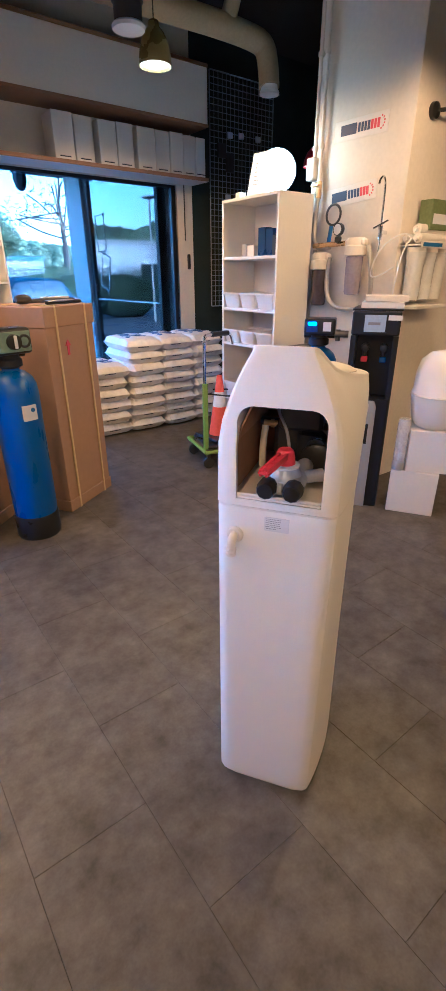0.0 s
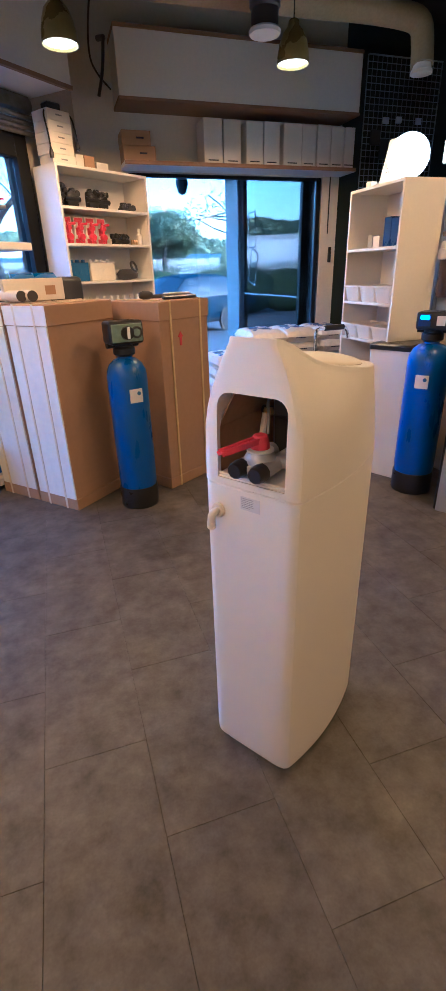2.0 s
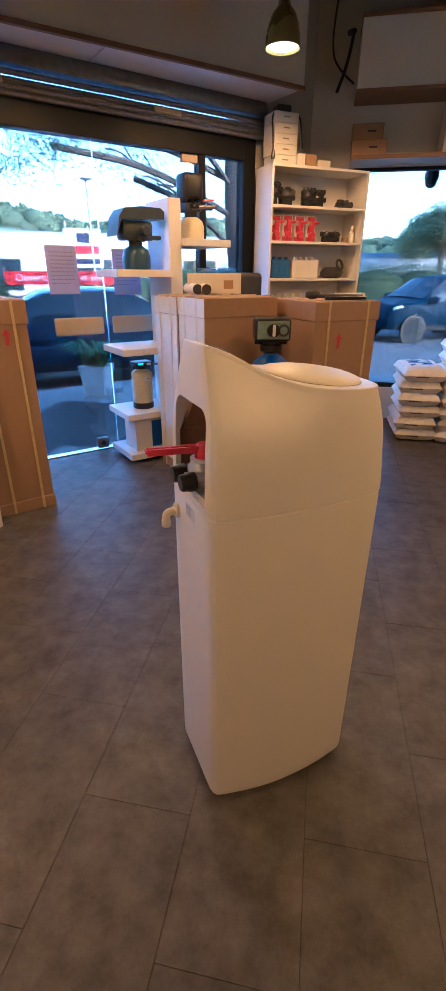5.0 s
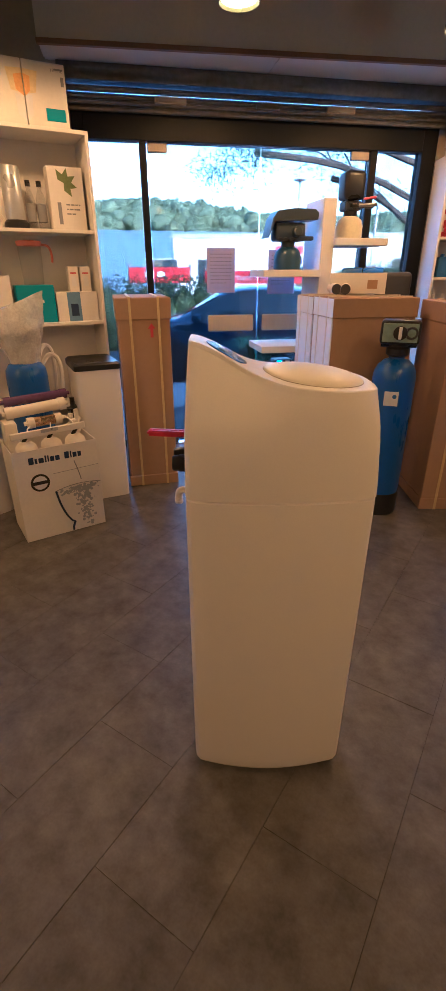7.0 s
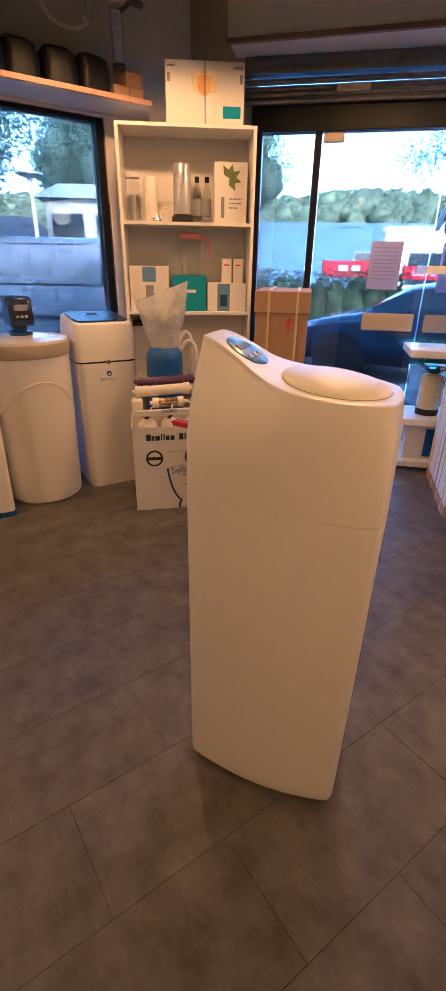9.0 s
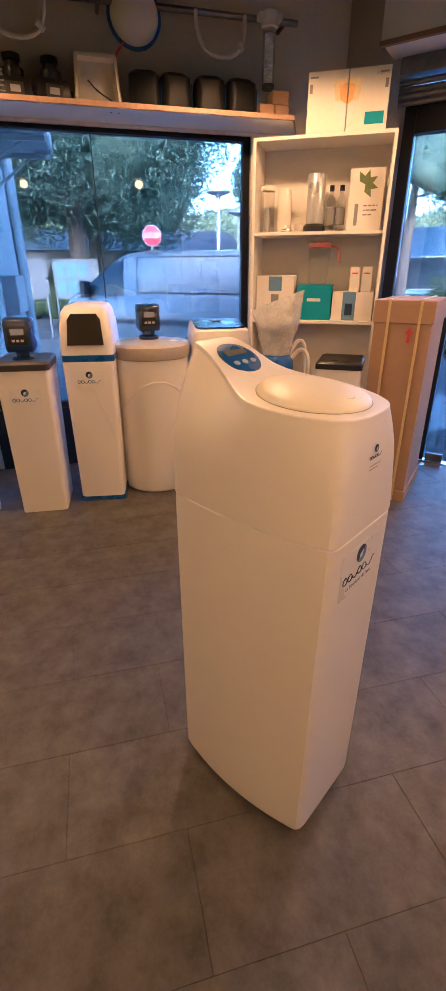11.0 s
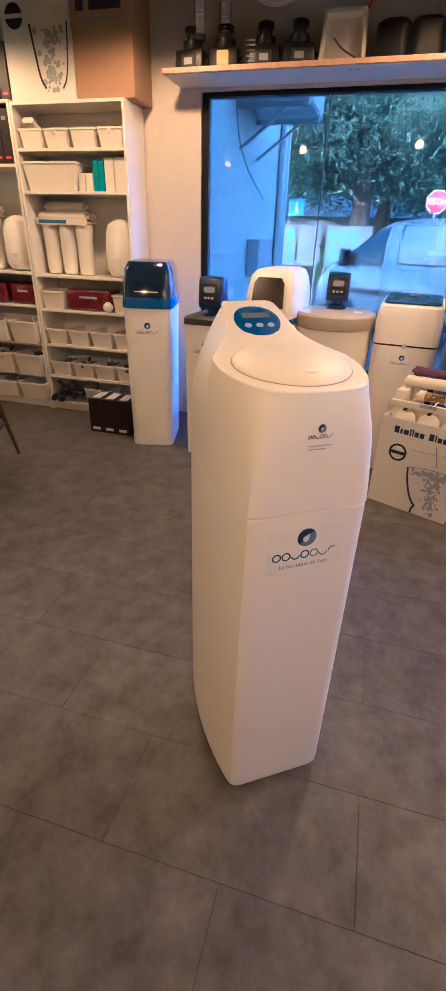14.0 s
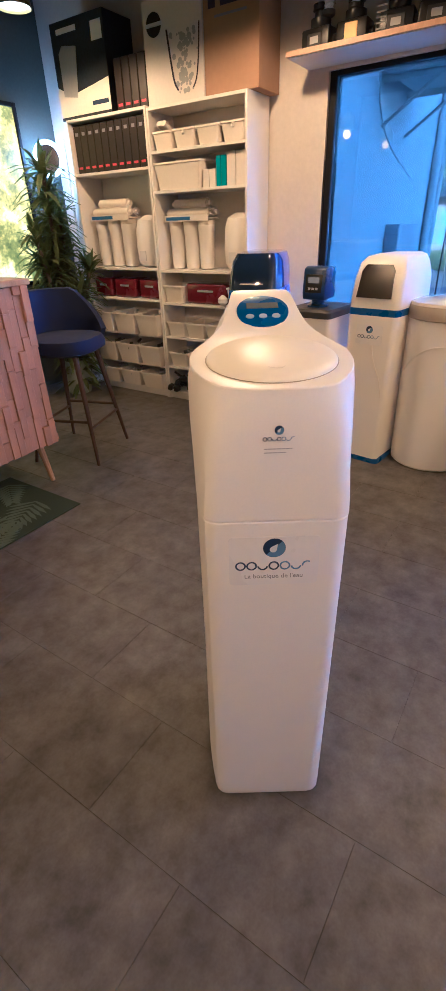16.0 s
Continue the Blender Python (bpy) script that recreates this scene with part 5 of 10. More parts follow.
lathe(bm, [(0.030, -0.022), (0.036, -0.012), (0.036, 0.014), (0.031, 0.022), (0.026, 0.03)], 20, pose(VX, VY, VZ))
for y in (0.025, -0.027):
    rod(bm, (VX + 0.09, VY + y, VZ), (VX - 0.035, VY + y, VZ - 0.004), 0.0185, 14)
rod(bm, (VX + 0.02, VY - 0.027, VZ), (VX + 0.05, VY - 0.07, VZ), 0.014, 12)
box(bm, VX - 0.045, VX - 0.03, VY - 0.006, VY + 0.006, VZ - 0.012, VZ + 0.006, 0.002)
byp = part("bypass_valve", bm, SILVERPL, soft, "grey metal bypass valve")
bm = bm_new()
lathe(bm, [(0.030, 0), (0.030, 0.004), (0.027, 0.0055)], 24, pose(VX, VY, VZ + 0.0302))
part("dial_ring", bm, PAPER, byp)
bm = bm_new()
for y in (0.025, -0.027):
    prof = [(0.0175, 0), (0.0205, 0.003), (0.0205, 0.018), (0.0185, 0.021), (0.0185, 0.030), (0.016, 0.034), (0.0, 0.034)]
    lathe(bm, prof[:-1], 10, pose(VX - 0.03, VY + y, VZ - 0.004, 0, -90))
part("port_cap", bm, BLACKPL, byp, "black screw caps")
bm = bm_new()
lathe(bm, [(0.021, 0), (0.02, 0.012), (0.017, 0.026), (0.013, 0.03)], 18, pose(VX, VY, VZ + 0.036))
a, b = Vector((VX, VY, VZ + 0.055)), Vector((VX - 0.117, VY + 0.016, VZ + 0.050))
d = (b - a).normalized()
sd = Vector((-d.y, d.x, 0))
for s in (-1, 1):
    prism(bm, [(0, 0.004 * s + 0.007 * s), (0, 0.0005 * s + 0.004 * s), (0.118, 0.0005 * s + 0.003 * s), (0.118, 0.004 * s + 0.004 * s)], -0.006, 0.007, Matrix.Translation(a) @ pose(0, 0, 0, 0, 0, math.degrees(math.atan2(d.y, d.x))))
box(bm, 0.0, 0.122, -0.009, 0.009, -0.001, 0.004, 0.001, m=Matrix.Translation(a) @ pose(0, 0, 0, 0, 0, math.degrees(math.atan2(d.y, d.x))))
for k in range(5):
    box(bm, 0.03 + 0.02 * k, 0.033 + 0.02 * k, -0.009, 0.009, -0.005, 0.006, m=Matrix.Translation(a) @ pose(0, 0, 0, 0, 0, math.degrees(math.atan2(d.y, d.x))))
part("bypass_lever", bm, REDPL, byp, "red plastic lever")

# drain elbow, rating label and stickers
bm = bm_new()
lathe(bm, [(0.018, 0), (0.019, 0.005), (0.016, 0.009)], 20, pose(-0.2105, 0.083, 0.79, 0, -90))
tube(bm, [(-0.205, 0.083, 0.79), (-0.228, 0.083, 0.79), (-0.239, 0.083, 0.787), (-0.241, 0.083, 0.775), (-0.241, 0.083, 0.753)], 0.0095, 12, 2)
for z in (0.756, 0.765):
    lathe(bm, [(0.011, z), (0.011, z + 0.005)], 14, pose(-0.241, 0.083, 0))
part("overflow_elbow", bm, IVORY, soft)
lab = up(-0.2114, -0.006, 0.825, -90)
bm = bm_new()
box(bm, -0.026, 0.026, -0.016, 0.016, 0, 0.0008, m=lab)
rl = part("rating_label", bm, PAPER, soft)
bm = bm_new()
bars(bm, 6, 0.032, 0.0012, 0.0032, lab @ pose(-0.007, 0.012, 0.0009), 0.0003, 3)
part("small_print", bm, GREYINK, rl)


def drop_logo(parent, m, s, tag=True, sheet=True):
    """The maker's mark as plain shapes: a round two-blue drop badge over a row of rings and arcs."""
    if sheet:
        bm = bm_new()
        prism(bm, rrect(0.165 * s, 0.108 * s, 0.008 * s), 0, 0.0006, m)
        sh_ = part("sticker", bm, mat_sheet, parent, "pale translucent sticker")
    else:
        sh_ = parent
    bm = bm_new()
    lathe(bm, [(0.0205 * s, 0.0007), (0.0205 * s, 0.0011)], 28, m @ pose(0, 0.03 * s, 0))
    part("badge", bm, INKNAVY, sh_)
    bm = bm_new()
    pts = [(0.02 * s * math.cos(radians(a)), 0.02 * s * math.sin(radians(a))) for a in range(-135, 46, 12)]
    prism(bm, pts, 0.0012, 0.0014, m @ pose(0, 0.03 * s, 0))
    part("badge_light_half", bm, PALEBLUE2, sh_)
    bm = bm_new()
    drop = [(0, 0.011 * s)] + [(0.0065 * s * math.cos(radians(a)), -0.0035 * s + 0.0065 * s * math.sin(radians(a))) for a in range(20, -201, -20)]
    prism(bm, drop, 0.0015, 0.0017, m @ pose(0, 0.03 * s, 0, 0, 0, -35))
    part("drop", bm, PAPER, sh_)
    w = 0.0205 * s
    for i, kind in enumerate("oouoouc"):
        bm = bm_new()
        x = (i - 3) * w
        if kind == "o":
            torus(bm, 0.0084 * s, 0.0016 * s, m @ pose(x, -0.010 * s, 0.0006), 20, 4)
        elif kind == "u":
            torus(bm, 0.0084 * s, 0.0016 * s, m @ pose(x, -0.010 * s, 0.0006, 0, 0, 180), 14, 4, arc=0.5)
        else:
            torus(bm, 0.0084 * s, 0.0016 * s, m @ pose(x, -0.010 * s, 0.0006, 0, 0, 60), 10, 4, arc=0.35)
        part("word_mark", bm, INKNAVY if i < 4 else PALEBLUE2, sh_)
    if tag:
        writing("tagline", "La boutique de l'eau", 0.0135 * s, GREYINK, sh_, m @ pose(0, -0.034 * s, 0.0008), "grey tagline", 0.0002)


mat_sheet = mat("pale_sticker_film", (0.78, 0.76, 0.75), 0.3, var=0.03, bump=0)
PALEINK = mat("pale_grey_ink", (0.36, 0.36, 0.38), 0.6)
INKNAVY = mat("navy_print", (0.012, 0.03, 0.10), 0.5, bump=0)
PALEBLUE2 = mat("steel_blue_print", (0.12, 0.22, 0.42), 0.5, bump=0)
drop_logo(soft, pose(0.2079, -0.003, 0.772, 0, 0, 0) @ up(0, 0, 0, 90), 0.98)
tilt = pose(0.2084, -0.001, 1.012) @ pose(0, 0, 0, 0, -3.0, 0)
drop_logo(soft, tilt @ up(0, 0, 0, 90), 0.36, tag=False, sheet=False)
bm = bm_new()
bars(bm, 2, 0.046, 0.0014, 0.005, tilt @ up(0, 0, -0.020, 90), 0.0005, 5)
part("contact_line", bm, PALEINK, soft)

# ---- shelving ----
def bookcase(m, w, h, d, shelves, label, t=0.018, group="white bookcases", back=LAMINATE):
    """A plain laminate bookcase: x along its front, y into its depth, front at y = 0."""
    c = thing("bookcase", label, "bookcase", m, group)
    for x0 in (0, w - t):
        bm = bm_new()
        box(bm, x0, x0 + t, 0, d, 0, h, 0.001)
        part("side_panel", bm, LAMINATE, c)
    for i, z in enumerate((h - t, *shelves, 0.07)):
        bm = bm_new()
        box(bm, t, w - t, 0.002 if i else 0.0, d - 0.006, z - (0 if i == 0 else t), z + (t if i == 0 else 0), 0.001)
        part("top_panel" if i == 0 else "shelf", bm, LAMINATE, c)
    bm = bm_new()
    box(bm, t, w - t, 0.02, 0.035, 0, 0.052)
    part("plinth", bm, LAMINATE, c)
    bm = bm_new()
    box(bm, t, w - t, d - 0.005, d, 0.0, h)
    part("back_panel", bm, back, c)
    return c


MA = pose(0.430, 3.857, 0, 0, 0, 32)
MB = pose(2.25, 2.99, 0, 0, 0, -90)
MC = pose(-1.507, 1.398, 0, 0, 0, 60)
MD = pose(-1.58, -1.49, 0, 0, 0, 90)
ME = pose(-1.58, -2.285, 0, 0, 0, 90)
bookcase(MA, 0.845, 2.02, 0.28, (1.765, 1.525, 1.262, 1.0, 0.72, 0.40), "white bookcase of fittings standing beside the glass entrance")
bookcase(MB, 0.565, 1.755, 0.29, (1.413, 1.09, 0.855, 0.45), "narrow white bookcase with a globe lamp on top")
bookcase(MC, 0.79, 2.0, 0.28, (1.526, 1.026, 0.52), "white bookcase of jugs and boxes between window and door")
bookcase(MD, 0.80, 2.015, 0.28, (1.773, 1.537, 1.02, 0.784, 0.525, 0.28), "white bookcase full of plastic bins against the wall")
bookcase(ME, 0.79, 2.03, 0.28, (1.69, 1.03, 0.80, 0.52, 0.27), "white bookcase with dark cartons and bins against the wall")


# ---- plastic bins ----
def tub(bm, w, d, h, t=0.003):
    """An open, tapered tub with a rolled rim."""
    k = 0.86
    o0, o1 = rrect(w * k, d * k, 0.012, 3), rrect(w, d, 0.014, 3)
    i1, i0 = rrect(w - 2 * t, d - 2 * t, 0.012, 3), rrect(w * k - 2 * t, d * k - 2 * t, 0.01, 3)
    rim = rrect(w + 0.012, d + 0.012, 0.016, 3)
    loft(bm, [[(x, y, 0) for x, y in o0], [(x, y, h - 0.014) for x, y in o1], [(x, y, h - 0.012) for x, y in rim], [(x, y, h) for x, y in rim],
              [(x, y, h) for x, y in i1], [(x, y, t) for x, y in i0]])


def bin_thing(m, w, d, h, fill=None, seed=0, label="open white plastic storage bin on a shelf"):
    b = thing("storage_bin", label, "storage bin", m, "storage bins")
    bm = bm_new()
    tub(bm, w, d, h)
    part("tub", bm, IVORY, b)
    if fill:
        rnd = random.Random(seed)
        bm = bm_new()
        for _ in range(9):
            x, y, z = rnd.uniform(-.3, .3) * w, rnd.uniform(-.3, .3) * d, h * rnd.uniform(0.55, 0.92)
            a = rnd.uniform(0, 180)
            if rnd.random() < 0.5:
                rod(bm, (x, y, z), (x + 0.06 * math.cos(a), y + 0.06 * math.sin(a), z + 0.01), rnd.uniform(0.008, 0.016), 8)
            else:
                box(bm, -0.03, 0.03, -0.015, 0.015, -0.012, 0.012, 0.004, m=pose(x, y, z, rnd.uniform(-20, 20), 0, a))
        box(bm, -w * .38, w * .38, -d * .38, d * .38, 0.005, h * 0.5)
        part("filling", bm, fill, b)
    return b


bin_cache = {}


def bins(M, xs, z, w, d, h, y=0.13, fill=None):
    for i, x in enumerate(xs):
        key = (w, d, h, fill.name if fill else None, i % 2 if fill else 0)
        if key in bin_cache:
            copy_thing(bin_cache[key], M @ pose(x, y, z, 0, 0, random.uniform(-3, 3)))
        else:
            bin_cache[key] = bin_thing(M @ pose(x, y, z), w, d, h, fill, i)


bins(MD, (0.115, 0.295, 0.485, 0.68), 1.7735, 0.165, 0.24, 0.105, fill=IVORY)
bin_thing(MD @ pose(0.22, 0.13, 1.5375), 0.40, 0.24, 0.165, None, label="long white plastic storage bin on a shelf")
bins(MD, (0.115,), 0.7845, 0.185, 0.24, 0.125)
bins(MD, (0.69,), 0.7845, 0.15, 0.24, 0.125, fill=IVORY)
bins(MD, (0.12, 0.31, 0.50, 0.69), 0.5255, 0.175, 0.25, 0.115)
bins(MD, (0.12, 0.31, 0.50, 0.69), 0.2805, 0.175, 0.25, 0.115, fill=STEEL)
bins(MD, (0.40,), 0.071, 0.22, 0.24, 0.12, y=0.14)
bins(ME, (0.14, 0.395, 0.65), 0.5205, 0.24, 0.30, 0.165, y=0.10, fill=PAPER)
bins(ME, (0.14, 0.395, 0.65), 0.2705, 0.24, 0.30, 0.165, y=0.10, fill=GREYPL)
bins(ME, (0.14, 0.395, 0.65), 0.071, 0.24, 0.30, 0.135, y=0.10, fill=SILVERPL)
bins(MB, (0.10, 0.275, 0.45), 1.0905, 0.165, 0.24, 0.10, y=0.12)
bins(MB, (0.10, 0.275, 0.45), 0.8555, 0.165, 0.24, 0.09, y=0.12)
bins(MB, (0.12, 0.33), 0.4505, 0.19, 0.24, 0.12, y=0.12)


# ---- cartons ----
def plain_box(name, label, m, w, d, h, material, group="", prints=(), category="box", bev=0.002):
    """A small carton on its base, front at y = 0, with flat prints (x, z, w, h, material) on its front."""
    b = thing(name, label, category, m, group)
    bm = bm_new()
    box(bm, -w / 2, w / 2, 0, d, 0, h, bev)
    part("carton", bm, material, b)
    for i, (x, z, ww, hh, mt) in enumerate(prints):
        bm = bm_new()
        box(bm, x - ww / 2, x + ww / 2, -0.0012 - 0.0004 * i, 0.0005, z, z + hh)
        part("print", bm, mt, b)
    return b


STRAPPALE = mat("cream_strap", (0.66, 0.58, 0.38), 0.45, var=0.08)
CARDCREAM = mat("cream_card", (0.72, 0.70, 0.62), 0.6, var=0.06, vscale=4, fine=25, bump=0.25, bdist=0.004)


def shipping_carton(m, w, d, h, label, lid=0.105, straps=(), arrow=None, tex=CARDBOARD, sheet=False):
    """A tall carton with a telescoping lid and plastic straps; its corner is at the origin."""
    c = thing("shipping_carton", label, "carton", m, "tall cartons")
    bm = bm_new()
    box(bm, 0.004, w - 0.004, 0.004, d - 0.004, 0, h - lid + 0.01, 0.003)
    part("body", bm, tex, c)
    bm = bm_new()
    box(bm, -0.004, w + 0.004, -0.004, d + 0.004, h - lid, h, 0.004)
    part("lid", bm, tex, c)
    bm = bm_new()
    box(bm, -0.003, w + 0.003, -0.003, d + 0.003, 0.0, 0.07, 0.003)
    part("base_tray", bm, tex, c)
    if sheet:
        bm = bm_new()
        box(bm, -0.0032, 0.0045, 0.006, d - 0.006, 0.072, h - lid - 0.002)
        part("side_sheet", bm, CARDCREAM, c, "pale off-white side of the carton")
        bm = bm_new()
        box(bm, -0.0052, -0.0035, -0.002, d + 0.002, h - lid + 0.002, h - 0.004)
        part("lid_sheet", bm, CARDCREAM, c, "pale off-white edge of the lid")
    for axis, p in straps:
        bm = bm_new()
        a, t = 0.007, 0.0058
        if axis == "x":     # strap round the y-z section at x = p
            for q in ((-t, -0.001, 0.0, h + t), (d + 0.001, d + t, 0.0, h + t)):
                box(bm, p - a, p + a, q[0], q[1], q[2], q[3])
            box(bm, p - a, p + a, -t, d + t, h + 0.001, h + t)
        else:
            for q in ((-t, -0.001), (w + 0.001, w + t)):
                box(bm, q[0], q[1], p - a, p + a, 0.0, h + t)
            box(bm, -t, w + t, p - a, p + a, h + 0.001, h + t)
        part("strap", bm, STRAPPALE if sheet else STRAP, c)
    if arrow:
        ax, az = arrow
        bm = bm_new()
        box(bm, ax - 0.008, ax + 0.008, -0.0012, 0.003, az - 0.05, az)
        prism(bm, [(-0.022, 0), (0.022, 0), (0, 0.03)], 0, 0.0042, up(ax, 0.003, az))
        part("up_arrow", bm, REDINK, c)
    return c


B1 = pose(0.222, 2.508, 0, 0, 0, 42.0)
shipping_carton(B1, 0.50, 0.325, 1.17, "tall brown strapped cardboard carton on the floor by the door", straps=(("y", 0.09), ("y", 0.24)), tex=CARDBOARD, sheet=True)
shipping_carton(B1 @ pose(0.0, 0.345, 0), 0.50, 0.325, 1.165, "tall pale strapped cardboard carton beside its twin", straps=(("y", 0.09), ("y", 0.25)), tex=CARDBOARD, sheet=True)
shipping_carton(pose(0.83, 2.615, 0, 0, 0, 32.7), 0.43, 0.46, 1.155, "tall brown cardboard carton behind a blue tank", straps=(("x", 0.09), ("x", 0.35)), arrow=(0.17, 0.95))
shipping_carton(pose(-0.867, 1.925, 0, 0, 0, 46.0), 0.315, 0.5, 1.17, "tall brown strapped cardboard carton beside the entrance", lid=0.12, straps=(("x", 0.08), ("x", 0.245)), arrow=(0.2, 1.0))
bm = bm_new()
box(bm, -0.09, 0.09, -0.03, 0.03, 0, 0.03, 0.002)
solo("small_box", bm, CARDWHITE, "flat white box lying on the tall carton", "box", pose(1.02, 2.95, 1.1615, 0, 0, 30))
bm = bm_new()
box(bm, -0.13, 0.13, -0.012, 0.012, 0.0, 0.02, 0.005)
solo("marker_tool", bm, BLACKPL, "black hand tool lying on the tall carton", "tool", pose(0.99, 2.74, 1.1615, 0, 0, 28))
bm = bm_new()
tube(bm, [(-0.14, 0, 0.015), (-0.06, 0.005, 0.015), (0.03, 0.0, 0.015), (0.12, -0.01, 0.015)], 0.011, 8)
lathe(bm, [(0.016, 0), (0.024, 0.02), (0.024, 0.06), (0.014, 0.08)], 12, pose(-0.21, 0, 0.024, 0, 90, 0))
solo("suction_pipe", bm, GREYPL, "grey plastic pipe with a black end lying on cartons", "pipe", pose(0.97, 2.84, 1.1615, 0, 0, 8))
for x, y, r in ((0.05, 2.93, -62), (0.125, 2.93, -70)):
    f = thing("filter_cartridge", "white wound filter cartridge lying on the carton", "filter cartridge", pose(x, y, 1.206, 0, 90, r), "filter cartridges")
    bm = bm_new()
    lathe(bm, [(0.012, -0.125), (0.03, -0.125), (0.031, -0.12), (0.031, 0.12), (0.03, 0.125), (0.012, 0.125)], 20)
    part("roll", bm, IVORY, f)
    bm = bm_new()
    lathe(bm, [(0.010, 0.1255), (0.0295, 0.1255), (0.0295, 0.127), (0.010, 0.127)], 16)
    part("end_cap", bm, GREYPL, f)


# ---- tanks ----
def pressure_tank(m, r, h, label, skin, head="round", foot=BLACKPL, name="filter_tank"):
    """A fibreglass tank on a black foot with a control head; head faces -y."""
    t = thing(name, label, "filter tank", m, "filter tanks")
    bm = bm_new()
    lathe(bm, [(r * 1.0, 0.0), (r * 1.03, 0.01), (r * 1.03, 0.12), (r * 1.0, 0.13)], 28)
    part("foot", bm, foot, t)
    bm = bm_new()
    lathe(bm, [(r * 0.97, 0.12), (r, 0.16), (r, h - r * 0.9), (r * 0.96, h - r * 0.6), (r * 0.82, h - r * 0.3), (r * 0.58, h - r * 0.08), (r * 0.36, h), (r * 0.34, h + 0.02)], 32)
    part("shell", bm, skin, t)
    bm = bm_new()
    box(bm, -0.036, 0.036, -r - 0.0015, -r + 0.02, h - r - 0.12, h - r - 0.045)
    lb = part("label", bm, PAPER, t)
    bm = bm_new()
    lathe(bm, [(0.011, 0), (0.011, 0.001)], 14, up(0.016, -r - 0.0016, h - r - 0.07))
    part("label_mark", bm, BLUEINK, lb)
    z = h + 0.02
    bm = bm_new()
    lathe(bm, [(0.045, z - 0.01), (0.06, z), (0.06, z + 0.03), (0.048, z + 0.04), (0.048, z + 0.07)], 20)
    rod(bm, (-0.09, 0.02, z + 0.05), (0.09, 0.02, z + 0.05), 0.018, 12)
    rod(bm, (0.03, 0.09, z + 0.05), (0.03, -0.02, z + 0.05), 0.016, 12)
    part("valve_body", bm, BLACKPL, t)
    bm = bm_new()
    if head == "round":
        box(bm, -0.098, 0.098, -0.07, 0.05, z + 0.055, z + 0.175, 0.018, 3)
    else:
        box(bm, -0.085, 0.095, -0.075, 0.075, z + 0.055, z + 0.15, 0.014, 3)
    hd = part("control_head", bm, BLACKPL, t)
    if head == "round":
        bm = bm_new()
        box(bm, -0.086, 0.086, -0.0735, -0.069, z + 0.068, z + 0.16, 0.003)
        part("face_plate", bm, GREENPLATE, hd, "pale green dial plate")
        bm = bm_new()
        lathe(bm, [(0.036, 0), (0.034, 0.016), (0.01, 0.02)], 24, up(0.0, -0.072, z + 0.114))
        part("dial", bm, BLACKPL, hd)
        bm = bm_new()
        box(bm, -0.008, 0.008, -0.099, -0.092, z + 0.085, z + 0.145, 0.003)
        part("knob", bm, PAPER, hd)
        bm = bm_new()
        torus(bm, 0.026, 0.006, up(0.055, -0.075, z + 0.114), 20, 6)
        part("clock_ring", bm, GREYPL, hd)
    else:
        bm = bm_new()
        box(bm, -0.07, -0.005, -0.079, -0.0745, z + 0.075, z + 0.14, 0.002)
        part("face_plate", bm, NAVYPL, hd)
        bm = bm_new()
        box(bm, -0.06, -0.015, -0.0805, -0.0795, z + 0.112, z + 0.13)
        part("screen", bm, LCDBLUE, hd, "small lit blue display")
        bm = bm_new()
        box(bm, 0.025, 0.07, -0.0765, -0.0745, z + 0.08, z + 0.13)
        part("label", bm, PAPER, hd)
        bm = bm_new()
        rod(bm, (0.09, 0.0, z + 0.06), (0.17, 0.0, z + 0.06), 0.02, 12)
        rod(bm, (0.11, 0.0, z + 0.02), (0.11, 0.0, z + 0.085), 0.014, 12)
        part("elbow", bm, STEEL, hd)
    return t


GREENPLATE = mat("dial_plate", (0.20, 0.28, 0.22), 0.4, var=0.2, vscale=20)
LCDBLUE = mat("lit_blue_display", (0.03, 0.1, 0.4), 0.3, emit=(0.1, 0.3, 1.0), estr=0.5, bump=0)
pressure_tank(pose(0.60, 2.50, 0, 0, 0, 14), 0.112, 0.885, "tall blue fibreglass filter tank with a black dial head", TANKBLUE)
pressure_tank(pose(2.28, 2.06, 0, 0, 0, -52), 0.118, 0.90, "tall blue fibreglass tank with a black electronic head", TANKBLUE, head="box")


def logo_small(parent, x, y, z, s=0.55, rz=0):
    """The shop's sticker in small: badge and row of rings."""
    drop_logo(parent, up(x, y, z, rz), s, tag=False)


def white_cabinet(m, w, d, h, label, lid_mat, lid_h, name="brine_cabinet", logo=None, taper=0.93, bar=True):
    """A slim white salt cabinet with a coloured lid; front at y = 0."""
    c = thing(name, label, "salt cabinet", m, "salt cabinets")
    bm = bm_new()
    prism(bm, rrect(w * taper, d * taper, 0.02, 4, 0, d / 2), 0, h, top=rrect(w, d, 0.022, 4, 0, d / 2))
    part("cabinet", bm, WHITEPL, c)
    bm = bm_new()
    o = rrect(w + 0.012, d + 0.012, 0.026, 4, 0, d / 2)
    o2 = rrect(w - 0.01, d - 0.01, 0.026, 4, 0, d / 2)
    loft(bm, [[(x, y, h) for x, y in o], [(x, y, h + lid_h * 0.7) for x, y in o], [(x, y, h + lid_h) for x, y in o2]])
    part("lid", bm, lid_mat, c)
    if logo:
        logo_small(c, 0, -0.0005, logo, 0.98)
    return c


white_cabinet(pose(2.20, 2.33, 0, 0, 0, -63), 0.27, 0.34, 0.83, "white salt cabinet with a black lid beside a blue tank", BLACKPL, 0.035)
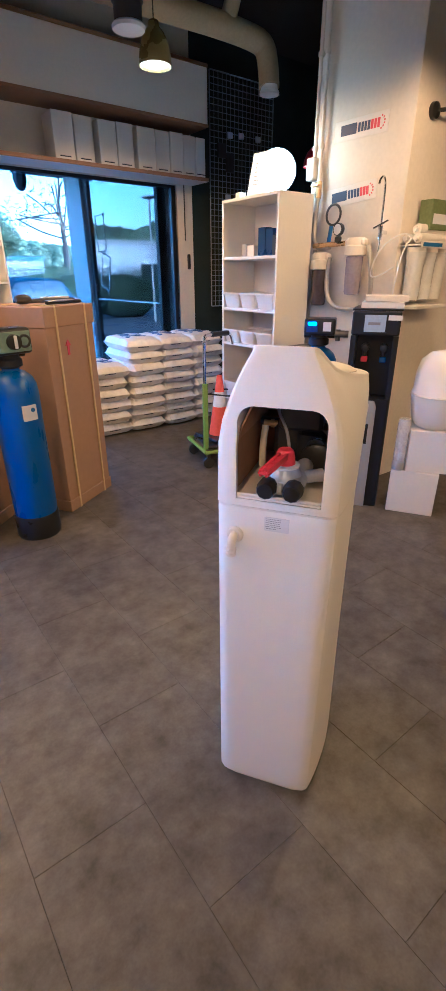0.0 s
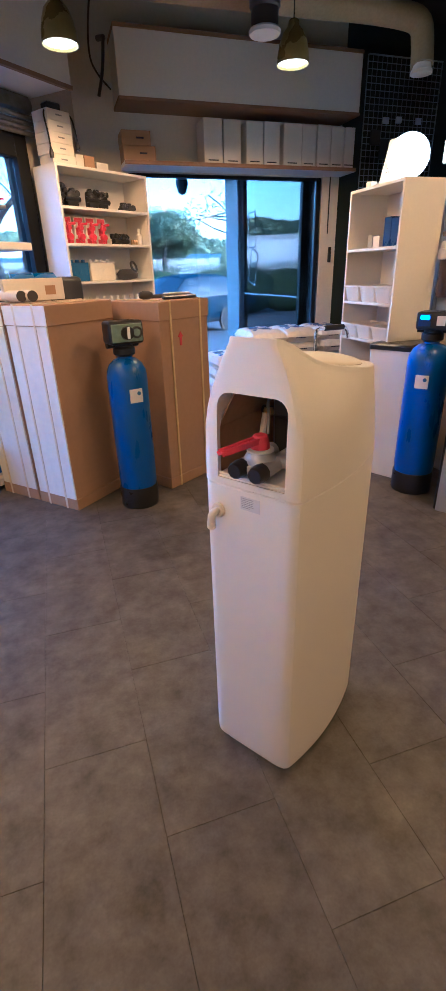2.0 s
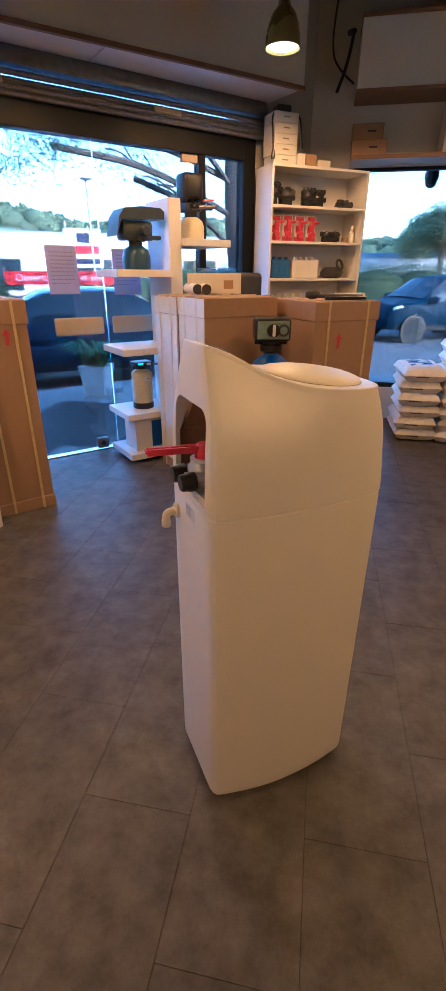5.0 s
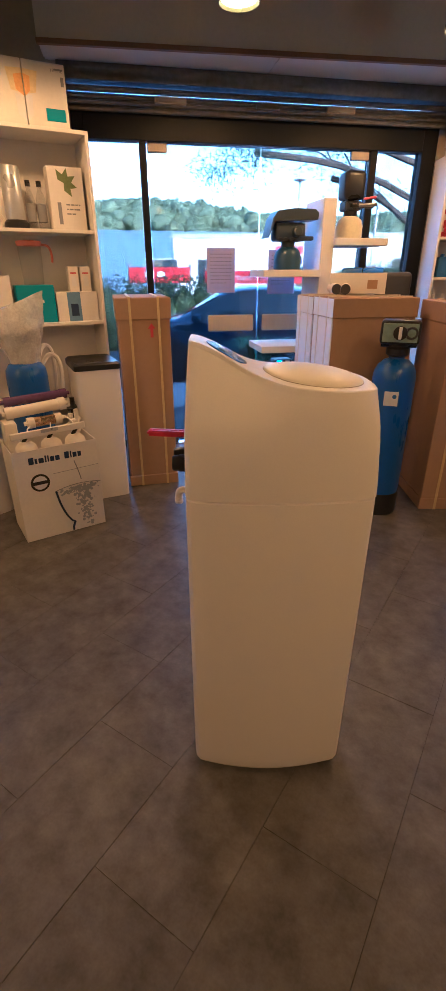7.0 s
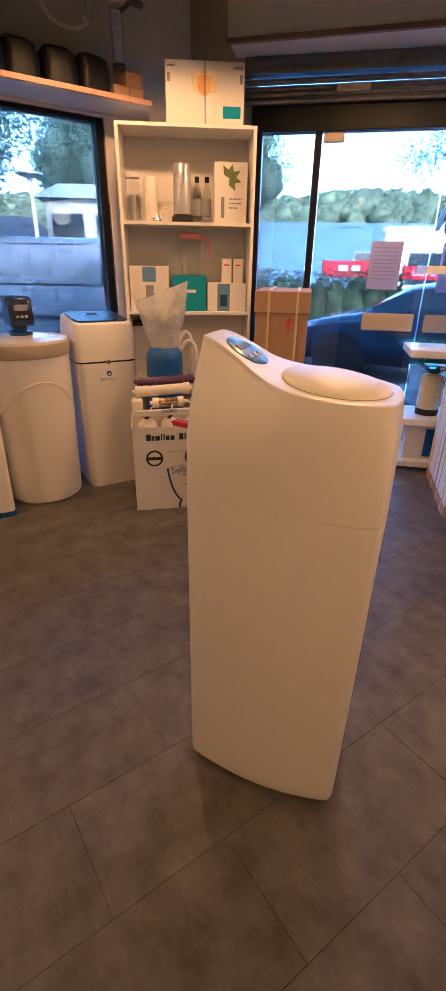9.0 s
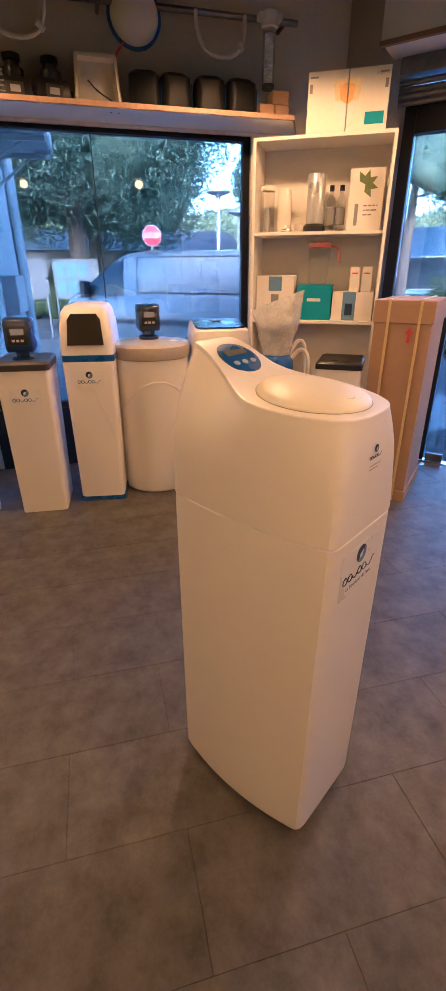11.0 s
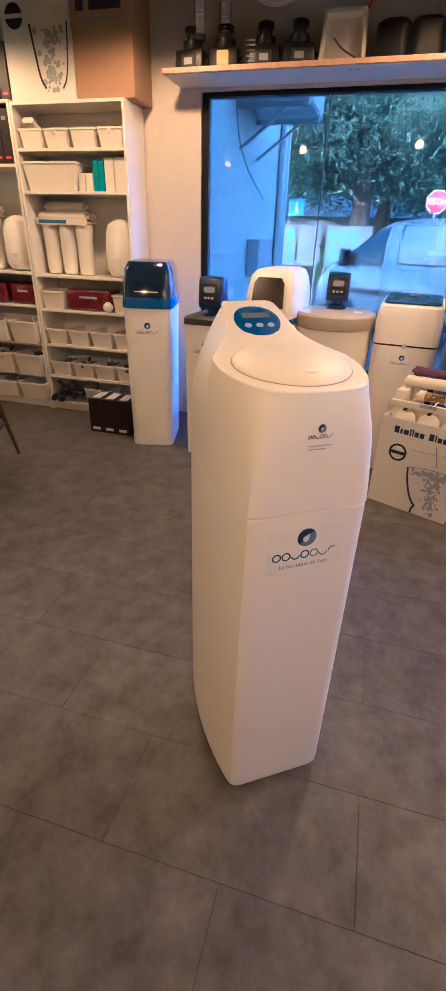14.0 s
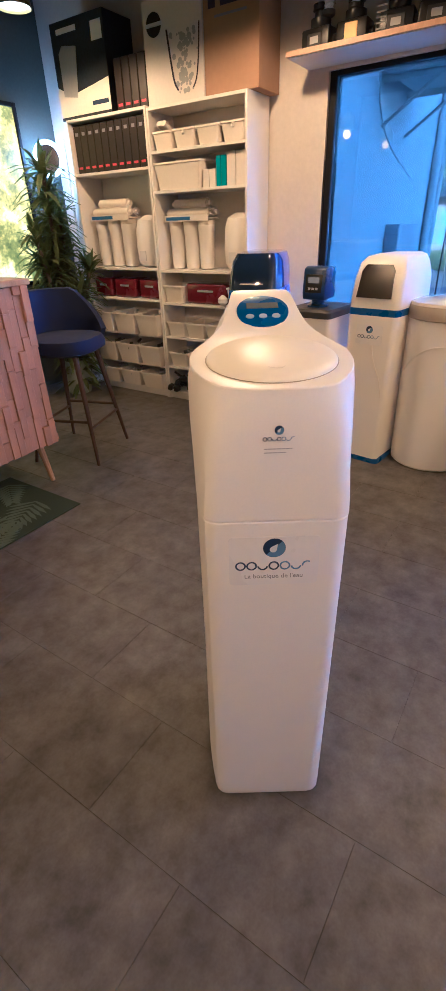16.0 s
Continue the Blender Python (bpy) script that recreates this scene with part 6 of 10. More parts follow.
white_cabinet(pose(-0.845, 1.725, 0, 0, 0, 58), 0.255, 0.33, 0.80, "white salt cabinet with a black lid in front of the bookcase", BLACKPL, 0.04)


def head_on(parent, z, y=0.1, w=0.15, h=0.17, mt=NAVYPL):
    """An electronic valve head on a neck, its screen to -y."""
    bm = bm_new()
    lathe(bm, [(0.06, z), (0.06, z + 0.02), (0.035, z + 0.025), (0.04, z + 0.055)], 18, pose(0, y, 0))
    part("neck", bm, NAVYPL, parent)
    bm = bm_new()
    prof = [(-0.06, 0.05), (-0.072, 0.08), (-0.06, h + 0.04), (-0.03, h + 0.055), (0.06, h + 0.05), (0.07, 0.06)]
    a = [bm.verts.new((-w / 2, y + p, z + q)) for p, q in prof]
    b = [bm.verts.new((w / 2, y + p, z + q)) for p, q in prof]
    n = len(prof)
    for i in range(n):
        bm.faces.new((a[i], a[(i + 1) % n], b[(i + 1) % n], b[i]))
    bm.faces.new(a)
    bm.faces.new(list(reversed(b)))
    bmesh.ops.bevel(bm, geom=list(bm.edges), offset=0.01, segments=2, affect="EDGES", profile=0.5)
    hd = part("control_head", bm, mt, parent, "navy blue electronic control head")
    M = pose(0, y - 0.0685, z + 0.05 + h * 0.5, -6, 0, 0)
    bm = bm_new()
    box(bm, -w * 0.36, w * 0.36, -0.003, 0.004, -0.045, 0.05, 0.006, 2, m=M)
    part("face_plate", bm, BLACKPL, hd)
    bm = bm_new()
    box(bm, -w * 0.24, w * 0.24, -0.005, -0.003, 0.005, 0.035, m=M)
    part("screen", bm, LCDAMBER, hd, "small lit display")
    for k in range(3):
        bm = bm_new()
        box(bm, -0.03 + 0.022 * k, -0.015 + 0.022 * k, -0.005, -0.003, -0.03, -0.018, m=M)
        part("button", bm, SILVERPL, hd)
    return hd


LCDAMBER = mat("lit_amber_display", (0.10, 0.07, 0.045), 0.3, emit=(1.0, 0.6, 0.25), estr=0.003, bump=0)
# slim cabinet with an exposed head
s2 = white_cabinet(pose(-1.072, 0.0, 0, 0, 0, 86), 0.275, 0.34, 0.835, "slim white softener with a dark lid and navy head", GREYPL, 0.045, "slim_softener", 0.69)
head_on(s2, 0.87, 0.13, 0.14, 0.17)

# softener with a smoked hood
s1 = thing("smoked_hood_softener", "white softener with a smoked blue-rimmed hood by the bins", "water softener", pose(-1.115, -0.39, 0, 0, 0, 104))
W, D = 0.30, 0.42
bm = bm_new()
prism(bm, rrect(W * 0.93, D * 0.94, 0.05, 5, 0, D / 2), 0.0, 0.9, top=rrect(W, D, 0.05, 5, 0, D / 2))
part("cabinet", bm, WHITEPL, s1)
bm = bm_new()
o, o2 = rrect(W + 0.012, D + 0.012, 0.054, 5, 0, D / 2), rrect(W + 0.004, D + 0.004, 0.05, 5, 0, D / 2)
loft(bm, [[(x, y, 0.901) for x, y in o], [(x, y, 0.925) for x, y in o], [(x, y, 0.96) for x, y in o2]])
part("rim", bm, BLUEPL, s1, "glossy blue rim")
bm = bm_new()
rings = []
for k, z, dy in ((1.0, 0.961, 0), (0.985, 1.03, 0.01), (0.93, 1.11, 0.03), (0.82, 1.155, 0.05), (0.6, 1.165, 0.06)):
    rings.append([(x * k, D / 2 + (y - D / 2) * k + dy, z) for x, y in o2])
loft(bm, rings)
part("smoked_hood", bm, mat("smoked_acrylic", (0.010, 0.020, 0.06), 0.08, var=0.05, bump=0, coat=0.6, rvar=0.02), s1, "dark smoked acrylic hood")
bm = bm_new()
box(bm, -0.075, 0.075, -0.004, 0.02, 0.968, 1.0, 0.004, m=pose(0, 0.008, 0))
part("card", bm, PAPER, s1)
logo_small(s1, 0, -0.0005, 0.77, 0.98)

# softener with blue bands and a dark window
SMOKEPANE = mat("smoked_window", (0.016, 0.012, 0.010), 0.16, var=0.1, bump=0, spec=0.25, rvar=0.03)
s3 = thing("blue_band_softener", "glossy white softener with blue bands and a dark window", "water softener", pose(-1.153, 0.345, 0, 0, 0, 82))
W, D = 0.275, 0.44
for z0, z1, mt, nm, k in ((0, 0.03, BLUEPL, "base", 1.03), (0.03, 0.855, WHITEPL, "cabinet", 1.0), (0.855, 0.89, BLUEPL, "band", 1.05)):
    bm = bm_new()
    prism(bm, rrect(W * (0.96 if nm == "cabinet" else k), D, 0.03, 4, 0, D / 2), z0, z1, top=rrect(W * k * (1.04 if nm == "cabinet" else 1), D, 0.03, 4, 0, D / 2))
    part(nm, bm, mt, s3)
bm = bm_new()
rings = []
o = rrect(W * 1.06, D + 0.01, 0.04, 5, 0, D / 2)
for kx, z, y0 in ((1.0, 0.891, 0.0), (0.99, 0.95, 0.004), (0.95, 1.04, 0.02), (0.88, 1.11, 0.05), (0.74, 1.14, 0.09), (0.5, 1.15, 0.13)):
    rings.append([(x * kx, y0 + (y + 0.005) / (D + 0.01) * (D - y0 - (0.04 if z > 1.1 else 0)), z) for x, y in o])
loft(bm, rings)
part("hood", bm, WHITEPL, s3)
bm = bm_new()
wpts = [(-0.098, 0.945), (0.098, 0.945), (0.088, 1.075), (0.066, 1.105), (-0.066, 1.105), (-0.088, 1.075)]
prism(bm, [(x, z) for x, z in wpts], -0.004, 0.02, pose(0, 0.0, 0, 0, 0, 0) @ Matrix(((1, 0, 0, 0), (0, 0.2, -1, 0.012 - 0.19), (0, 1, 0, 0), (0, 0, 0, 1))))
part("window", bm, SMOKEPANE, s3, "dark tinted window")
bm = bm_new()
tube(bm, [(0.02, -0.002, 0.70), (0.045, -0.003, 0.6), (0.09, -0.003, 0.52), (0.11, -0.002, 0.42)], 0.002, 6)
part("moulded_line", bm, IVORY, s3)
logo_small(s3, 0.0, -0.0035, 0.755, 0.95)

# round softener with a taupe collar
s4 = thing("round_softener", "round white softener with a taupe collar and navy head", "water softener", pose(-1.395, 0.722, 0, 0, 0, 92))
bm = bm_new()
lathe(bm, [(0.205, 0.0), (0.215, 0.01), (0.228, 0.5), (0.235, 0.84)], 40)
part("drum", bm, WHITEPL, s4)
bm = bm_new()
lathe(bm, [(0.236, 0.84), (0.244, 0.845), (0.246, 0.90), (0.24, 0.91)], 40)
part("collar", bm, TAUPE, s4)
bm = bm_new()
lathe(bm, [(0.241, 0.911), (0.236, 0.925), (0.15, 0.935), (0.03, 0.937)], 40)
part("lid", bm, CLEARISH := mat("milky_lid", (0.62, 0.58, 0.52), 0.18, var=0.05, bump=0, coat=0.3), s4)
bm = bm_new()
pts = [(0.2365 * math.sin(radians(a)), -0.2365 * math.cos(radians(a)), 0.55 - 0.0000 + 0.17 * math.cos(radians(a) * 1.5)) for a in range(-60, 61, 10)]
tube(bm, [(x * 0.99, y * 0.99, z) for x, y, z in pts], 0.003, 6, 1)
part("moulded_arch", bm, WHITEPL, s4)
head_on(s4, 0.935, 0.02, 0.13, 0.15)

# white softener with a dark lid, beside the bookcase
s5 = thing("flat_top_softener", "white softener with a black seam and dark blue lid", "water softener", pose(-1.232, 1.140, 0, 0, 0, 84))
W, D = 0.36, 0.42
bm = bm_new()
prism(bm, rrect(W * 0.93, D * 0.95, 0.05, 5, 0, D / 2), 0.0, 0.775, top=rrect(W, D, 0.05, 5, 0, D / 2))
part("cabinet", bm, WHITEPL, s5)
bm = bm_new()
prism(bm, rrect(W * 0.99, D * 0.99, 0.05, 5, 0, D / 2), 0.7755, 0.785)
part("seam", bm, BLACKPL, s5)
bm = bm_new()
o = rrect(W * 1.01, D * 1.01, 0.05, 5, 0, D / 2)
rings = [[(x, y, 0.7855) for x, y in o], [(x * 0.99, y, 0.93) for x, y in o], [(x * 0.93, D / 2 + (y - D / 2) * 0.95, 0.985 + 0.06 * y) for x, y in o], [(x * 0.88, D / 2 + (y - D / 2) * 0.9, 0.995 + 0.06 * y) for x, y in o]]
loft(bm, rings)
part("hood", bm, WHITEPL, s5)
bm = bm_new()
o = rrect(W * 0.84, D * 0.84, 0.04, 5, 0, D / 2)
loft(bm, [[(x, y, 0.9965 + 0.06 * y) for x, y in o], [(x, y, 1.004 + 0.06 * y) for x, y in o]])
l5 = part("lid", bm, NAVYPL, s5)
bm = bm_new()
box(bm, -0.03, 0.03, 0.26, 0.30, 1.022, 1.0275, 0.001)
part("display", bm, SCREEN, l5)
bm = bm_new()
lathe(bm, [(0.012, 0), (0.012, 0.006)], 16, up(0, 0.0, 0.78))
part("latch", bm, CHROME, s5)
logo_small(s5, 0, 0.0, 0.69, 0.78)


# ---- salt bags ----
def salt_bag():
    bm = bm_new()
    nx, ny = 12, 18
    w, d, h = 0.35, 0.56, 0.122
    rnd = random.Random(5)
    grid = {}
    for s in (0, 1):
        for i in range(nx + 1):
            for j in range(ny + 1):
                u, v = 2 * i / nx - 1, 2 * j / ny - 1
                e = (1 - abs(u) ** 4.5) ** 0.36 * (1 - abs(v) ** 6) ** 0.36 if abs(u) < 1 and abs(v) < 1 else 0
                p = Vector((u * w / 2, v * d / 2, 0))
                nz = noise.noise(Vector((u * 2.2 + 3 * s, v * 3.1, s))) * 0.016 + noise.noise(Vector((u * 6, v * 8, s + 4))) * 0.005
                z = h / 2 + (1 if s else -1) * (h / 2 * e + (nz * e if s else 0))
                grid[s, i, j] = (p.x * (1 - 0.03 * (1 - e)) + 0.006 * noise.noise(Vector((u, v * 3, 2))), p.y + 0.012 * noise.noise(Vector((u * 3, v, 7))), max(0.0, z))
    vv = {}
    for key, co in grid.items():
        s, i, j = key
        if s == 1 and (i in (0, nx) or j in (0, ny)):
            vv[key] = vv[0, i, j]
        else:
            vv[key] = bm.verts.new(co)
    for s in (0, 1):
        for i in range(nx):
            for j in range(ny):
                q = [vv[s, i, j], vv[s, i + 1, j], vv[s, i + 1, j + 1], vv[s, i, j + 1]]
                bm.faces.new(q if s else list(reversed(q)))
    return bm


bag0 = None
rnd = random.Random(12)
BLUEFILM = mat("blue_bag_print", (0.05, 0.09, 0.24), 0.4, var=0.3, vscale=12)
for x, y, n in ((1.73, 4.12, 6), (2.06, 4.09, 8), (2.40, 4.09, 8), (2.73, 4.10, 8)):
    for k in range(n):
        m = pose(x + rnd.uniform(-.015, .015), y + rnd.uniform(-.02, .02), 0.0985 * k, 0, 0, rnd.uniform(-3, 3) + (180 if rnd.random() < 0.5 else 0))
        if bag0 is None:
            bag0 = thing("salt_bag", "plump white plastic bag of softener salt in a stack", "salt bag", m, "stacked salt bags")
            part("bag", salt_bag(), SALTBAG, bag0)
            for xx, yy, a in ((-0.03, -0.283, 0.05), (0.03, 0.283, 0.05)):
                bm = bm_new()
                box(bm, xx - a, xx + a, yy - 0.002, yy + 0.002, 0.05, 0.056)
                part("seam_print", bm, INK, bag0)
            bm = bm_new()
            for yy in (-0.1, 0.0, 0.1):
                box(bm, -0.09, 0.10, yy - 0.03, yy + 0.02, 0.113, 0.126, 0.004)
            part("top_print", bm, BLUEFILM, bag0)
        else:
            copy_thing(bag0, m)

# ---- platform trolley and cone ----
tr = thing("platform_trolley", "lime green hand trolley with a chrome handle and black grip", "trolley", pose(2.12, 2.83, 0, 0, 0, -15))
bm = bm_new()
for y in (-0.2, 0.2):
    rod(bm, (-0.2, y, 0.13), (0.25, y, 0.13), 0.014, 8)
for x in (-0.2, 0.02, 0.25):
    rod(bm, (x, -0.2, 0.13), (x, 0.2, 0.13), 0.014, 8)
part("deck_frame", bm, LIME, tr)
bm = bm_new()
box(bm, -0.17, 0.22, -0.17, 0.17, 0.142, 0.158, 0.004)
part("deck", bm, BLACKPL, tr)
for x in (-0.17, 0.2):
    for y in (-0.17, 0.17):
        bm = bm_new()
        lathe(bm, [(0.035, -0.012), (0.042, -0.008), (0.042, 0.008), (0.035, 0.012)], 16, pose(x, y, 0.043, 90))
        box(bm, x - 0.012, x + 0.012, y - 0.018, y + 0.018, 0.06, 0.118)
        part("caster", bm, GREYPL, tr)
bm = bm_new()
box(bm, -0.2, -0.165, -0.165, -0.135, 0.14, 0.62, 0.005)
part("post", bm, LIME, tr)
bm = bm_new()
tube(bm, [(-0.183, -0.15, 0.55), (-0.183, -0.15, 0.90), (-0.17, -0.13, 0.935), (-0.10, -0.10, 0.935), (0.03, -0.05, 0.935), (0.06, -0.04, 0.92), (0.075, -0.035, 0.86)], 0.011, 10, 2)
hnd = part("handle", bm, CHROME, tr)
bm = bm_new()
rod(bm, (-0.11, -0.105, 0.936), (0.03, -0.05, 0.936), 0.018, 12)
part("grip", bm, BLACKPL, hnd)
bm = bm_new()
tube(bm, [(-0.18, -0.15, 0.55), (0.0, -0.18, 0.52), (0.18, -0.12, 0.5), (0.2, 0.1, 0.5), (0.0, 0.18, 0.5)], 0.006, 8)
for p in ((0.18, -0.12), (0.2, 0.1)):
    rod(bm, (*p, 0.16), (*p, 0.5), 0.006, 8)
part("basket_wire", bm, BLACKPL, tr)
cone = thing("traffic_cone", "orange traffic cone with a white band on the trolley", "traffic cone", pose(2.14, 2.88, 0.159))
bm = bm_new()
box(bm, -0.14, 0.14, -0.14, 0.14, 0, 0.025, 0.006)
part("base", bm, BLACKPL, cone)
for z0, z1, mt in ((0.0255, 0.24, ORANGE), (0.2402, 0.35, WHITESIGN), (0.3502, 0.47, ORANGE)):
    bm = bm_new()
    f = lambda z: 0.082 - 0.14 * (z - 0.025)
    lathe(bm, [(f(z0), z0), (f(z1), z1)], 24)
    part("cone_band", bm, mt, cone)

# ---- water cooler ----
wc = thing("water_cooler", "charcoal water cooler with a silver front panel against the pillar", "water cooler", pose(2.275, 1.66, 0, 0, 0, -56))
bm = bm_new()
prism(bm, rrect(0.25, 0.32, 0.02, 4, 0, 0.16), 0.0, 0.66)
part("lower_body", bm, COOLER, wc)
bm = bm_new()
box(bm, -0.125, 0.125, 0.10, 0.32, 0.6605, 1.0, 0.006)
for x in (-0.125, 0.095):
    box(bm, x, x + 0.03, 0.0, 0.12, 0.6605, 1.0, 0.004)
part("recess", bm, COOLER, wc)
bm = bm_new()
box(bm, -0.125, 0.125, 0.0, 0.32, 1.0005, 1.125, 0.008)
part("top_panel", bm, COOLER, wc)
bm = bm_new()
box(bm, -0.13, 0.13, 0.02, 0.325, 1.1255, 1.135, 0.003)
part("cover", bm, COOLER, wc)
for x, mt in ((-0.045, REDPL), (0.055, BLUEPL)):
    bm = bm_new()
    lathe(bm, [(0.022, 0), (0.022, 0.05), (0.014, 0.055)], 14, pose(x, 0.099, 0.93, 90))
    rod(bm, (x, 0.06, 0.93), (x, 0.06, 0.86), 0.012, 10)
    tp = part("tap", bm, BLACKPL, wc)
    bm = bm_new()
    box(bm, x - 0.018, x + 0.018, 0.045, 0.075, 0.855, 0.885, 0.004)
    part("lever", bm, mt, tp)
bm = bm_new()
prof = [(-0.105, 0.0), (0.055, 0.0), (0.055, 0.62), (0.04, 0.65), (-0.09, 0.65), (-0.105, 0.62)]
prism(bm, prof, 0.0, 0.018, up(0.0, 0.0, 0.0))
sp = part("front_panel", bm, SILVERPL, wc, "silver curved front panel")
bm = bm_new()
box(bm, -0.075, 0.025, -0.0225, -0.0185, 0.40, 0.52, 0.01)
part("cup_recess", bm, COOLER, sp)
bm = bm_new()
lathe(bm, [(0.014, 0), (0.014, 0.004)], 16, up(-0.025, -0.0185, 0.565))
part("badge", bm, CHROME, sp)
bm = bm_new()
box(bm, -0.065, 0.015, -0.0205, -0.0185, 0.59, 0.635)
part("label", bm, PAPER, sp)
bm = bm_new()
box(bm, -0.06, 0.05, -0.003, 0.001, 1.02, 1.105)
cs = part("name_card", bm, PALEBLUE, wc, "pale card with grey print")
bm = bm_new()
bars(bm, 1, 0.07, 0.014, 0.01, up(-0.005, -0.0035, 1.062), 0.0005, 2)
part("print", bm, GREYINK, cs)
bm = bm_new()
box(bm, 0.06, 0.13, -0.003, 0.001, 1.08, 1.105)
part("small_label", bm, PAPER, wc)
for i, z in enumerate((1.1355, 1.1675)):
    pb_ = plain_box("flat_carton", "flat white carton lying on the water cooler", wc.matrix_basis @ pose(0.02 + 0.02 * i, 0.06, z, 0, 0, 4 * i), 0.22, 0.2, 0.03, CARDWHITE)


# ---- display boxes with round holes ----
def hole_box(m, s):
    b = thing("display_cube", "white display cube with a round hole", "display cube", m, "display cubes")
    bm = bm_new()
    box(bm, -s / 2, s / 2, 0, s, 0, s, 0.003)
    me = mesh_of(bm, "cube", LAMINATE, True)
    cb = bm_new()
    lathe(cb, [(s * 0.22, -0.05), (s * 0.22, s * 0.8)], 32, up(0, s * 0.85, s * 0.5) @ pose(0, 0, 0.0))
    me = cut(me, cb)
    o = new("cube", me)
    o.parent = b
    return b


hole_box(pose(2.425, 1.38, 0, 0, 0, -58.5), 0.262)
hole_box(pose(2.47, 1.33, 0.2625, 0, 0, -50), 0.245)
wt = thing("white_pressure_tank", "small round white pressure tank on a display cube", "pressure tank", pose(2.56, 1.40, 0.5085))
bm = bm_new()
lathe(bm, [(0.085, 0), (0.10, 0.01), (0.125, 0.05), (0.135, 0.12), (0.142, 0.17), (0.142, 0.20), (0.135, 0.21), (0.133, 0.30), (0.115, 0.37), (0.07, 0.41), (0.02, 0.42)], 36)
part("shell", bm, WHITEPL, wt)
bm = bm_new()
torus(bm, 0.139, 0.008, pose(0, 0, 0.185), 36, 8)
part("seam_ring", bm, IVORY, wt)
wr = thing("wrapped_cylinder", "clear filter cylinder wrapped in bubble film on the cube", "filter cylinder", pose(2.395, 1.475, 0.2635))
bm = bm_new()
lathe(bm, [(0.032, 0), (0.034, 0.02), (0.034, 0.28), (0.03, 0.30)], 20)
part("wrap", bm, BUBBLE, wr)
bm = bm_new()
lathe(bm, [(0.036, 0.002), (0.036, 0.05), (0.034, 0.055)], 20)
part("base", bm, SILVERPL, wr)

# ---- on the north ledge ----
for i, (x0, w) in enumerate(((1.655, 0.165), (1.83, 0.16), (2.03, 0.155), (2.195, 0.15), (2.375, 0.175), (2.555, 0.14), (2.70, 0.135), (2.84, 0.13), (2.975, 0.10))):
    f = thing("file_box", "white cardboard magazine file standing on the ledge", "file box", pose(x0 + w / 2, 4.335 + (0.01 if i % 2 else 0), 2.1305), "row of file boxes")
    bm = bm_new()
    box(bm, -w / 2 + 0.002, w / 2 - 0.002, 0, 0.21, 0, 0.31 - 0.004 * (i % 3), 0.003)
    part("box", bm, CARDWHITE, f)
    bm = bm_new()
    box(bm, -0.045, 0.045, -0.0015, 0.001, 0.018, 0.026)
    part("print", bm, INK, f)
for z in (2.1305, 2.232):
    plain_box("shoe_box", "flat brown cardboard box on the ledge", pose(1.12 + (0.0 if z < 2.2 else -0.02), 4.34, z), 0.26 if z < 2.2 else 0.23, 0.2, 0.1, CARDBOARD, "flat brown boxes", ((0.03, 0.045, 0.06, 0.012, INK),))

# ---- on and in the bookcase of fittings ----
for k in range(5):
    plain_box("white_carton", "small white carton in a stack on the bookcase", MA @ pose(0.13, 0.06, 2.0205 + 0.064 * k, 0, 0, random.uniform(-3, 3)), 0.19, 0.17, 0.063, CARDWHITE, "stack of white cartons", ((0.0, 0.03, 0.05, 0.008, GREYINK),))
bm = bm_new()
box(bm, -0.055, 0.055, -0.04, 0.04, 0, 0.05, 0.008)
solo("power_adapter", bm, BLACKPL, "black power adapter on the white cartons", "power adapter", MA @ pose(0.13, 0.14, 2.341))
bm = bm_new()
for x, l in ((0.018, 0.24), (0.242, 0.17)):
    tube(bm, [(0.13, 0.12, 2.345), (x, 0.08, 2.34), (x - 0.005, 0.04, 2.34 - l * 0.6), (x + 0.005, 0.045, 2.34 - l)], 0.006, 6)
    lathe(bm, [(0.014, 0), (0.016, 0.03), (0.008, 0.06)], 8, MA.inverted() @ MA @ pose(x + 0.003, 0.045, 2.34 - l - 0.05))
solo("adapter_cable", bm, BLACKPL, "black cables hanging over the cartons", "cable", MA)
plain_box("small_carton", "small brown and white carton on the bookcase", MA @ pose(0.27, 0.07, 2.0205), 0.07, 0.1, 0.085, CARDWHITE)
plain_box("small_carton", "small brown carton on the bookcase", MA @ pose(0.355, 0.07, 2.0205), 0.09, 0.1, 0.085, CARDBOARD)
plain_box("small_carton", "low white carton on the bookcase", MA @ pose(0.47, 0.07, 2.0205), 0.11, 0.1, 0.055, CARDWHITE)


def fitting(m, seed, material, label, name="pipe_fitting", n=4, w=0.11, h=0.1):
    """A knobbly valve casting: a block with several capped ports."""
    rnd = random.Random(seed)
    bm = bm_new()
    box(bm, -w * .38, w * .38, -0.03, 0.03, 0.0, h * 0.55, 0.012, 2)
    for i in range(n):
        x = -w / 2 + w * (i + 0.5) / n
        r = rnd.uniform(0.014, 0.022)
        lathe(bm, [(r, 0), (r * 1.2, 0.01), (r * 1.2, 0.03), (r, 0.035)], 10, pose(x, rnd.uniform(-.015, .01), h * 0.5) @ pose(0, 0, 0, rnd.choice((0, 0, 90, 40)), rnd.choice((0, 0, 25)), 0))
    rod(bm, (-w / 2, -0.02, h * 0.3), (w / 2, -0.02, h * 0.3), 0.018, 10)
    return solo(name, bm, material, label, "pipe fitting", m, "pipe fittings")


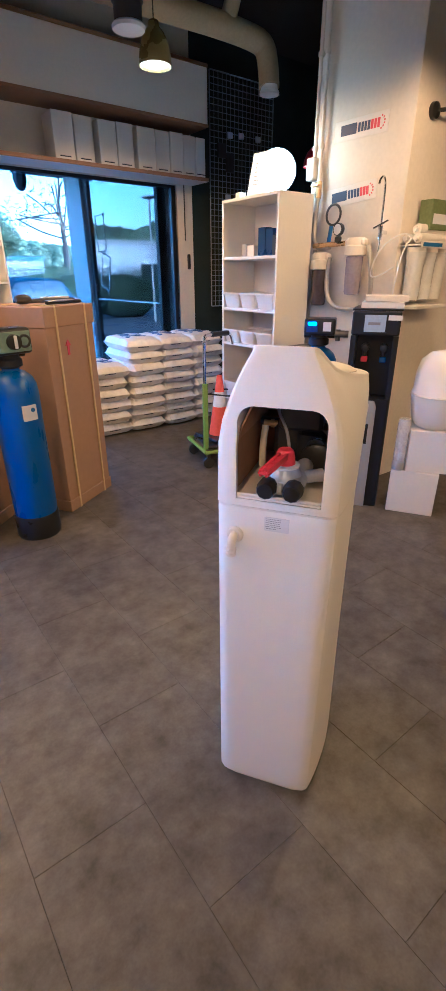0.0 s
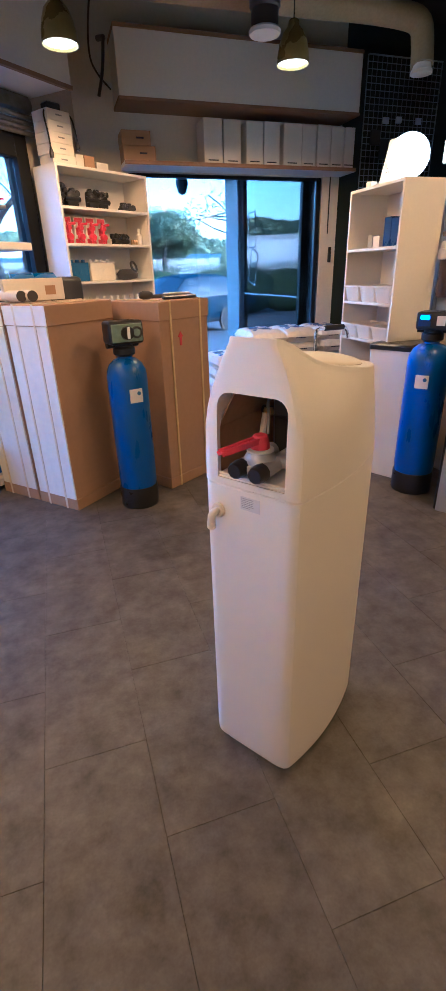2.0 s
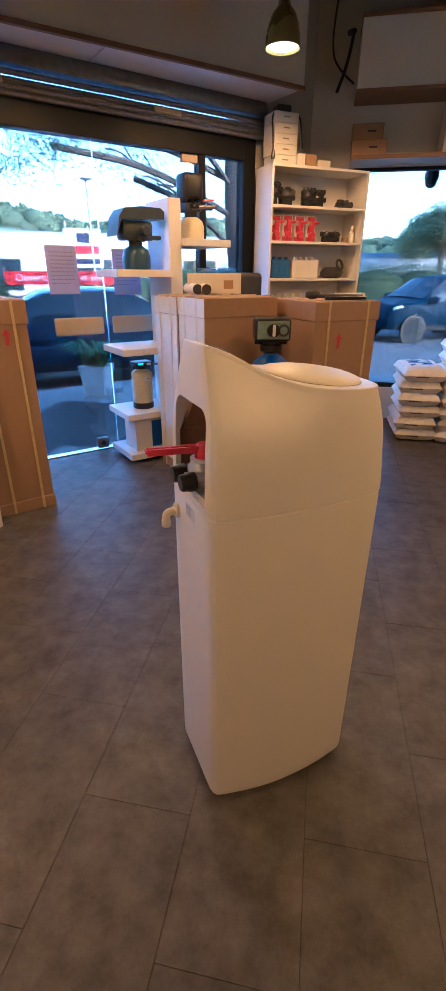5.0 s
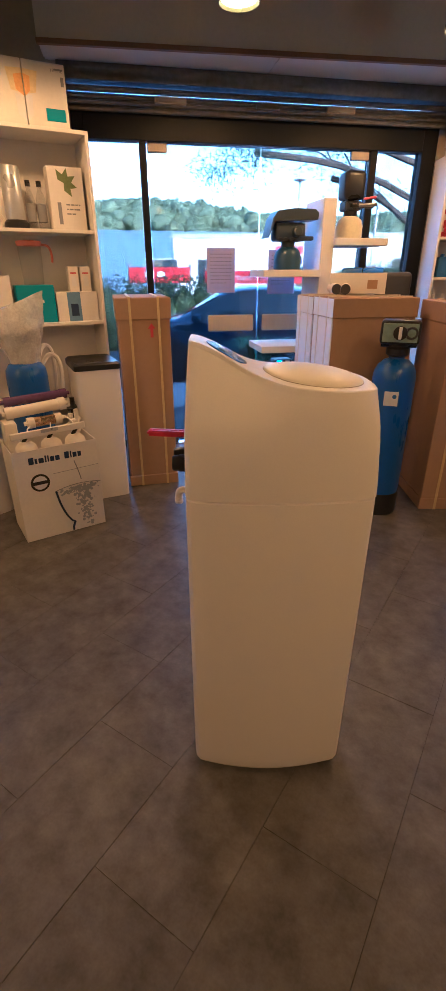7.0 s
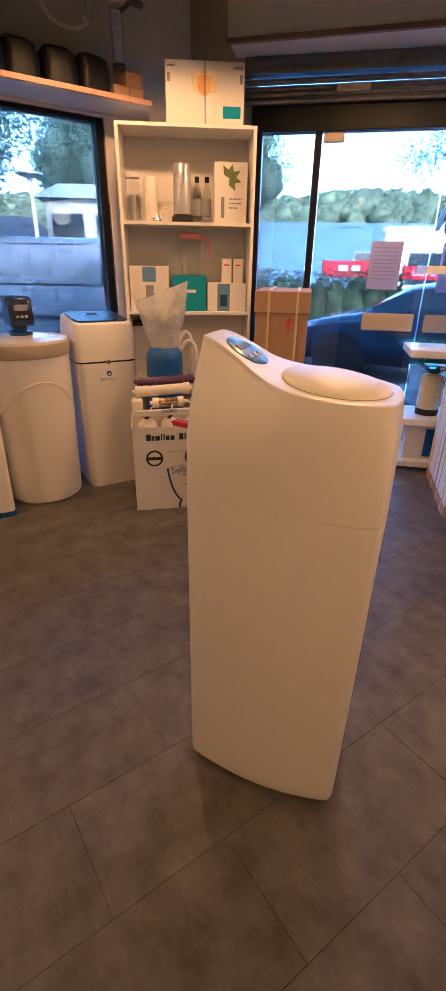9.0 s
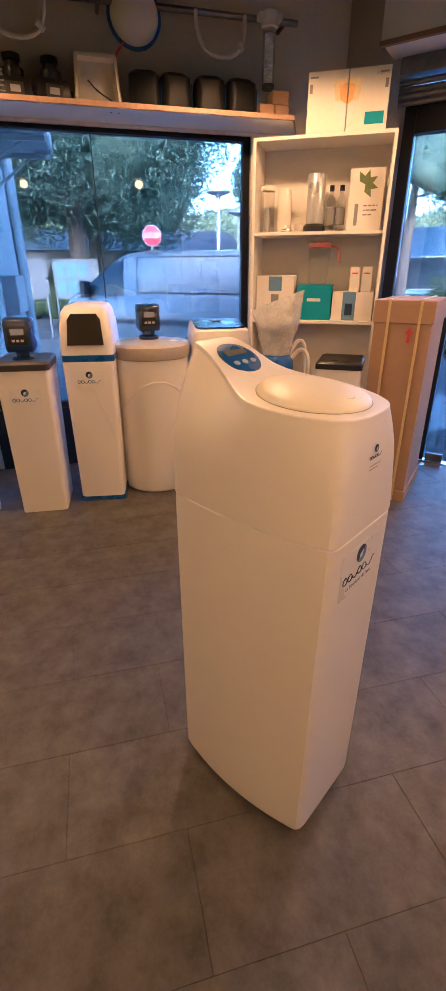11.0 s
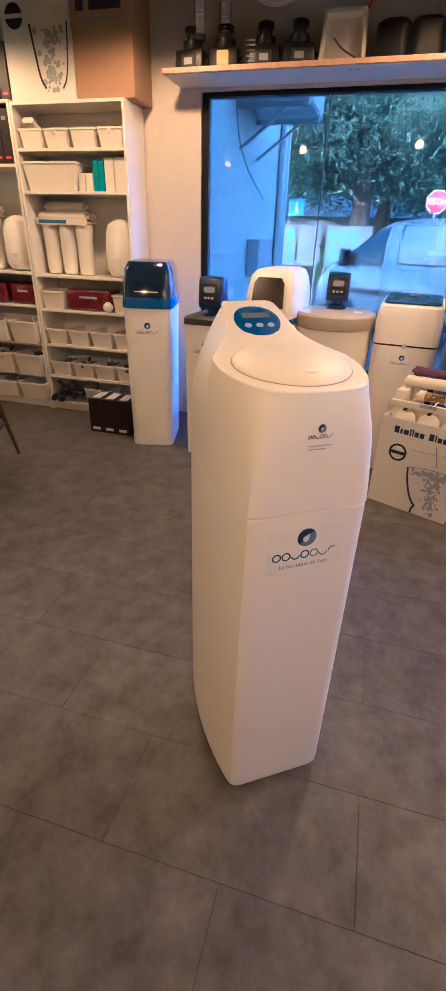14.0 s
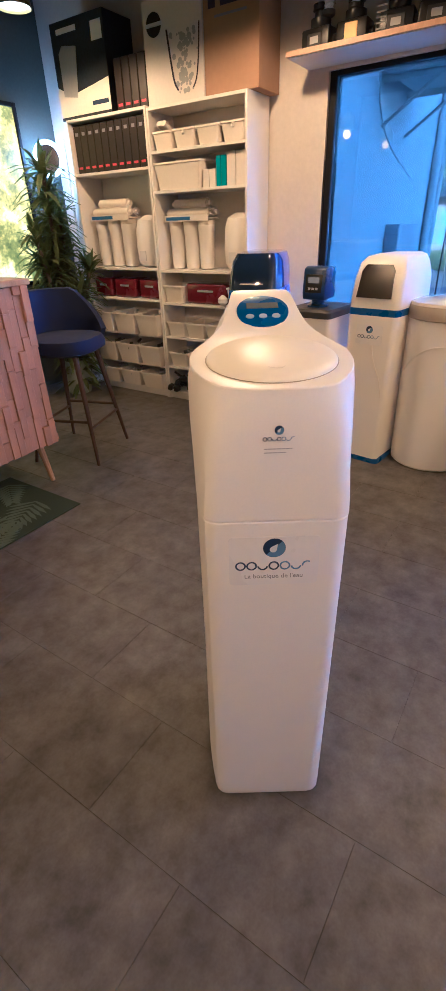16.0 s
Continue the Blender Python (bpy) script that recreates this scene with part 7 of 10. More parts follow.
lab_b = "black plastic valve fitting on a shelf"
for x, w, h, s in ((0.04, 0.08, 0.24, 1), (0.15, 0.13, 0.19, 2), (0.34, 0.12, 0.20, 3), (0.43, 0.12, 0.18, 4)):
    fitting(MA @ pose(x + 0.03, 0.12, 1.7655), s, BLACKPL, lab_b, w=w, h=h)
for x in (0.64, 0.69, 0.735):
    fitting(MA @ pose(x, 0.10, 1.7655), int(x * 99), GREYPL, "small dark threaded fitting on a shelf", n=2, w=0.045, h=0.06)
for k in range(4):
    x = 0.09 + 0.105 * k
    plain_box("tap_packet", "red and white blister packet with a red tap", MA @ pose(x, 0.09, 1.5255), 0.088, 0.06, 0.185, CARDWHITE, "row of tap packets", ((0.0, 0.0, 0.084, 0.035, REDINK), (0.0, 0.06, 0.06, 0.05, REDINK), (0.0, 0.145, 0.07, 0.03, REDINK)))
    bm = bm_new()
    rod(bm, (-0.02, 0, 0.125), (0.055, 0, 0.135), 0.009, 8)
    lathe(bm, [(0.022, -0.02), (0.026, 0.0), (0.022, 0.02)], 14, pose(-0.005, 0, 0.045, 90))
    lathe(bm, [(0.018, -0.016), (0.018, 0.016)], 12, pose(-0.005, 0, 0.105, 90))
    rod(bm, (-0.01, 0, 0.0), (-0.01, 0, 0.15), 0.010, 8)
    solo("tap", bm, REDPL, "red plastic stop tap in front of its packet", "tap", MA @ pose(x, 0.062, 1.5265))
for x, s in ((0.56, 8), (0.63, 9)):
    fitting(MA @ pose(x, 0.11, 1.5255), s, BLACKPL, lab_b, w=0.08, h=0.09)
for x in (0.70, 0.725, 0.75):
    bm = bm_new()
    lathe(bm, [(0.010, 0), (0.012, 0.02), (0.008, 0.04)], 8)
    solo("brass_fitting", bm, BRASS, "small brass fitting on a shelf", "pipe fitting", MA @ pose(x, 0.08, 1.5255), "pipe fittings")
bt = thing("spray_bottle", "small white plastic bottle on a shelf", "bottle", MA @ pose(0.79, 0.09, 1.5255))
bm = bm_new()
lathe(bm, [(0.022, 0), (0.023, 0.01), (0.023, 0.075), (0.010, 0.09), (0.010, 0.1)], 14)
part("flask", bm, IVORY, bt)
bm = bm_new()
lathe(bm, [(0.013, 0.1005), (0.012, 0.125)], 12)
part("cap", bm, WHITEPL, bt)
for x0, n, mt, lb in ((0.07, 1, BLUEINK, "blue plastic bracket set on a shelf"), (0.26, 1, IVORY, "ivory plastic bracket set on a shelf")):
    bm = bm_new()
    w = 0.17 if mt is BLUEINK else 0.24
    box(bm, 0, w, 0, 0.06, 0, 0.135, 0.004)
    for i in range(int(w / 0.055)):
        x = 0.015 + i * 0.055
        box(bm, x, x + 0.022, -0.004, 0.0, 0.03, 0.09, 0.002)
        lathe(bm, [(0.016, 0.135), (0.014, 0.155)], 8, pose(x + 0.016, 0.03, 0))
    solo("bracket_set", bm, mt, lb, "brackets", MA @ pose(x0, 0.09, 1.2625))
bm = bm_new()
lathe(bm, [(0.03, 0), (0.065, 0.01), (0.075, 0.045), (0.05, 0.08), (0.02, 0.085)], 16, pose(0, 0, 0, 0, 0, 0), 1.5, 0.8)
torus(bm, 0.04, 0.010, pose(0.06, -0.02, 0.10, 70, 0, 20), 18, 6)
solo("coiled_hose", bm, GREYPL, "bundle of dark hose and clear tubing on a shelf", "hose", MA @ pose(0.66, 0.13, 1.2625))
for k in range(11):
    b = thing("test_bottle", "small white capped bottle in a row", "bottle", MA @ pose(0.07 + 0.07 * k, 0.08, 1.0005), "row of small bottles")
    bm = bm_new()
    lathe(bm, [(0.022, 0), (0.022, 0.09), (0.012, 0.11), (0.012, 0.12)], 10)
    part("flask", bm, WHITEPL, b)
    bm = bm_new()
    lathe(bm, [(0.015, 0.1205), (0.014, 0.145)], 10)
    part("cap", bm, IVORY, b)

# ---- narrow bookcase: globe lamp, sign, boxes ----
gl = thing("globe_lamp", "lit round opal glass globe lamp on the bookcase", "table lamp", MB @ pose(0.385, 0.135, 1.7555))
bm = bm_new()
lathe(bm, [(0.05, 0), (0.05, 0.012), (0.035, 0.02)], 20)
part("base", bm, LAMINATE, gl)
bm = bm_new()
lathe(bm, [(0.118 * math.sin(radians(a)), 0.127 - 0.118 * math.cos(radians(a))) for a in range(10, 180, 10)], 32)
part("globe", bm, GLOBE, gl)
sd_ = thing("show_card", "tilted white show card with grey print on the bookcase", "show card", MB @ pose(0.165, 0.17, 1.7555, 0, 0, 6))
bm = bm_new()
box(bm, -0.10, 0.10, -0.003, 0.003, 0.002, 0.285, m=pose(0, 0, 0, -14, 0, 0))
part("card", bm, PAPER, sd_)
bm = bm_new()
bars(bm, 6, 0.12, 0.007, 0.018, pose(0, 0, 0, -14, 0, 0) @ up(0, -0.0035, 0.22), 0.0005, 11)
part("print", bm, GREYINK, sd_)
plain_box("small_carton", "tiny white carton on the bookcase", MB @ pose(0.045, 0.1, 1.7555), 0.05, 0.05, 0.05, CARDWHITE)
for x, w, h, mt in ((0.30, 0.07, 0.17, NAVYPL), (0.375, 0.07, 0.16, NAVYPL), (0.45, 0.09, 0.12, GREYPL), (0.12, 0.05, 0.08, SILVERPL), (0.19, 0.07, 0.07, CARDWHITE)):
    plain_box("shelf_packet", "small dark blue packet on a shelf" if mt is NAVYPL else "small packet on a shelf", MB @ pose(x, 0.1, 1.4135), w, 0.06, h, mt)

# ---- wire grid with packets in the dark recess ----
gr = thing("wire_grid_panel", "grey wire display grid hung on the dark wall", "display grid", pose(3.28, 4.545, 1.0))
for k in range(17):
    bm = bm_new()
    rod(bm, (0.05 * k, 0, 0), (0.05 * k, 0, 2.02), 0.0032 if k % 16 else 0.006, 6)
    part("upright_wire", bm, MESHW, gr)
for k in range(41):
    bm = bm_new()
    rod(bm, (0, -0.006, 0.0505 * k), (0.8, -0.006, 0.0505 * k), 0.0032 if k % 40 else 0.006, 6)
    part("cross_wire", bm, MESHW, gr)
for x, z, w, h in ((0.22, 1.24, 0.09, 0.16), (0.22, 1.52, 0.06, 0.05), (0.36, 1.53, 0.06, 0.05), (0.58, 1.53, 0.06, 0.05), (0.2, 1.0, 0.06, 0.05), (0.12, 1.35, 0.1, 0.12)):
    plain_box("hanging_packet", "small packet hanging on the wire grid", pose(3.28 + x, 4.505, 1.0 + z), w, 0.02, h, PAPER if h < 0.06 else GREYPL, "hanging packets")

# ---- ducts under the ceiling ----
dc = thing("ventilation_duct", "ochre painted round ventilation duct with a downward outlet", "ventilation duct", pose(0, 0, 0))
bm = bm_new()
tube(bm, [(0.9, 3.42, 2.82), (1.99, 3.42, 2.83), (2.5, 3.42, 2.845), (2.82, 3.42, 2.84), (2.955, 3.40, 2.81), (2.955, 3.36, 2.68), (2.945, 3.33, 2.55)], 0.075, 18, 2)
part("pipe", bm, DUCT, dc)
for a, b in (((2.2, 3.42, 2.836), (2.24, 3.42, 2.837)), ((1.5, 3.42, 2.825), (1.54, 3.42, 2.8255))):
    bm = bm_new()
    rod(bm, a, b, 0.075, 18)
    part("joint_ring", bm, DUCT, dc)
bm = bm_new()
lathe(bm, [(0.058, 2.56), (0.062, 2.53), (0.072, 2.525), (0.072, 2.505), (0.04, 2.50)], 20, pose(2.943, 3.325, 0))
part("outlet", bm, IVORY, dc)
bm = bm_new()
tube(bm, [(2.62, 3.42, 2.86), (2.64, 3.36, 3.0), (2.65, 3.3, 3.3)], 0.055, 16, 2)
part("branch", bm, DUCT, dc)
vt = thing("ceiling_spout", "grey round duct spout with a white rim under the ceiling", "ventilation duct", pose(1.62, 2.97, 0))
bm = bm_new()
lathe(bm, [(0.075, 3.3), (0.075, 2.64), (0.085, 2.63), (0.085, 2.60), (0.075, 2.59), (0.075, 2.51)], 20)
part("pipe", bm, GREYPL, vt)
bm = bm_new()
lathe(bm, [(0.082, 2.51), (0.09, 2.50), (0.085, 2.485), (0.05, 2.48)], 20)
part("rim", bm, PAPER, vt)
ct = thing("cable_tray", "dark steel cable tray under the ceiling", "cable tray", pose(2.6, 2.9, 3.12, 0, 0, -35))
bm = bm_new()
for y in (-0.08, 0.08):
    rod(bm, (-0.5, y, 0), (2.0, y, 0), 0.008, 6)
for k in range(12):
    rod(bm, (-0.45 + 0.2 * k, -0.08, 0), (-0.45 + 0.2 * k, 0.08, 0), 0.005, 6)
part("ladder", bm, MESHW, ct)
for x in (-0.3, 1.6):
    bm = bm_new()
    rod(bm, (x, 0.08, 0), (x, 0.08, 0.18), 0.006, 6)
    part("hanger", bm, MESHW, ct)
bm = bm_new()
tube(bm, [(0.96, 4.5, 2.62), (0.85, 4.35, 2.66), (0.78, 4.2, 2.72), (0.80, 4.0, 2.95), (0.9, 3.8, 3.3)], 0.007, 8)
solo("ceiling_cable", bm, BLACKPL, "thick black cable hanging from the ceiling", "cable")
bm = bm_new()
tube(bm, [(0.93, 4.42, 2.9), (0.90, 4.38, 2.7), (0.84, 4.30, 2.52)], 0.012, 8)
rod(bm, (0.9, 4.5, 2.92), (0.93, 4.42, 2.9), 0.02, 8)
solo("wall_bracket", bm, GREYPL, "dark metal bracket beside the bulkhead", "bracket")
bm = bm_new()
rod(bm, (2.95, 4.5, 2.3), (2.95, 4.5, 1.62), 0.006, 6)
solo("blind_cord", bm, GREYPL, "thin cord hanging beside the window", "cord", pose(0.03, 0.07, 0))
bm = bm_new()
box(bm, 3.0, 3.03, 4.555, 4.58, 1.36, 1.50, 0.006)
solo("wall_switch", bm, BLACKPL, "slim black switch on the wall", "switch")

# ---- red pendant in the back ----
rp = thing("red_pendant_lamp", "small lit red-shaded pendant lamp in the back", "pendant lamp", pose(3.9, 3.75, 2.22))
bm = bm_new()
lathe(bm, [(0.10, 0), (0.095, 0.05), (0.07, 0.11), (0.03, 0.15)], 20, cap=False)
rod(bm, (0, 0, 0.15), (0, 0, H - 2.22), 0.004, 6)
part("shade", bm, REDPL, rp)
bm = bm_new()
lathe(bm, [(0.09, 0.012), (0.05, 0.006), (0.01, 0.005)], 20)
part("bulb", bm, BULB, rp)

# ---- on the pillar ----
def maker_sign(y, z, tilt):
    s = thing("maker_sign", "white sign with a navy block and red stars", "sign", up(2.6485, y, z, -90) @ pose(0, 0, 0, 0, 0, tilt), "maker signs")
    bm = bm_new()
    box(bm, -0.19, 0.19, -0.05, 0.05, 0, 0.003, 0.001)
    part("plate", bm, CARDWHITE, s)
    bm = bm_new()
    box(bm, -0.14, -0.025, -0.026, 0.026, 0.0032, 0.0042)
    part("navy_block", bm, INKNAVY, s)
    for k in range(7):
        bm = bm_new()
        box(bm, -0.015 + 0.022 * k, 0.002 + 0.022 * k, -0.022, 0.022, 0.0032, 0.0042)
        part("bar", bm, INKNAVY if k < 4 else REDINK, s)
    for k in range(6):
        a = radians(-70 + 28 * k)
        bm = bm_new()
        box(bm, 0.135 + 0.03 * math.cos(a) - 0.004, 0.135 + 0.03 * math.cos(a) + 0.004, 0.03 * math.sin(a) - 0.004, 0.03 * math.sin(a) + 0.004, 0.0032, 0.0042)
        part("star", bm, REDINK, s)


maker_sign(2.20, 2.065, -1)
maker_sign(2.23, 1.74, 4)


def housing(m, bowl, label, cap=IVORY):
    """A cartridge filter housing hanging from its cap: top at z = 0."""
    h = thing("filter_housing", label, "filter housing", m, "filter housings")
    bm = bm_new()
    lathe(bm, [(0.05, -0.10), (0.064, -0.095), (0.064, -0.045), (0.055, -0.04), (0.05, -0.0), (0.02, 0.0)], 22)
    box(bm, -0.075, 0.075, -0.02, 0.02, -0.045, -0.005, 0.01)
    part("cap", bm, cap, h)
    bm = bm_new()
    lathe(bm, [(0.02, -0.315), (0.042, -0.31), (0.048, -0.295), (0.05, -0.10)], 22)
    part("bowl", bm, bowl, h)
    return h


SMOKE = mat("dark_filter_bowl", (0.07, 0.055, 0.06), 0.25, var=0.2, coat=0.4)
LILAC = mat("lilac_filter_bowl", (0.30, 0.26, 0.33), 0.25, var=0.1, coat=0.4)
FROST = mat("frosted_filter_bowl", (0.62, 0.60, 0.56), 0.3, var=0.08, coat=0.3)
housing(pose(2.575, 2.36, 1.43, 0, 0, -90), SMOKE, "filter housing with a dark bowl on the pillar")
housing(pose(2.575, 2.09, 1.50, 0, 0, -90), LILAC, "filter housing with a lilac bowl on the pillar")
bm = bm_new()
tube(bm, [(2.57, 2.28, 1.40), (2.57, 2.30, 1.30), (2.57, 2.28, 1.15), (2.57, 2.18, 1.10), (2.58, 2.05, 1.10), (2.59, 1.95, 1.16), (2.58, 1.97, 1.35), (2.575, 2.0, 1.46)], 0.014, 10)
solo("braided_hose", bm, HOSE, "looped braided steel hose between filter housings", "hose")
bm = bm_new()
tube(bm, [(2.60, 2.44, 1.45), (2.61, 2.47, 1.2), (2.62, 2.49, 0.9), (2.62, 2.50, 0.4), (2.62, 2.5, 0.02)], 0.014, 10)
solo("braided_hose", bm, HOSE, "braided hose running down the pillar", "hose")
pp = thing("copper_pipes", "cream painted pipes with a brass valve on the pillar", "pipes", pose(0, 0, 0))
for y, z0 in ((2.46, 1.80), (2.51, 1.92)):
    bm = bm_new()
    rod(bm, (2.615, y, z0), (2.615, y, 3.1), 0.012, 12)
    for z in (2.0, 2.45, 2.9):
        lathe(bm, [(0.018, z), (0.018, z + 0.02)], 10, pose(2.615, y, 0))
    part("pipe", bm, WHITEWALL, pp)
bm = bm_new()
tube(bm, [(2.615, 2.46, 1.80), (2.61, 2.47, 1.6), (2.60, 2.46, 1.5), (2.59, 2.40, 1.45), (2.58, 2.30, 1.46)], 0.016, 10)
part("flexible_pipe", bm, HOSE, pp)
bm = bm_new()
box(bm, 2.575, 2.645, 2.48, 2.545, 1.84, 1.96, 0.008)
part("pipe_box", bm, WHITEWALL, pp)
bm = bm_new()
rod(bm, (2.615, 2.46, 1.74), (2.615, 2.46, 1.83), 0.02, 10)
box(bm, 2.57, 2.60, 2.43, 2.49, 1.80, 1.815, 0.003)
part("valve", bm, BRASS, pp)
bm = bm_new()
rod(bm, (2.575, 2.43, 1.47), (2.575, 2.13, 1.475), 0.015, 10)
part("brass_pipe", bm, BRASS, pp)
pg = thing("pressure_gauge", "round black-rimmed pressure gauge", "pressure gauge", up(2.555, 2.215, 1.55, -90))
bm = bm_new()
lathe(bm, [(0.034, -0.012), (0.036, 0.0), (0.034, 0.014), (0.03, 0.014)], 24)
part("case", bm, BLACKPL, pg)
bm = bm_new()
lathe(bm, [(0.029, 0.0145), (0.028, 0.0155)], 24)
part("dial", bm, PAPER, pg)
bm = bm_new()
box(bm, -0.025, 0.025, -0.07, -0.036, -0.01, 0.012, 0.008)
part("relief_valve", bm, BLACKPL, pg)
hw = thing("housing_wrench", "blue plastic ring wrench hanging on the pillar", "wrench", up(2.62, 2.325, 1.64, -90))
bm = bm_new()
torus(bm, 0.056, 0.007, None, 28, 8)
part("ring", bm, GREYPL, hw)
bm = bm_new()
box(bm, -0.016, 0.012, -0.17, -0.058, -0.008, 0.008, 0.005, m=pose(0, 0, 0, 0, 0, -8))
part("handle", bm, BLUEINK, hw)
fa = thing("filter_faucet", "slim chrome drinking faucet fixed to the pillar", "faucet", pose(2.60, 1.945, 1.48))
bm = bm_new()
tube(bm, [(0, 0, 0), (0, 0, 0.22), (-0.005, 0.0, 0.29), (-0.03, 0.0, 0.315), (-0.055, 0.0, 0.29), (-0.06, 0, 0.27)], 0.006, 10)
lathe(bm, [(0.014, 0.0), (0.014, 0.07), (0.008, 0.08)], 14)
rod(bm, (-0.03, 0.03, 0.06), (0.02, -0.03, 0.10), 0.006, 8)
rod(bm, (0, 0, -0.06), (0, 0, 0), 0.005, 8)
box(bm, -0.004, 0.05, -0.012, 0.012, 0.03, 0.05, 0.003)
part("spout", bm, CHROME, fa)


def ro_unit(m, label, n=3, s=1.0, wall=False):
    """An under-sink osmosis unit: a bracket with upright bowls and two cartridges lying on top."""
    u = thing("osmosis_unit", label, "water filter unit", m, "osmosis units")
    w = 0.115 * n * s
    z0 = 0.0
    for i in range(n):
        x = (i - (n - 1) / 2) * 0.115 * s
        bm = bm_new()
        lathe(bm, [(0.03 * s, z0), (0.043 * s, z0 + 0.006), (0.047 * s, z0 + 0.05), (0.05 * s, z0 + 0.22 * s), (0.053 * s, z0 + 0.225 * s), (0.053 * s, z0 + 0.255 * s)], 20, pose(x, 0, 0))
        part("bowl", bm, FROST if wall else WHITEPL, u)
        bm = bm_new()
        lathe(bm, [(0.054 * s, z0 + 0.256 * s), (0.054 * s, z0 + 0.28 * s), (0.03 * s, z0 + 0.285 * s)], 20, pose(x, 0, 0))
        part("bowl_cap", bm, IVORY, u)
    bm = bm_new()
    box(bm, -w / 2, w / 2, -0.06 * s, 0.07 * s, z0 + 0.286 * s, z0 + 0.295 * s, 0.002)
    box(bm, -w / 2, w / 2, -0.062 * s, -0.057 * s, z0 + 0.275 * s, z0 + 0.31 * s, 0.001)
    br = part("bracket", bm, CARDWHITE, u)
    bm = bm_new()
    box(bm, -w * 0.45, w * 0.1, -0.0632 * s, -0.0622 * s, z0 + 0.283 * s, z0 + 0.302 * s)
    part("print", bm, BLUEINK, br)
    for i, (y, z, r, l) in enumerate(((-0.02, 0.325, 0.026, 0.44), (0.045, 0.325, 0.026, 0.44), (0.01, 0.372, 0.028, 0.36))):
        bm = bm_new()
        l = l * w
        rod(bm, (-l, y * s, z0 + z * s), (l, y * s, z0 + z * s), r * s, 14)
        for e in (-1, 1):
            rod(bm, (e * l, y * s, z0 + z * s), (e * (l + 0.025), y * s, z0 + z * s), 0.014 * s, 10)
        part("cartridge", bm, IVORY if i != 1 else WHITEPL, u)
    return u


ro_unit(pose(2.84, 1.775, 1.16), "wall-hung osmosis unit with clear bowls on the pillar", 3, 1.0, True)
bm = bm_new()
box(bm, 2.66, 3.03, 1.70, 1.849, 1.115, 1.135, 0.003)
solo("wall_shelf", bm, CARDWHITE, "small white wall shelf on the pillar", "shelf")
bm = bm_new()
tube(bm, [(2.72, 1.79, 1.48), (2.62, 1.80, 1.52), (2.50, 1.86, 1.44), (2.50, 1.92, 1.30), (2.58, 1.93, 1.28), (2.62, 1.84, 1.34)], 0.004, 6)
tube(bm, [(2.72, 1.79, 1.50), (2.60, 1.78, 1.44), (2.58, 1.80, 1.2), (2.6, 1.8, 1.14)], 0.004, 6)
solo("tubing", bm, PAPER, "thin white tubing looping from the filter unit", "tubing")
plain_box("filter_carton", "lime and dark printed filter carton above the unit", pose(2.90, 1.75, 1.53), 0.24, 0.08, 0.15, OLIVE, "", ((0.0, 0.03, 0.2, 0.05, PAPER),))
wl = thing("wall_lamp", "small black wall lamp arm on the pillar", "wall lamp", pose(2.80, 1.849, 2.09))
bm = bm_new()
lathe(bm, [(0.04, 0), (0.038, 0.02), (0.015, 0.03)], 20, pose(0, 0, 0, 90))
tube(bm, [(0, -0.02, 0), (0.04, -0.06, 0.0), (0.10, -0.07, 0.03)], 0.01, 8)
part("arm", bm, BLACKPL, wl)

# ---- long shelf over the side window ----
wsf = thing("wall_shelf_board", "long white wall shelf with an oak edge over the window", "wall shelf", pose(0, 0, 0))
bm = bm_new()
prism(bm, [(-1.585, -0.43), (-1.585, 1.665), (-1.878, 1.80), (-1.878, -0.43)], 2.108, 2.135)
part("board", bm, LAMINATE, wsf)
bm = bm_new()
prism(bm, [(-1.575, -0.435), (-1.575, 1.67), (-1.5845, 1.665), (-1.5845, -0.435)], 2.112, 2.136)
part("edge", bm, OAK, wsf, "oak edge strip")
for y in (0.62, 0.66):
    bm = bm_new()
    lathe(bm, [(0.006, 2.1055), (0.006, 2.1079)], 10, pose(-1.66, y, 0))
    part("screw", bm, STEEL, wsf)
SH = 2.1365


def valve_block(m, seed, label, face=None):
    """A bare softener valve: stacked black castings with ports, a drum and a front plate."""
    rnd = random.Random(seed)
    v = thing("control_valve", label, "control valve", m, "bare control valves")
    bm = bm_new()
    box(bm, -0.085, 0.085, -0.06, 0.06, 0.0, 0.10, 0.012, 2)
    lathe(bm, [(0.05, 0.10), (0.055, 0.11), (0.055, 0.14), (0.035, 0.145), (0.035, 0.17), (0.045, 0.175), (0.045, 0.20), (0.02, 0.21)], 18)
    for s in (-1, 1):
        rod(bm, (s * 0.06, 0, 0.05), (s * 0.105, 0, 0.05), 0.018, 10)
    part("body", bm, BLACKPL, v)
    bm = bm_new()
    if face == "yellow":
        box(bm, -0.035, 0.035, -0.066, -0.059, 0.02, 0.085, 0.003)
        part("face_plate", bm, YELLOWINK, v, "yellow label plate")
    else:
        box(bm, -0.045, 0.045, -0.066, -0.059, 0.012, 0.075, 0.006)
        p = part("face_plate", bm, GREYPL, v)
        bm = bm_new()
        box(bm, -0.025, 0.025, -0.068, -0.0665, 0.03, 0.06)
        part("screen", bm, SILVERPL, p)
    if face == "ribs":
        for k in range(5):
            bm = bm_new()
            rod(bm, (-0.1, -0.058, 0.03 + 0.022 * k), (-0.05, -0.058, 0.03 + 0.022 * k), 0.004, 6)
            part("rib", bm, SILVERPL, v)
    return v


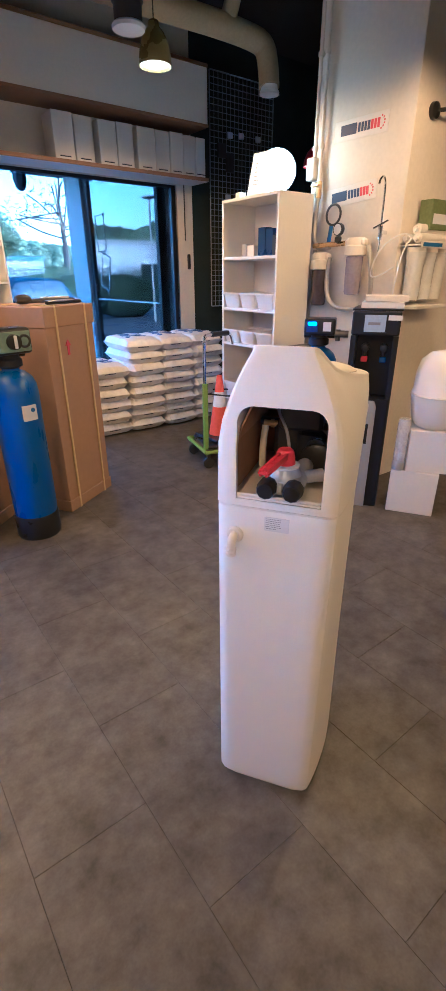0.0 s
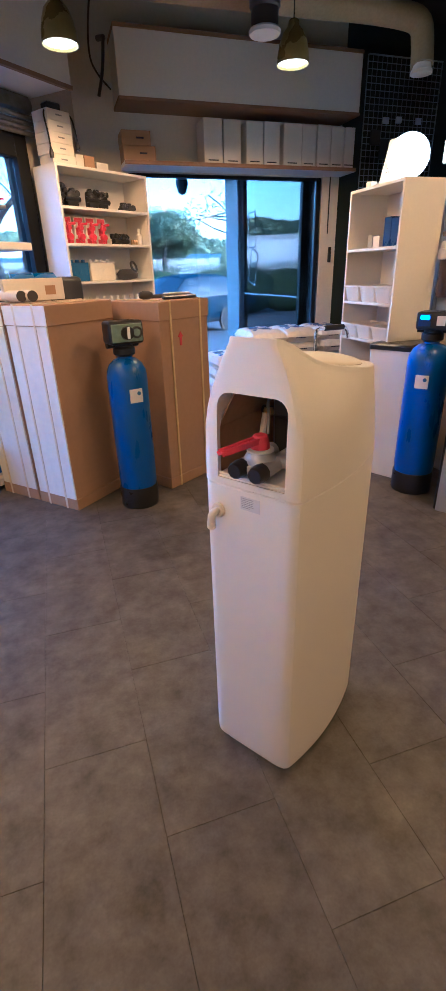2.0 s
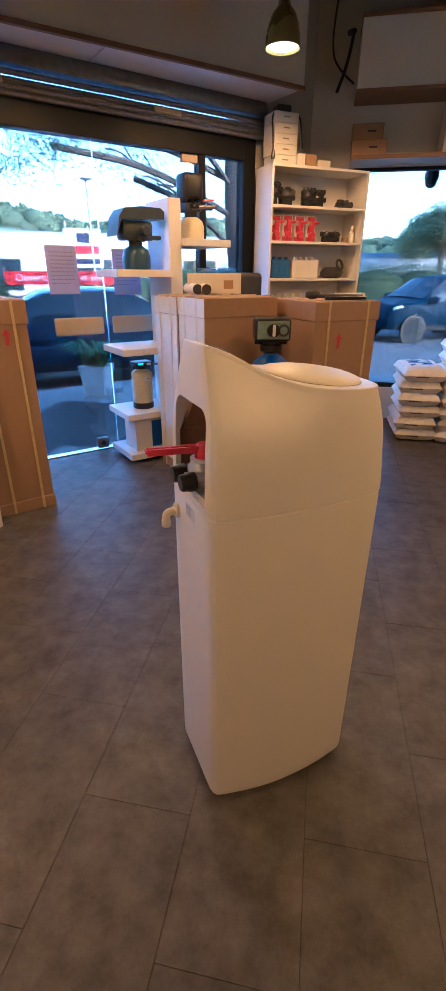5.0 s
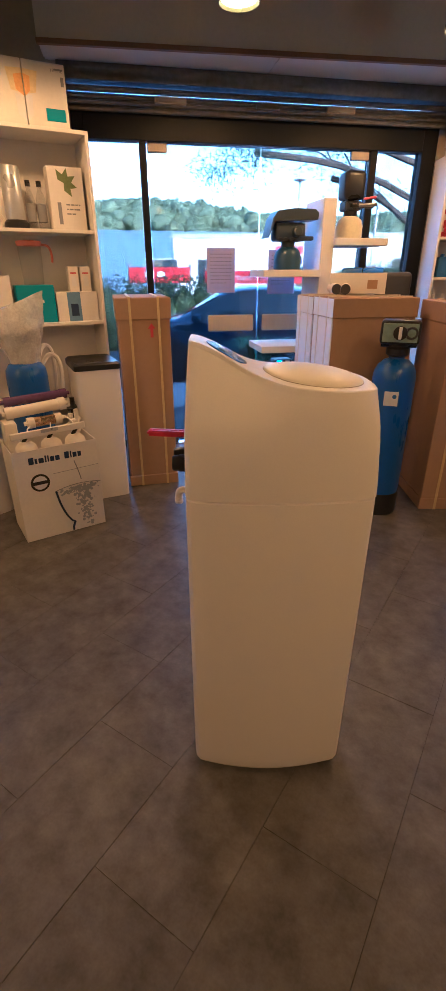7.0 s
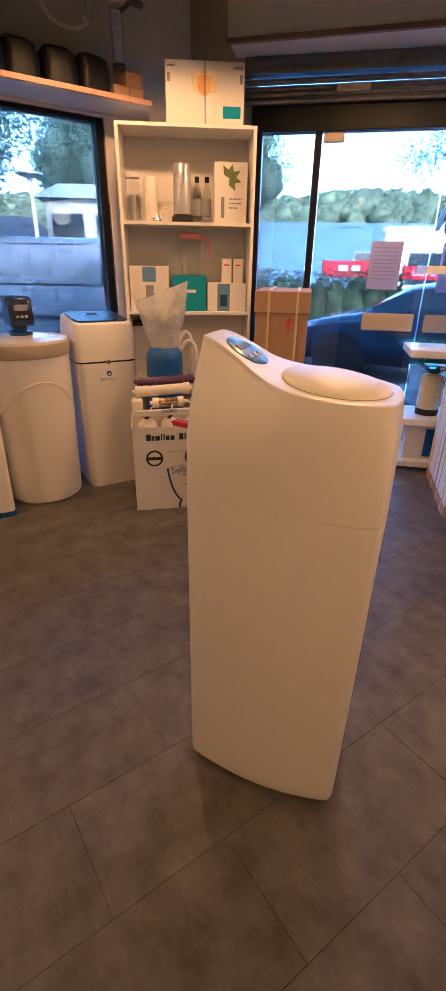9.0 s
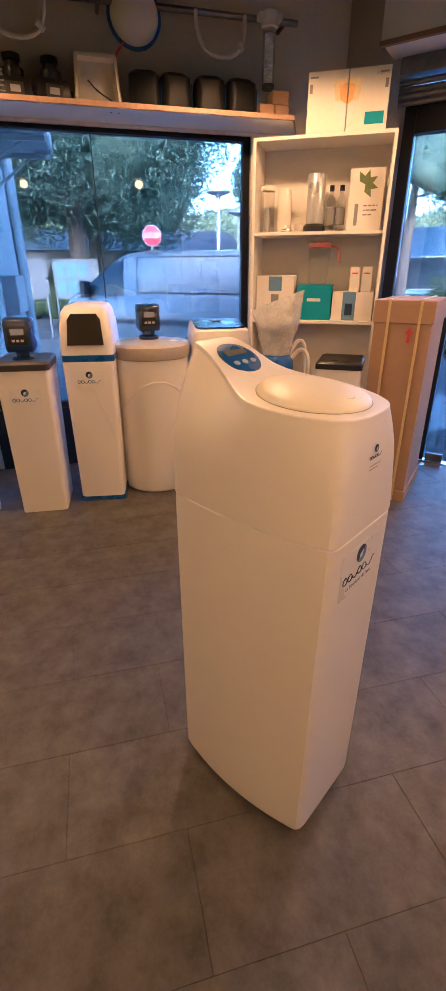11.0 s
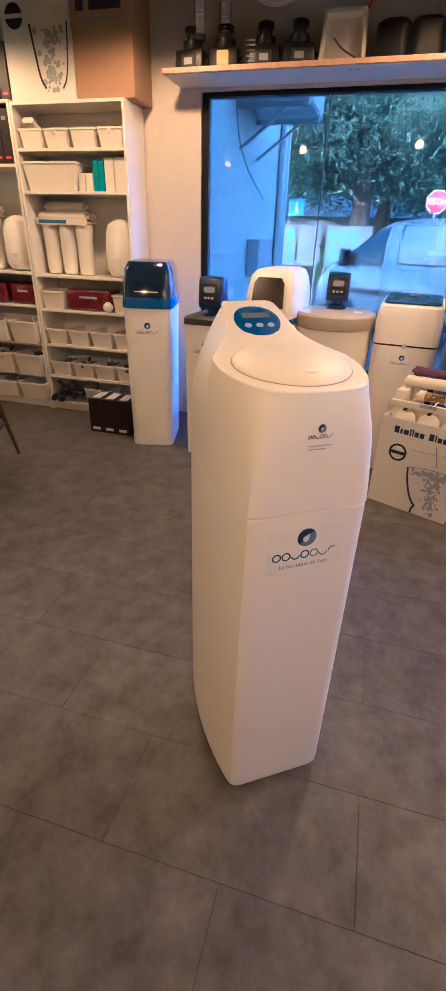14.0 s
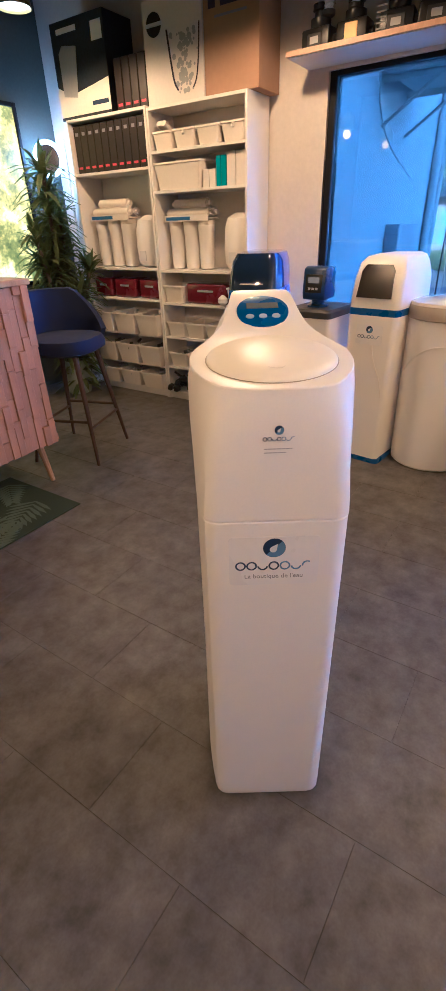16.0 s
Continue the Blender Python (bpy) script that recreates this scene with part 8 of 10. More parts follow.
for y, s, f in ((-0.30, 1, None), (-0.10, 2, "yellow"), (0.13, 3, "ribs"), (0.32, 4, None)):
    valve_block(pose(-1.72, y, SH, 0, 0, 90 + 6 * (s - 2)), s, "bare black softener control valve on the wall shelf", f)
oh = thing("open_housing", "open ivory plastic housing standing on the wall shelf", "plastic housing", pose(-1.72, 0.56, SH, 0, 0, 90))
bm = bm_new()
prism(bm, rrect(0.25, 0.12, 0.02, 4), 0.0, 0.225, top=rrect(0.225, 0.10, 0.03, 4))
me = mesh_of(bm, "shell", IVORY, True)
cb = bm_new()
prism(cb, rrect(0.215, 0.12, 0.015, 4, 0, -0.02), 0.012, 0.208, top=rrect(0.19, 0.10, 0.02, 4, 0, -0.02))
me = cut(me, cb)
o = new("shell", me)
o.parent = oh
bm = bm_new()
tube(bm, [(-0.05, -0.04, 0.11), (0.0, -0.05, 0.06), (0.06, -0.05, 0.03), (0.09, -0.05, 0.012)], 0.004, 6)
part("cable", bm, BLACKPL, oh)
HEADBLACK = mat("satin_black_plastic", (0.008, 0.008, 0.010), 0.5, var=0.2, bump=0.05, spec=0.25)
for k, y in enumerate((0.815, 0.985, 1.185, 1.37)):
    hd = thing("softener_top", "rounded black control head with a navy side on the shelf", "control head", pose(-1.71, y, SH, 0, 0, 90 + 8 * ((k % 2) - 0.5)), "row of control heads")
    bm = bm_new()
    o1, o2, o3 = rrect(0.165, 0.15, 0.03, 5), rrect(0.17, 0.155, 0.045, 5), rrect(0.13, 0.11, 0.04, 5)
    loft(bm, [[(x, y_, 0) for x, y_ in o1], [(x, y_, 0.10) for x, y_ in o2], [(x, y_ + 0.005, 0.15) for x, y_ in o1], [(x, y_ + 0.01, 0.172) for x, y_ in o3]])
    part("cover", bm, HEADBLACK, hd)
    bm = bm_new()
    box(bm, 0.086, 0.092, -0.05, 0.05, 0.015, 0.13, 0.01)
    part("side_panel", bm, NAVYPL, hd)
for y, z, w in ((1.53, SH, 0.09), (1.625, SH, 0.085), (1.61, SH + 0.0665, 0.10)):
    plain_box("small_carton", "small brown cardboard carton on the wall shelf", pose(-1.665 if w < 0.1 else -1.66, y, z, 0, 0, 90), w, 0.12, 0.066, CARDBOARD, "small brown cartons")

# filters, hoses and a gauge hung on a rail above it
rl_ = thing("pipe_rail", "wall rail carrying filters and hoses above the shelf", "rail", pose(-1.74, 0, 2.60))
bm = bm_new()
rod(bm, (0, -0.4, 0), (0, 1.72, 0), 0.016, 10)
for y in (-0.35, 0.6, 1.65):
    rod(bm, (0, y, 0), (-0.138, y, 0), 0.012, 8)
part("bar", bm, STEEL, rl_)
for y in (-0.25, -0.10, 1.54):
    hf = thing("hanging_filter", "clear filter housing with a ribbed cartridge hung from the rail", "filter housing", pose(-1.70, y, 2.60), "hanging filters")
    bm = bm_new()
    lathe(bm, [(0.03, -0.05), (0.045, -0.045), (0.045, 0.02), (0.03, 0.03)], 18)
    box(bm, -0.03, 0.03, -0.07, 0.07, -0.02, 0.015, 0.006)
    part("cap", bm, IVORY, hf)
    bm = bm_new()
    lathe(bm, [(0.012, -0.315), (0.028, -0.31), (0.034, -0.295), (0.036, -0.05)], 20)
    part("bowl", bm, CLEARPL, hf)
    bm = bm_new()
    prof = [(0.02, -0.30)]
    for k in range(14):
        prof += [(0.026, -0.295 + 0.0165 * k), (0.022, -0.287 + 0.0165 * k)]
    lathe(bm, prof, 14)
    part("cartridge", bm, WHITEPL, hf)
    bm = bm_new()
    lathe(bm, [(0.028, -0.325), (0.037, -0.318), (0.037, -0.30), (0.03, -0.298)], 18)
    part("foot_ring", bm, GREYPL, hf)
for y0, y1 in ((0.04, 0.33), (1.12, 1.40)):
    bm = bm_new()
    ym = (y0 + y1) / 2
    tube(bm, [(-1.72, y0, 2.60), (-1.71, y0 + 0.005, 2.50), (-1.70, y0 + 0.05, 2.42), (-1.70, ym, 2.40), (-1.70, y1 - 0.05, 2.42), (-1.71, y1 - 0.005, 2.50), (-1.72, y1, 2.60)], 0.011, 10)
    lathe(bm, [(0.016, -0.02), (0.016, 0.02)], 12, pose(-1.70, y1 - 0.03, 2.455, 40, 0, 0))
    solo("loop_hose", bm, IVORY, "white braided hose hanging in a loop from the rail", "hose", group="loop hoses")
sg_ = thing("round_vessel", "round white vessel with a blue rim hung on the wall", "vessel", pose(-1.78, 0.79, 2.56, 0, 90, 0))
bm = bm_new()
lathe(bm, [(0.13, 0), (0.13, 0.02), (0.12, 0.06), (0.08, 0.095), (0.02, 0.11)], 32)
part("dome", bm, WHITEPL, sg_)
bm = bm_new()
torus(bm, 0.135, 0.012, pose(0, 0, 0.012), 32, 8)
part("rim", bm, BLUEPL, sg_)
bm = bm_new()
tube(bm, [(-1.70, 0.72, 2.43), (-1.69, 0.68, 2.38), (-1.70, 0.66, 2.34)], 0.006, 6)
solo("short_cable", bm, REDINK, "short dark red cable below the vessel", "cable")

# ---- jugs, boxes and bottles in the bookcase by the window ----
AMBER = mat("amber_print", (0.72, 0.38, 0.04), 0.5, var=0.2, vscale=9)
PALEYELLOW = mat("pale_yellow_print", (0.72, 0.58, 0.26), 0.5, var=0.15, vscale=9)


def jugbox(x, label, side):
    """A carton that carries one half of a printed filter jug; side: which of its edges the jug meets."""
    b = plain_box("jug_carton", label, MC @ pose(x, 0.09, 2.0005), 0.215, 0.11, 0.295, CARDWHITE, "filter jug cartons")
    for nm, mt, pts, d in (("jug_print", PALEYELLOW, [(0.107, 0.255), (0.03, 0.25), (0.045, 0.16), (0.107, 0.15)], 0.0012),
                           ("amber_print", AMBER, [(0.107, 0.235), (0.065, 0.225), (0.07, 0.165), (0.107, 0.14)], 0.0016),
                           ("glass_print", PAPER, [(0.107, 0.138), (0.062, 0.15), (0.068, 0.06), (0.107, 0.03)], 0.0014)):
        if side < 0:
            pts = [(-1.15 * u if u < 0.1 else -u, v) for u, v in reversed(pts)]
        bm = bm_new()
        prism(bm, pts, 0, d, up(0, -0.0003, 0))
        part(nm, bm, mt, b)
    bm = bm_new()
    box(bm, -0.09 * side - 0.008, -0.09 * side + 0.008, -0.0012, 0.0005, 0.20, 0.24)
    box(bm, -0.075 * side - 0.022, -0.075 * side + 0.022, -0.0012, 0.0005, 0.265, 0.273)
    part("print", bm, GREYINK, b)
    return b


jugbox(0.392, "white filter jug carton with a yellow jug print", 1)
b = jugbox(0.612, "white filter jug carton with a teal label", -1)
bm = bm_new()
box(bm, -0.01, 0.09, -0.0026, -0.0003, 0.045, 0.10)
part("teal_label", bm, TEAL, b)
writing("lettering", "HOME", 0.022, GREYINK, b, up(0.065, -0.0006, 0.265), "", 0.0004)

for x, h, mt, lb in ((0.072, 0.245, CLEARPL, "tall clear plastic water bottle on a shelf"), (0.178, 0.235, IVORY, "tall ivory drinks carbonator bottle on a shelf")):
    c = thing("tall_bottle", lb, "bottle", MC @ pose(x, 0.12, 1.5265))
    bm = bm_new()
    lathe(bm, [(0.040, 0), (0.043, 0.006), (0.041, h - 0.02), (0.036, h)], 24)
    part("flask", bm, mt, c)
    if mt is CLEARPL:
        bm = bm_new()
        lathe(bm, [(0.0435, h - 0.018), (0.0435, h + 0.004), (0.03, h + 0.008)], 24)
        part("cap", bm, IVORY, c)
        bm = bm_new()
        lathe(bm, [(0.018, 0.01), (0.02, 0.06), (0.015, 0.14)], 14)
        part("insert", bm, SILVERPL, c)
bm = bm_new()
tube(bm, [(-0.025, 0, 0.012), (-0.01, -0.01, 0.012), (0.02, -0.01, 0.012)], 0.008, 8)
rod(bm, (0, 0, 0.01), (0, 0, 0.04), 0.007, 8)
solo("small_tap", bm, CHROME, "small chrome tap on a shelf", "tap", MC @ pose(0.205, 0.05, 1.5265))
bm = bm_new()
for r in (0.025, 0.032, 0.038):
    torus(bm, r, 0.004, pose(0, 0.004 * (r - 0.03) * 100, r + 0.004, 80, 0, 10), 20, 6)
solo("tubing_coil", bm, IVORY, "small coil of cream tubing on a shelf", "tubing", MC @ pose(0.265, 0.12, 1.5265))
sm = thing("carbonator", "brushed silver drinks carbonator with a black base", "carbonator", MC @ pose(0.365, 0.12, 1.5265))
bm = bm_new()
lathe(bm, [(0.066, 0), (0.066, 0.03), (0.055, 0.045)], 28)
part("base", bm, BLACKPL, sm)
bm = bm_new()
lathe(bm, [(0.05, 0.0455), (0.052, 0.06), (0.052, 0.295), (0.047, 0.303)], 28)
part("body", bm, SILVERPL, sm)
for x in (0.455, 0.515):
    c = thing("slim_bottle", "slim clear bottle with a dark label on a shelf", "bottle", MC @ pose(x, 0.14, 1.5265), "slim bottles")
    bm = bm_new()
    lathe(bm, [(0.024, 0), (0.026, 0.006), (0.026, 0.16), (0.012, 0.20), (0.012, 0.215)], 18)
    part("flask", bm, CLEARPL, c)
    bm = bm_new()
    lathe(bm, [(0.0265, 0.04), (0.0265, 0.13)], 18, cap=False)
    part("label", bm, GREYINK, c)
    bm = bm_new()
    lathe(bm, [(0.014, 0.2155), (0.014, 0.245)], 14)
    part("cap", bm, BLACKPL, c)
lb_ = plain_box("leaf_carton", "white carton with a green leaf print on a shelf", MC @ pose(0.655, 0.08, 1.5265), 0.195, 0.10, 0.315, CARDWHITE)
bm = bm_new()
for a in (-60, -15, 30, 75, 120):
    pts = [(0, 0), (0.02, 0.03), (0.0, 0.075), (-0.02, 0.03)]
    prism(bm, pts, 0, 0.0012, up(-0.01, -0.0003, 0.235) @ pose(0, 0, 0, 0, 0, a - 90))
part("leaf_print", bm, OLIVE, lb_)
bm = bm_new()
box(bm, -0.058, -0.038, -0.0014, 0, 0.03, 0.14)
bars(bm, 3, 0.08, 0.007, 0.016, up(0.03, -0.0004, 0.13), 0.0008, 9)
part("print", bm, GREYINK, lb_)
jg = thing("water_jug", "clear plastic water jug with a pink rim and handle on cartons", "jug", MC @ pose(0.41, 0.13, 1.2365))
bm = bm_new()
lathe(bm, [(0.054, 0), (0.057, 0.004), (0.066, 0.205)], 24, cap=False)
lathe(bm, [(0.054, 0.001), (0.02, 0.002)], 24)
part("body", bm, CLEARPL, jg)
PINK = mat("salmon_plastic", (0.65, 0.20, 0.12), 0.35, var=0.05)
bm = bm_new()
lathe(bm, [(0.067, 0.206), (0.070, 0.21), (0.070, 0.232), (0.04, 0.237)], 24)
part("lid", bm, PINK, jg, "salmon pink lid")
bm = bm_new()
tube(bm, [(0.065, 0, 0.215), (0.115, 0, 0.21), (0.125, 0, 0.15), (0.12, 0, 0.12)], 0.007, 8)
part("handle", bm, PINK, jg)
c = plain_box("faucet_carton", "white carton with a blue hang tag on a shelf", MC @ pose(0.148, 0.07, 1.0265), 0.245, 0.10, 0.26, CARDWHITE, "", ((0.0, 0.17, 0.085, 0.085, PALEBLUE2), (0.0, 0.03, 0.05, 0.12, GREYINK)))
plain_box("teal_carton", "teal carton with a white mark on a shelf", MC @ pose(0.40, 0.06, 1.0265), 0.215, 0.16, 0.208, TEAL, "", ((0.0, 0.11, 0.085, 0.018, PAPER),))
plain_box("blue_white_carton", "long white carton with a blue band on a shelf", MC @ pose(0.64, 0.07, 1.0265), 0.25, 0.14, 0.168, CARDWHITE, "", ((-0.02, 0.0, 0.08, 0.166, PALEBLUE2), (-0.02, 0.03, 0.045, 0.07, INKNAVY)))
for x in (0.64, 0.712):
    plain_box("slim_carton", "slim white carton standing on a larger one", MC @ pose(x, 0.10, 1.195), 0.06, 0.06, 0.14, CARDWHITE, "slim cartons", ((0.0, 0.03, 0.03, 0.06, PAPER), (0.0, 0.10, 0.035, 0.008, REDINK)))

# ---- floor things in front of it ----
op = thing("osmosis_carton", "open white printed carton holding an osmosis filter unit", "carton", pose(-0.817, 1.075, 0, 0, 0, 66))
bm = bm_new()
o, i = [(0, 0), (0.43, 0), (0.43, 0.27), (0, 0.27)], [(0.005, 0.005), (0.425, 0.005), (0.425, 0.265), (0.005, 0.265)]
loft(bm, [[(x, y, 0) for x, y in o], [(x, y, 0.5) for x, y in o], [(x, y, 0.5) for x, y in i], [(x, y, 0.40) for x, y in i]])
part("box", bm, CARDWHITE, op)
bm = bm_new()
for x0, x1, h in ((0.075, 0.10, 0.036), (0.106, 0.118, 0.026), (0.124, 0.150, 0.026), (0.156, 0.163, 0.036), (0.169, 0.176, 0.034), (0.182, 0.202, 0.026), (0.208, 0.230, 0.026), (0.255, 0.279, 0.036), (0.285, 0.292, 0.036), (0.298, 0.318, 0.026), (0.324, 0.342, 0.026)):
    box(bm, x0, x1, -0.0015, 0.001, 0.425, 0.425 + h, 0.0005)
tagged(part("title_bar", bm, INKNAVY, op), kind="stuff")
bm = bm_new()
lathe(bm, [(0.048, 0), (0.048, 0.0012)], 28, up(0.115, -0.0003, 0.32))
stp = part("round_stamp", bm, BLACKPL, op)
bm = bm_new()
lathe(bm, [(0.037, 0.0013), (0.037, 0.0018)], 24, up(0.115, -0.0003, 0.32))
stw = part("stamp_face", bm, PAPER, stp)
bm = bm_new()
box(bm, 0.070, 0.160, -0.0036, -0.0022, 0.311, 0.329)
part("stamp_band", bm, BLACKPL, stp)
PALEGREY = mat("pale_grey_print", (0.33, 0.34, 0.36), 0.6)
bm = bm_new()
tube(bm, [(0.185, -0.001, 0.255), (0.195, -0.001, 0.19), (0.215, -0.001, 0.12), (0.245, -0.001, 0.065), (0.262, -0.001, 0.055)], 0.0055, 6, 3)
tube(bm, [(0.262, -0.001, 0.055), (0.25, -0.001, 0.03), (0.248, -0.001, 0.005)], 0.006, 6, 2)
part("glass_edge_print", bm, INKNAVY, op)
bm = bm_new()
tube(bm, [(0.185, -0.001, 0.255), (0.25, -0.001, 0.27), (0.34, -0.001, 0.275), (0.428, -0.001, 0.262)], 0.002, 6, 3)
tube(bm, [(0.185, -0.001, 0.355), (0.30, -0.001, 0.358), (0.428, -0.001, 0.362)], 0.0012, 6, 2)
tube(bm, [(0.30, -0.001, 0.405), (0.315, -0.001, 0.35), (0.325, -0.001, 0.295)], 0.0025, 6, 3)
part("glass_rim_print", bm, GREYINK, op)
bm = bm_new()
rnd = random.Random(3)
for i in range(150):
    z = 0.245 * rnd.random() ** 0.7 + 0.015
    x = 0.33 + rnd.gauss(0, 0.02 + 0.13 * max(0, z - 0.17))
    r = rnd.uniform(0.003, 0.010)
    x = min(max(x, 0.22), 0.415)
    lathe(bm, [(r, 0), (r * 0.8, 0.0006)], 7, up(x, -0.0004 - 0.000008 * i, z))
for i in range(60):
    x, z, r = rnd.uniform(0.20, 0.42), rnd.uniform(0.225, 0.262), rnd.uniform(0.004, 0.011)
    lathe(bm, [(r, 0), (r * 0.8, 0.0006)], 7, up(x, -0.0017 - 0.000008 * i, z))
tagged(part("bubble_print", bm, PALEGREY, op), kind="stuff")
PURPLEPL = mat("violet_clear_plastic", (0.10, 0.05, 0.14), 0.2, var=0.2)
ru = thing("osmosis_filter_unit", "white osmosis unit with gold and violet tubes in an open carton", "water filter", pose(-0.817, 1.075, 0.4005, 0, 0, 66))
for x in (0.09, 0.215, 0.34):
    bm = bm_new()
    lathe(bm, [(0.05, 0), (0.052, 0.05), (0.054, 0.085), (0.05, 0.105), (0.034, 0.122), (0.014, 0.13)], 20, pose(x, 0.068, 0))
    part("canister", bm, IVORY, ru)
    bm = bm_new()
    rod(bm, (x - 0.01, 0.068, 0.125), (x + 0.012, 0.05, 0.165), 0.010, 8)
    part("elbow", bm, BLACKPL, ru)
bm = bm_new()
box(bm, 0.02, 0.395, 0.028, 0.042, 0.150, 0.185, 0.004, m=pose(0, 0, 0, 0, -1.5, 0))
bk = part("bracket", bm, IVORY, ru)
bm = bm_new()
box(bm, 0.17, 0.255, 0.0255, 0.0275, 0.166, 0.184, m=pose(0, 0, 0, 0, -1.5, 0))
part("label", bm, SILVERPL, bk)
bm = bm_new()
box(bm, 0.008, 0.07, 0.09, 0.2, 0.03, 0.225, 0.012, 2)
part("pump_block", bm, IVORY, ru)
for a, b, r, mt, nm in (((0.13, 0.115, 0.205), (0.29, 0.115, 0.210), 0.025, BRASS, "gold_tube"), ((0.04, 0.165, 0.255), (0.33, 0.165, 0.272), 0.029, IVORY, "membrane_tube"), ((0.05, 0.225, 0.300), (0.36, 0.225, 0.310), 0.023, PURPLEPL, "violet_tube")):
    a, b = Vector(a), Vector(b)
    bm = bm_new()
    rod(bm, a, b, r, 16)
    tb = part(nm, bm, mt, ru)
    for p, q in ((a, (a - b).normalized()), (b, (b - a).normalized())):
        bm = bm_new()
        rod(bm, p - q * 0.028, p + q * 0.006, r * 1.13, 14)
        rod(bm, p, p + q * 0.022, r * 0.45, 10)
        part("end_cap", bm, PURPLEPL if mt is PURPLEPL else IVORY, tb)
for x, y, z in ((0.35, 0.13, 0.16), (0.385, 0.19, 0.23), (0.37, 0.09, 0.19)):
    bm = bm_new()
    rod(bm, (x, y, z - 0.06), (x, y, z + 0.06), 0.013, 8)
    rod(bm, (x - 0.03, y, z), (x + 0.02, y, z + 0.01), 0.011, 8)
    part("valve", bm, BLACKPL if z > 0.2 else IVORY, ru)
for k in range(3):
    bm = bm_new()
    tube(bm, [(0.10 + 0.12 * k, 0.05, 0.165), (0.12 + 0.11 * k, 0.09, 0.20), (0.2 + 0.05 * k, 0.13, 0.18 + 0.02 * k), (0.36, 0.15, 0.2)], 0.0035, 6, 3)
    part("hose", bm, WHITEPL, ru)

bw = thing("wrapped_tank", "blue tank with its head wrapped in bubble film", "filter tank", pose(-1.10, 1.44, 0.0, 0, 0, 60))
bm = bm_new()
lathe(bm, [(0.10, 0), (0.108, 0.01), (0.108, 0.79), (0.104, 0.825), (0.085, 0.855), (0.05, 0.87)], 28)
part("shell", bm, TANKBLUE, bw)
bm = bm_new()
box(bm, -0.05, 0.05, -0.05, 0.05, 0.87, 1.06, 0.02, 2)
part("head", bm, GREYPL, bw)
bm = bm_new()
rings = []
for k in range(15):
    f = k / 14
    z = 0.862 + 0.30 * f
    wx = 0.075 + 0.035 * math.sin(f * 2.2) + 0.045 * f * f
    wy = 0.07 * (1 - 0.8 * max(0, f - 0.55) / 0.45)
    ring = []
    for i in range(44):
        a = 2 * math.pi * i / 44
        ca, sa = math.cos(a), math.sin(a)
        w = 0.014 * noise.noise(Vector((ca * 2.5, sa * 2.5, z * 13))) + 0.007 * noise.noise(Vector((ca * 8, sa * 8, z * 34)))
        ring.append(((wx + w) * ca, (wy + w) * sa, z + f * f * (0.055 * ca + 0.012 * noise.noise(Vector((ca * 4, sa * 4, 3.0))))))
    rings.append(ring)
loft(bm, rings)
part("bubble_wrap", bm, BUBBLE, bw, angle=60)
for pts in ([(0.09, 0.02, 0.84), (0.14, 0.04, 0.90), (0.19, 0.03, 0.86), (0.19, 0.04, 0.70), (0.15, 0.05, 0.58)], [(0.07, 0.04, 0.86), (0.12, 0.08, 0.95), (0.17, 0.08, 0.9), (0.15, 0.09, 0.6)]):
    bm = bm_new()
    tube(bm, pts, 0.012, 8)
    part("hose", bm, WHITEPL, bw)
s6 = white_cabinet(pose(-1.60, 1.60, 0, 0, 0, 60), 0.24, 0.2, 0.92, "white cabinet with a black lid half hidden by the bookcase", BLACKPL, 0.03)
rw = thing("barrier_tape", "red and white striped posts outside behind the softeners", "barrier", pose(-2.5, 0.15, -0.02))
for k in range(4):
    for j in range(6):
        bm = bm_new()
        rod(bm, (0.02 * k, 0.09 * k, 0.14 * j), (0.02 * k, 0.09 * k, 0.14 * (j + 1)), 0.012, 8)
        part("stripe", bm, REDSIGN if (j + k) % 2 else WHITESIGN, rw)

# ---- display stand by the entrance ----
ds = thing("display_stand", "white stepped display stand beside the glass entrance", "display stand", pose(-0.20, 3.30, 0, 0, 0, 44))
bm = bm_new()
box(bm, -0.06, 0.03, -0.12, 0.22, 0, 1.735, 0.003)
part("panel", bm, LAMINATE, ds)
for x0, x1, z in ((-0.46, -0.062, 0.03), (-0.46, -0.062, 0.33), (-0.46, -0.062, 0.78), (-0.46, -0.062, 1.27), (0.032, 0.40, 1.46)):
    bm = bm_new()
    box(bm, x0, x1, -0.16, 0.22, z, z + 0.045, 0.003)
    part("slab", bm, LAMINATE, ds)


NAVYTANK = mat("navy_fibreglass", (0.02, 0.06, 0.14), 0.35, var=0.1, vscale=10)
SLATE = mat("slate_plastic", (0.035, 0.05, 0.07), 0.4, var=0.1)


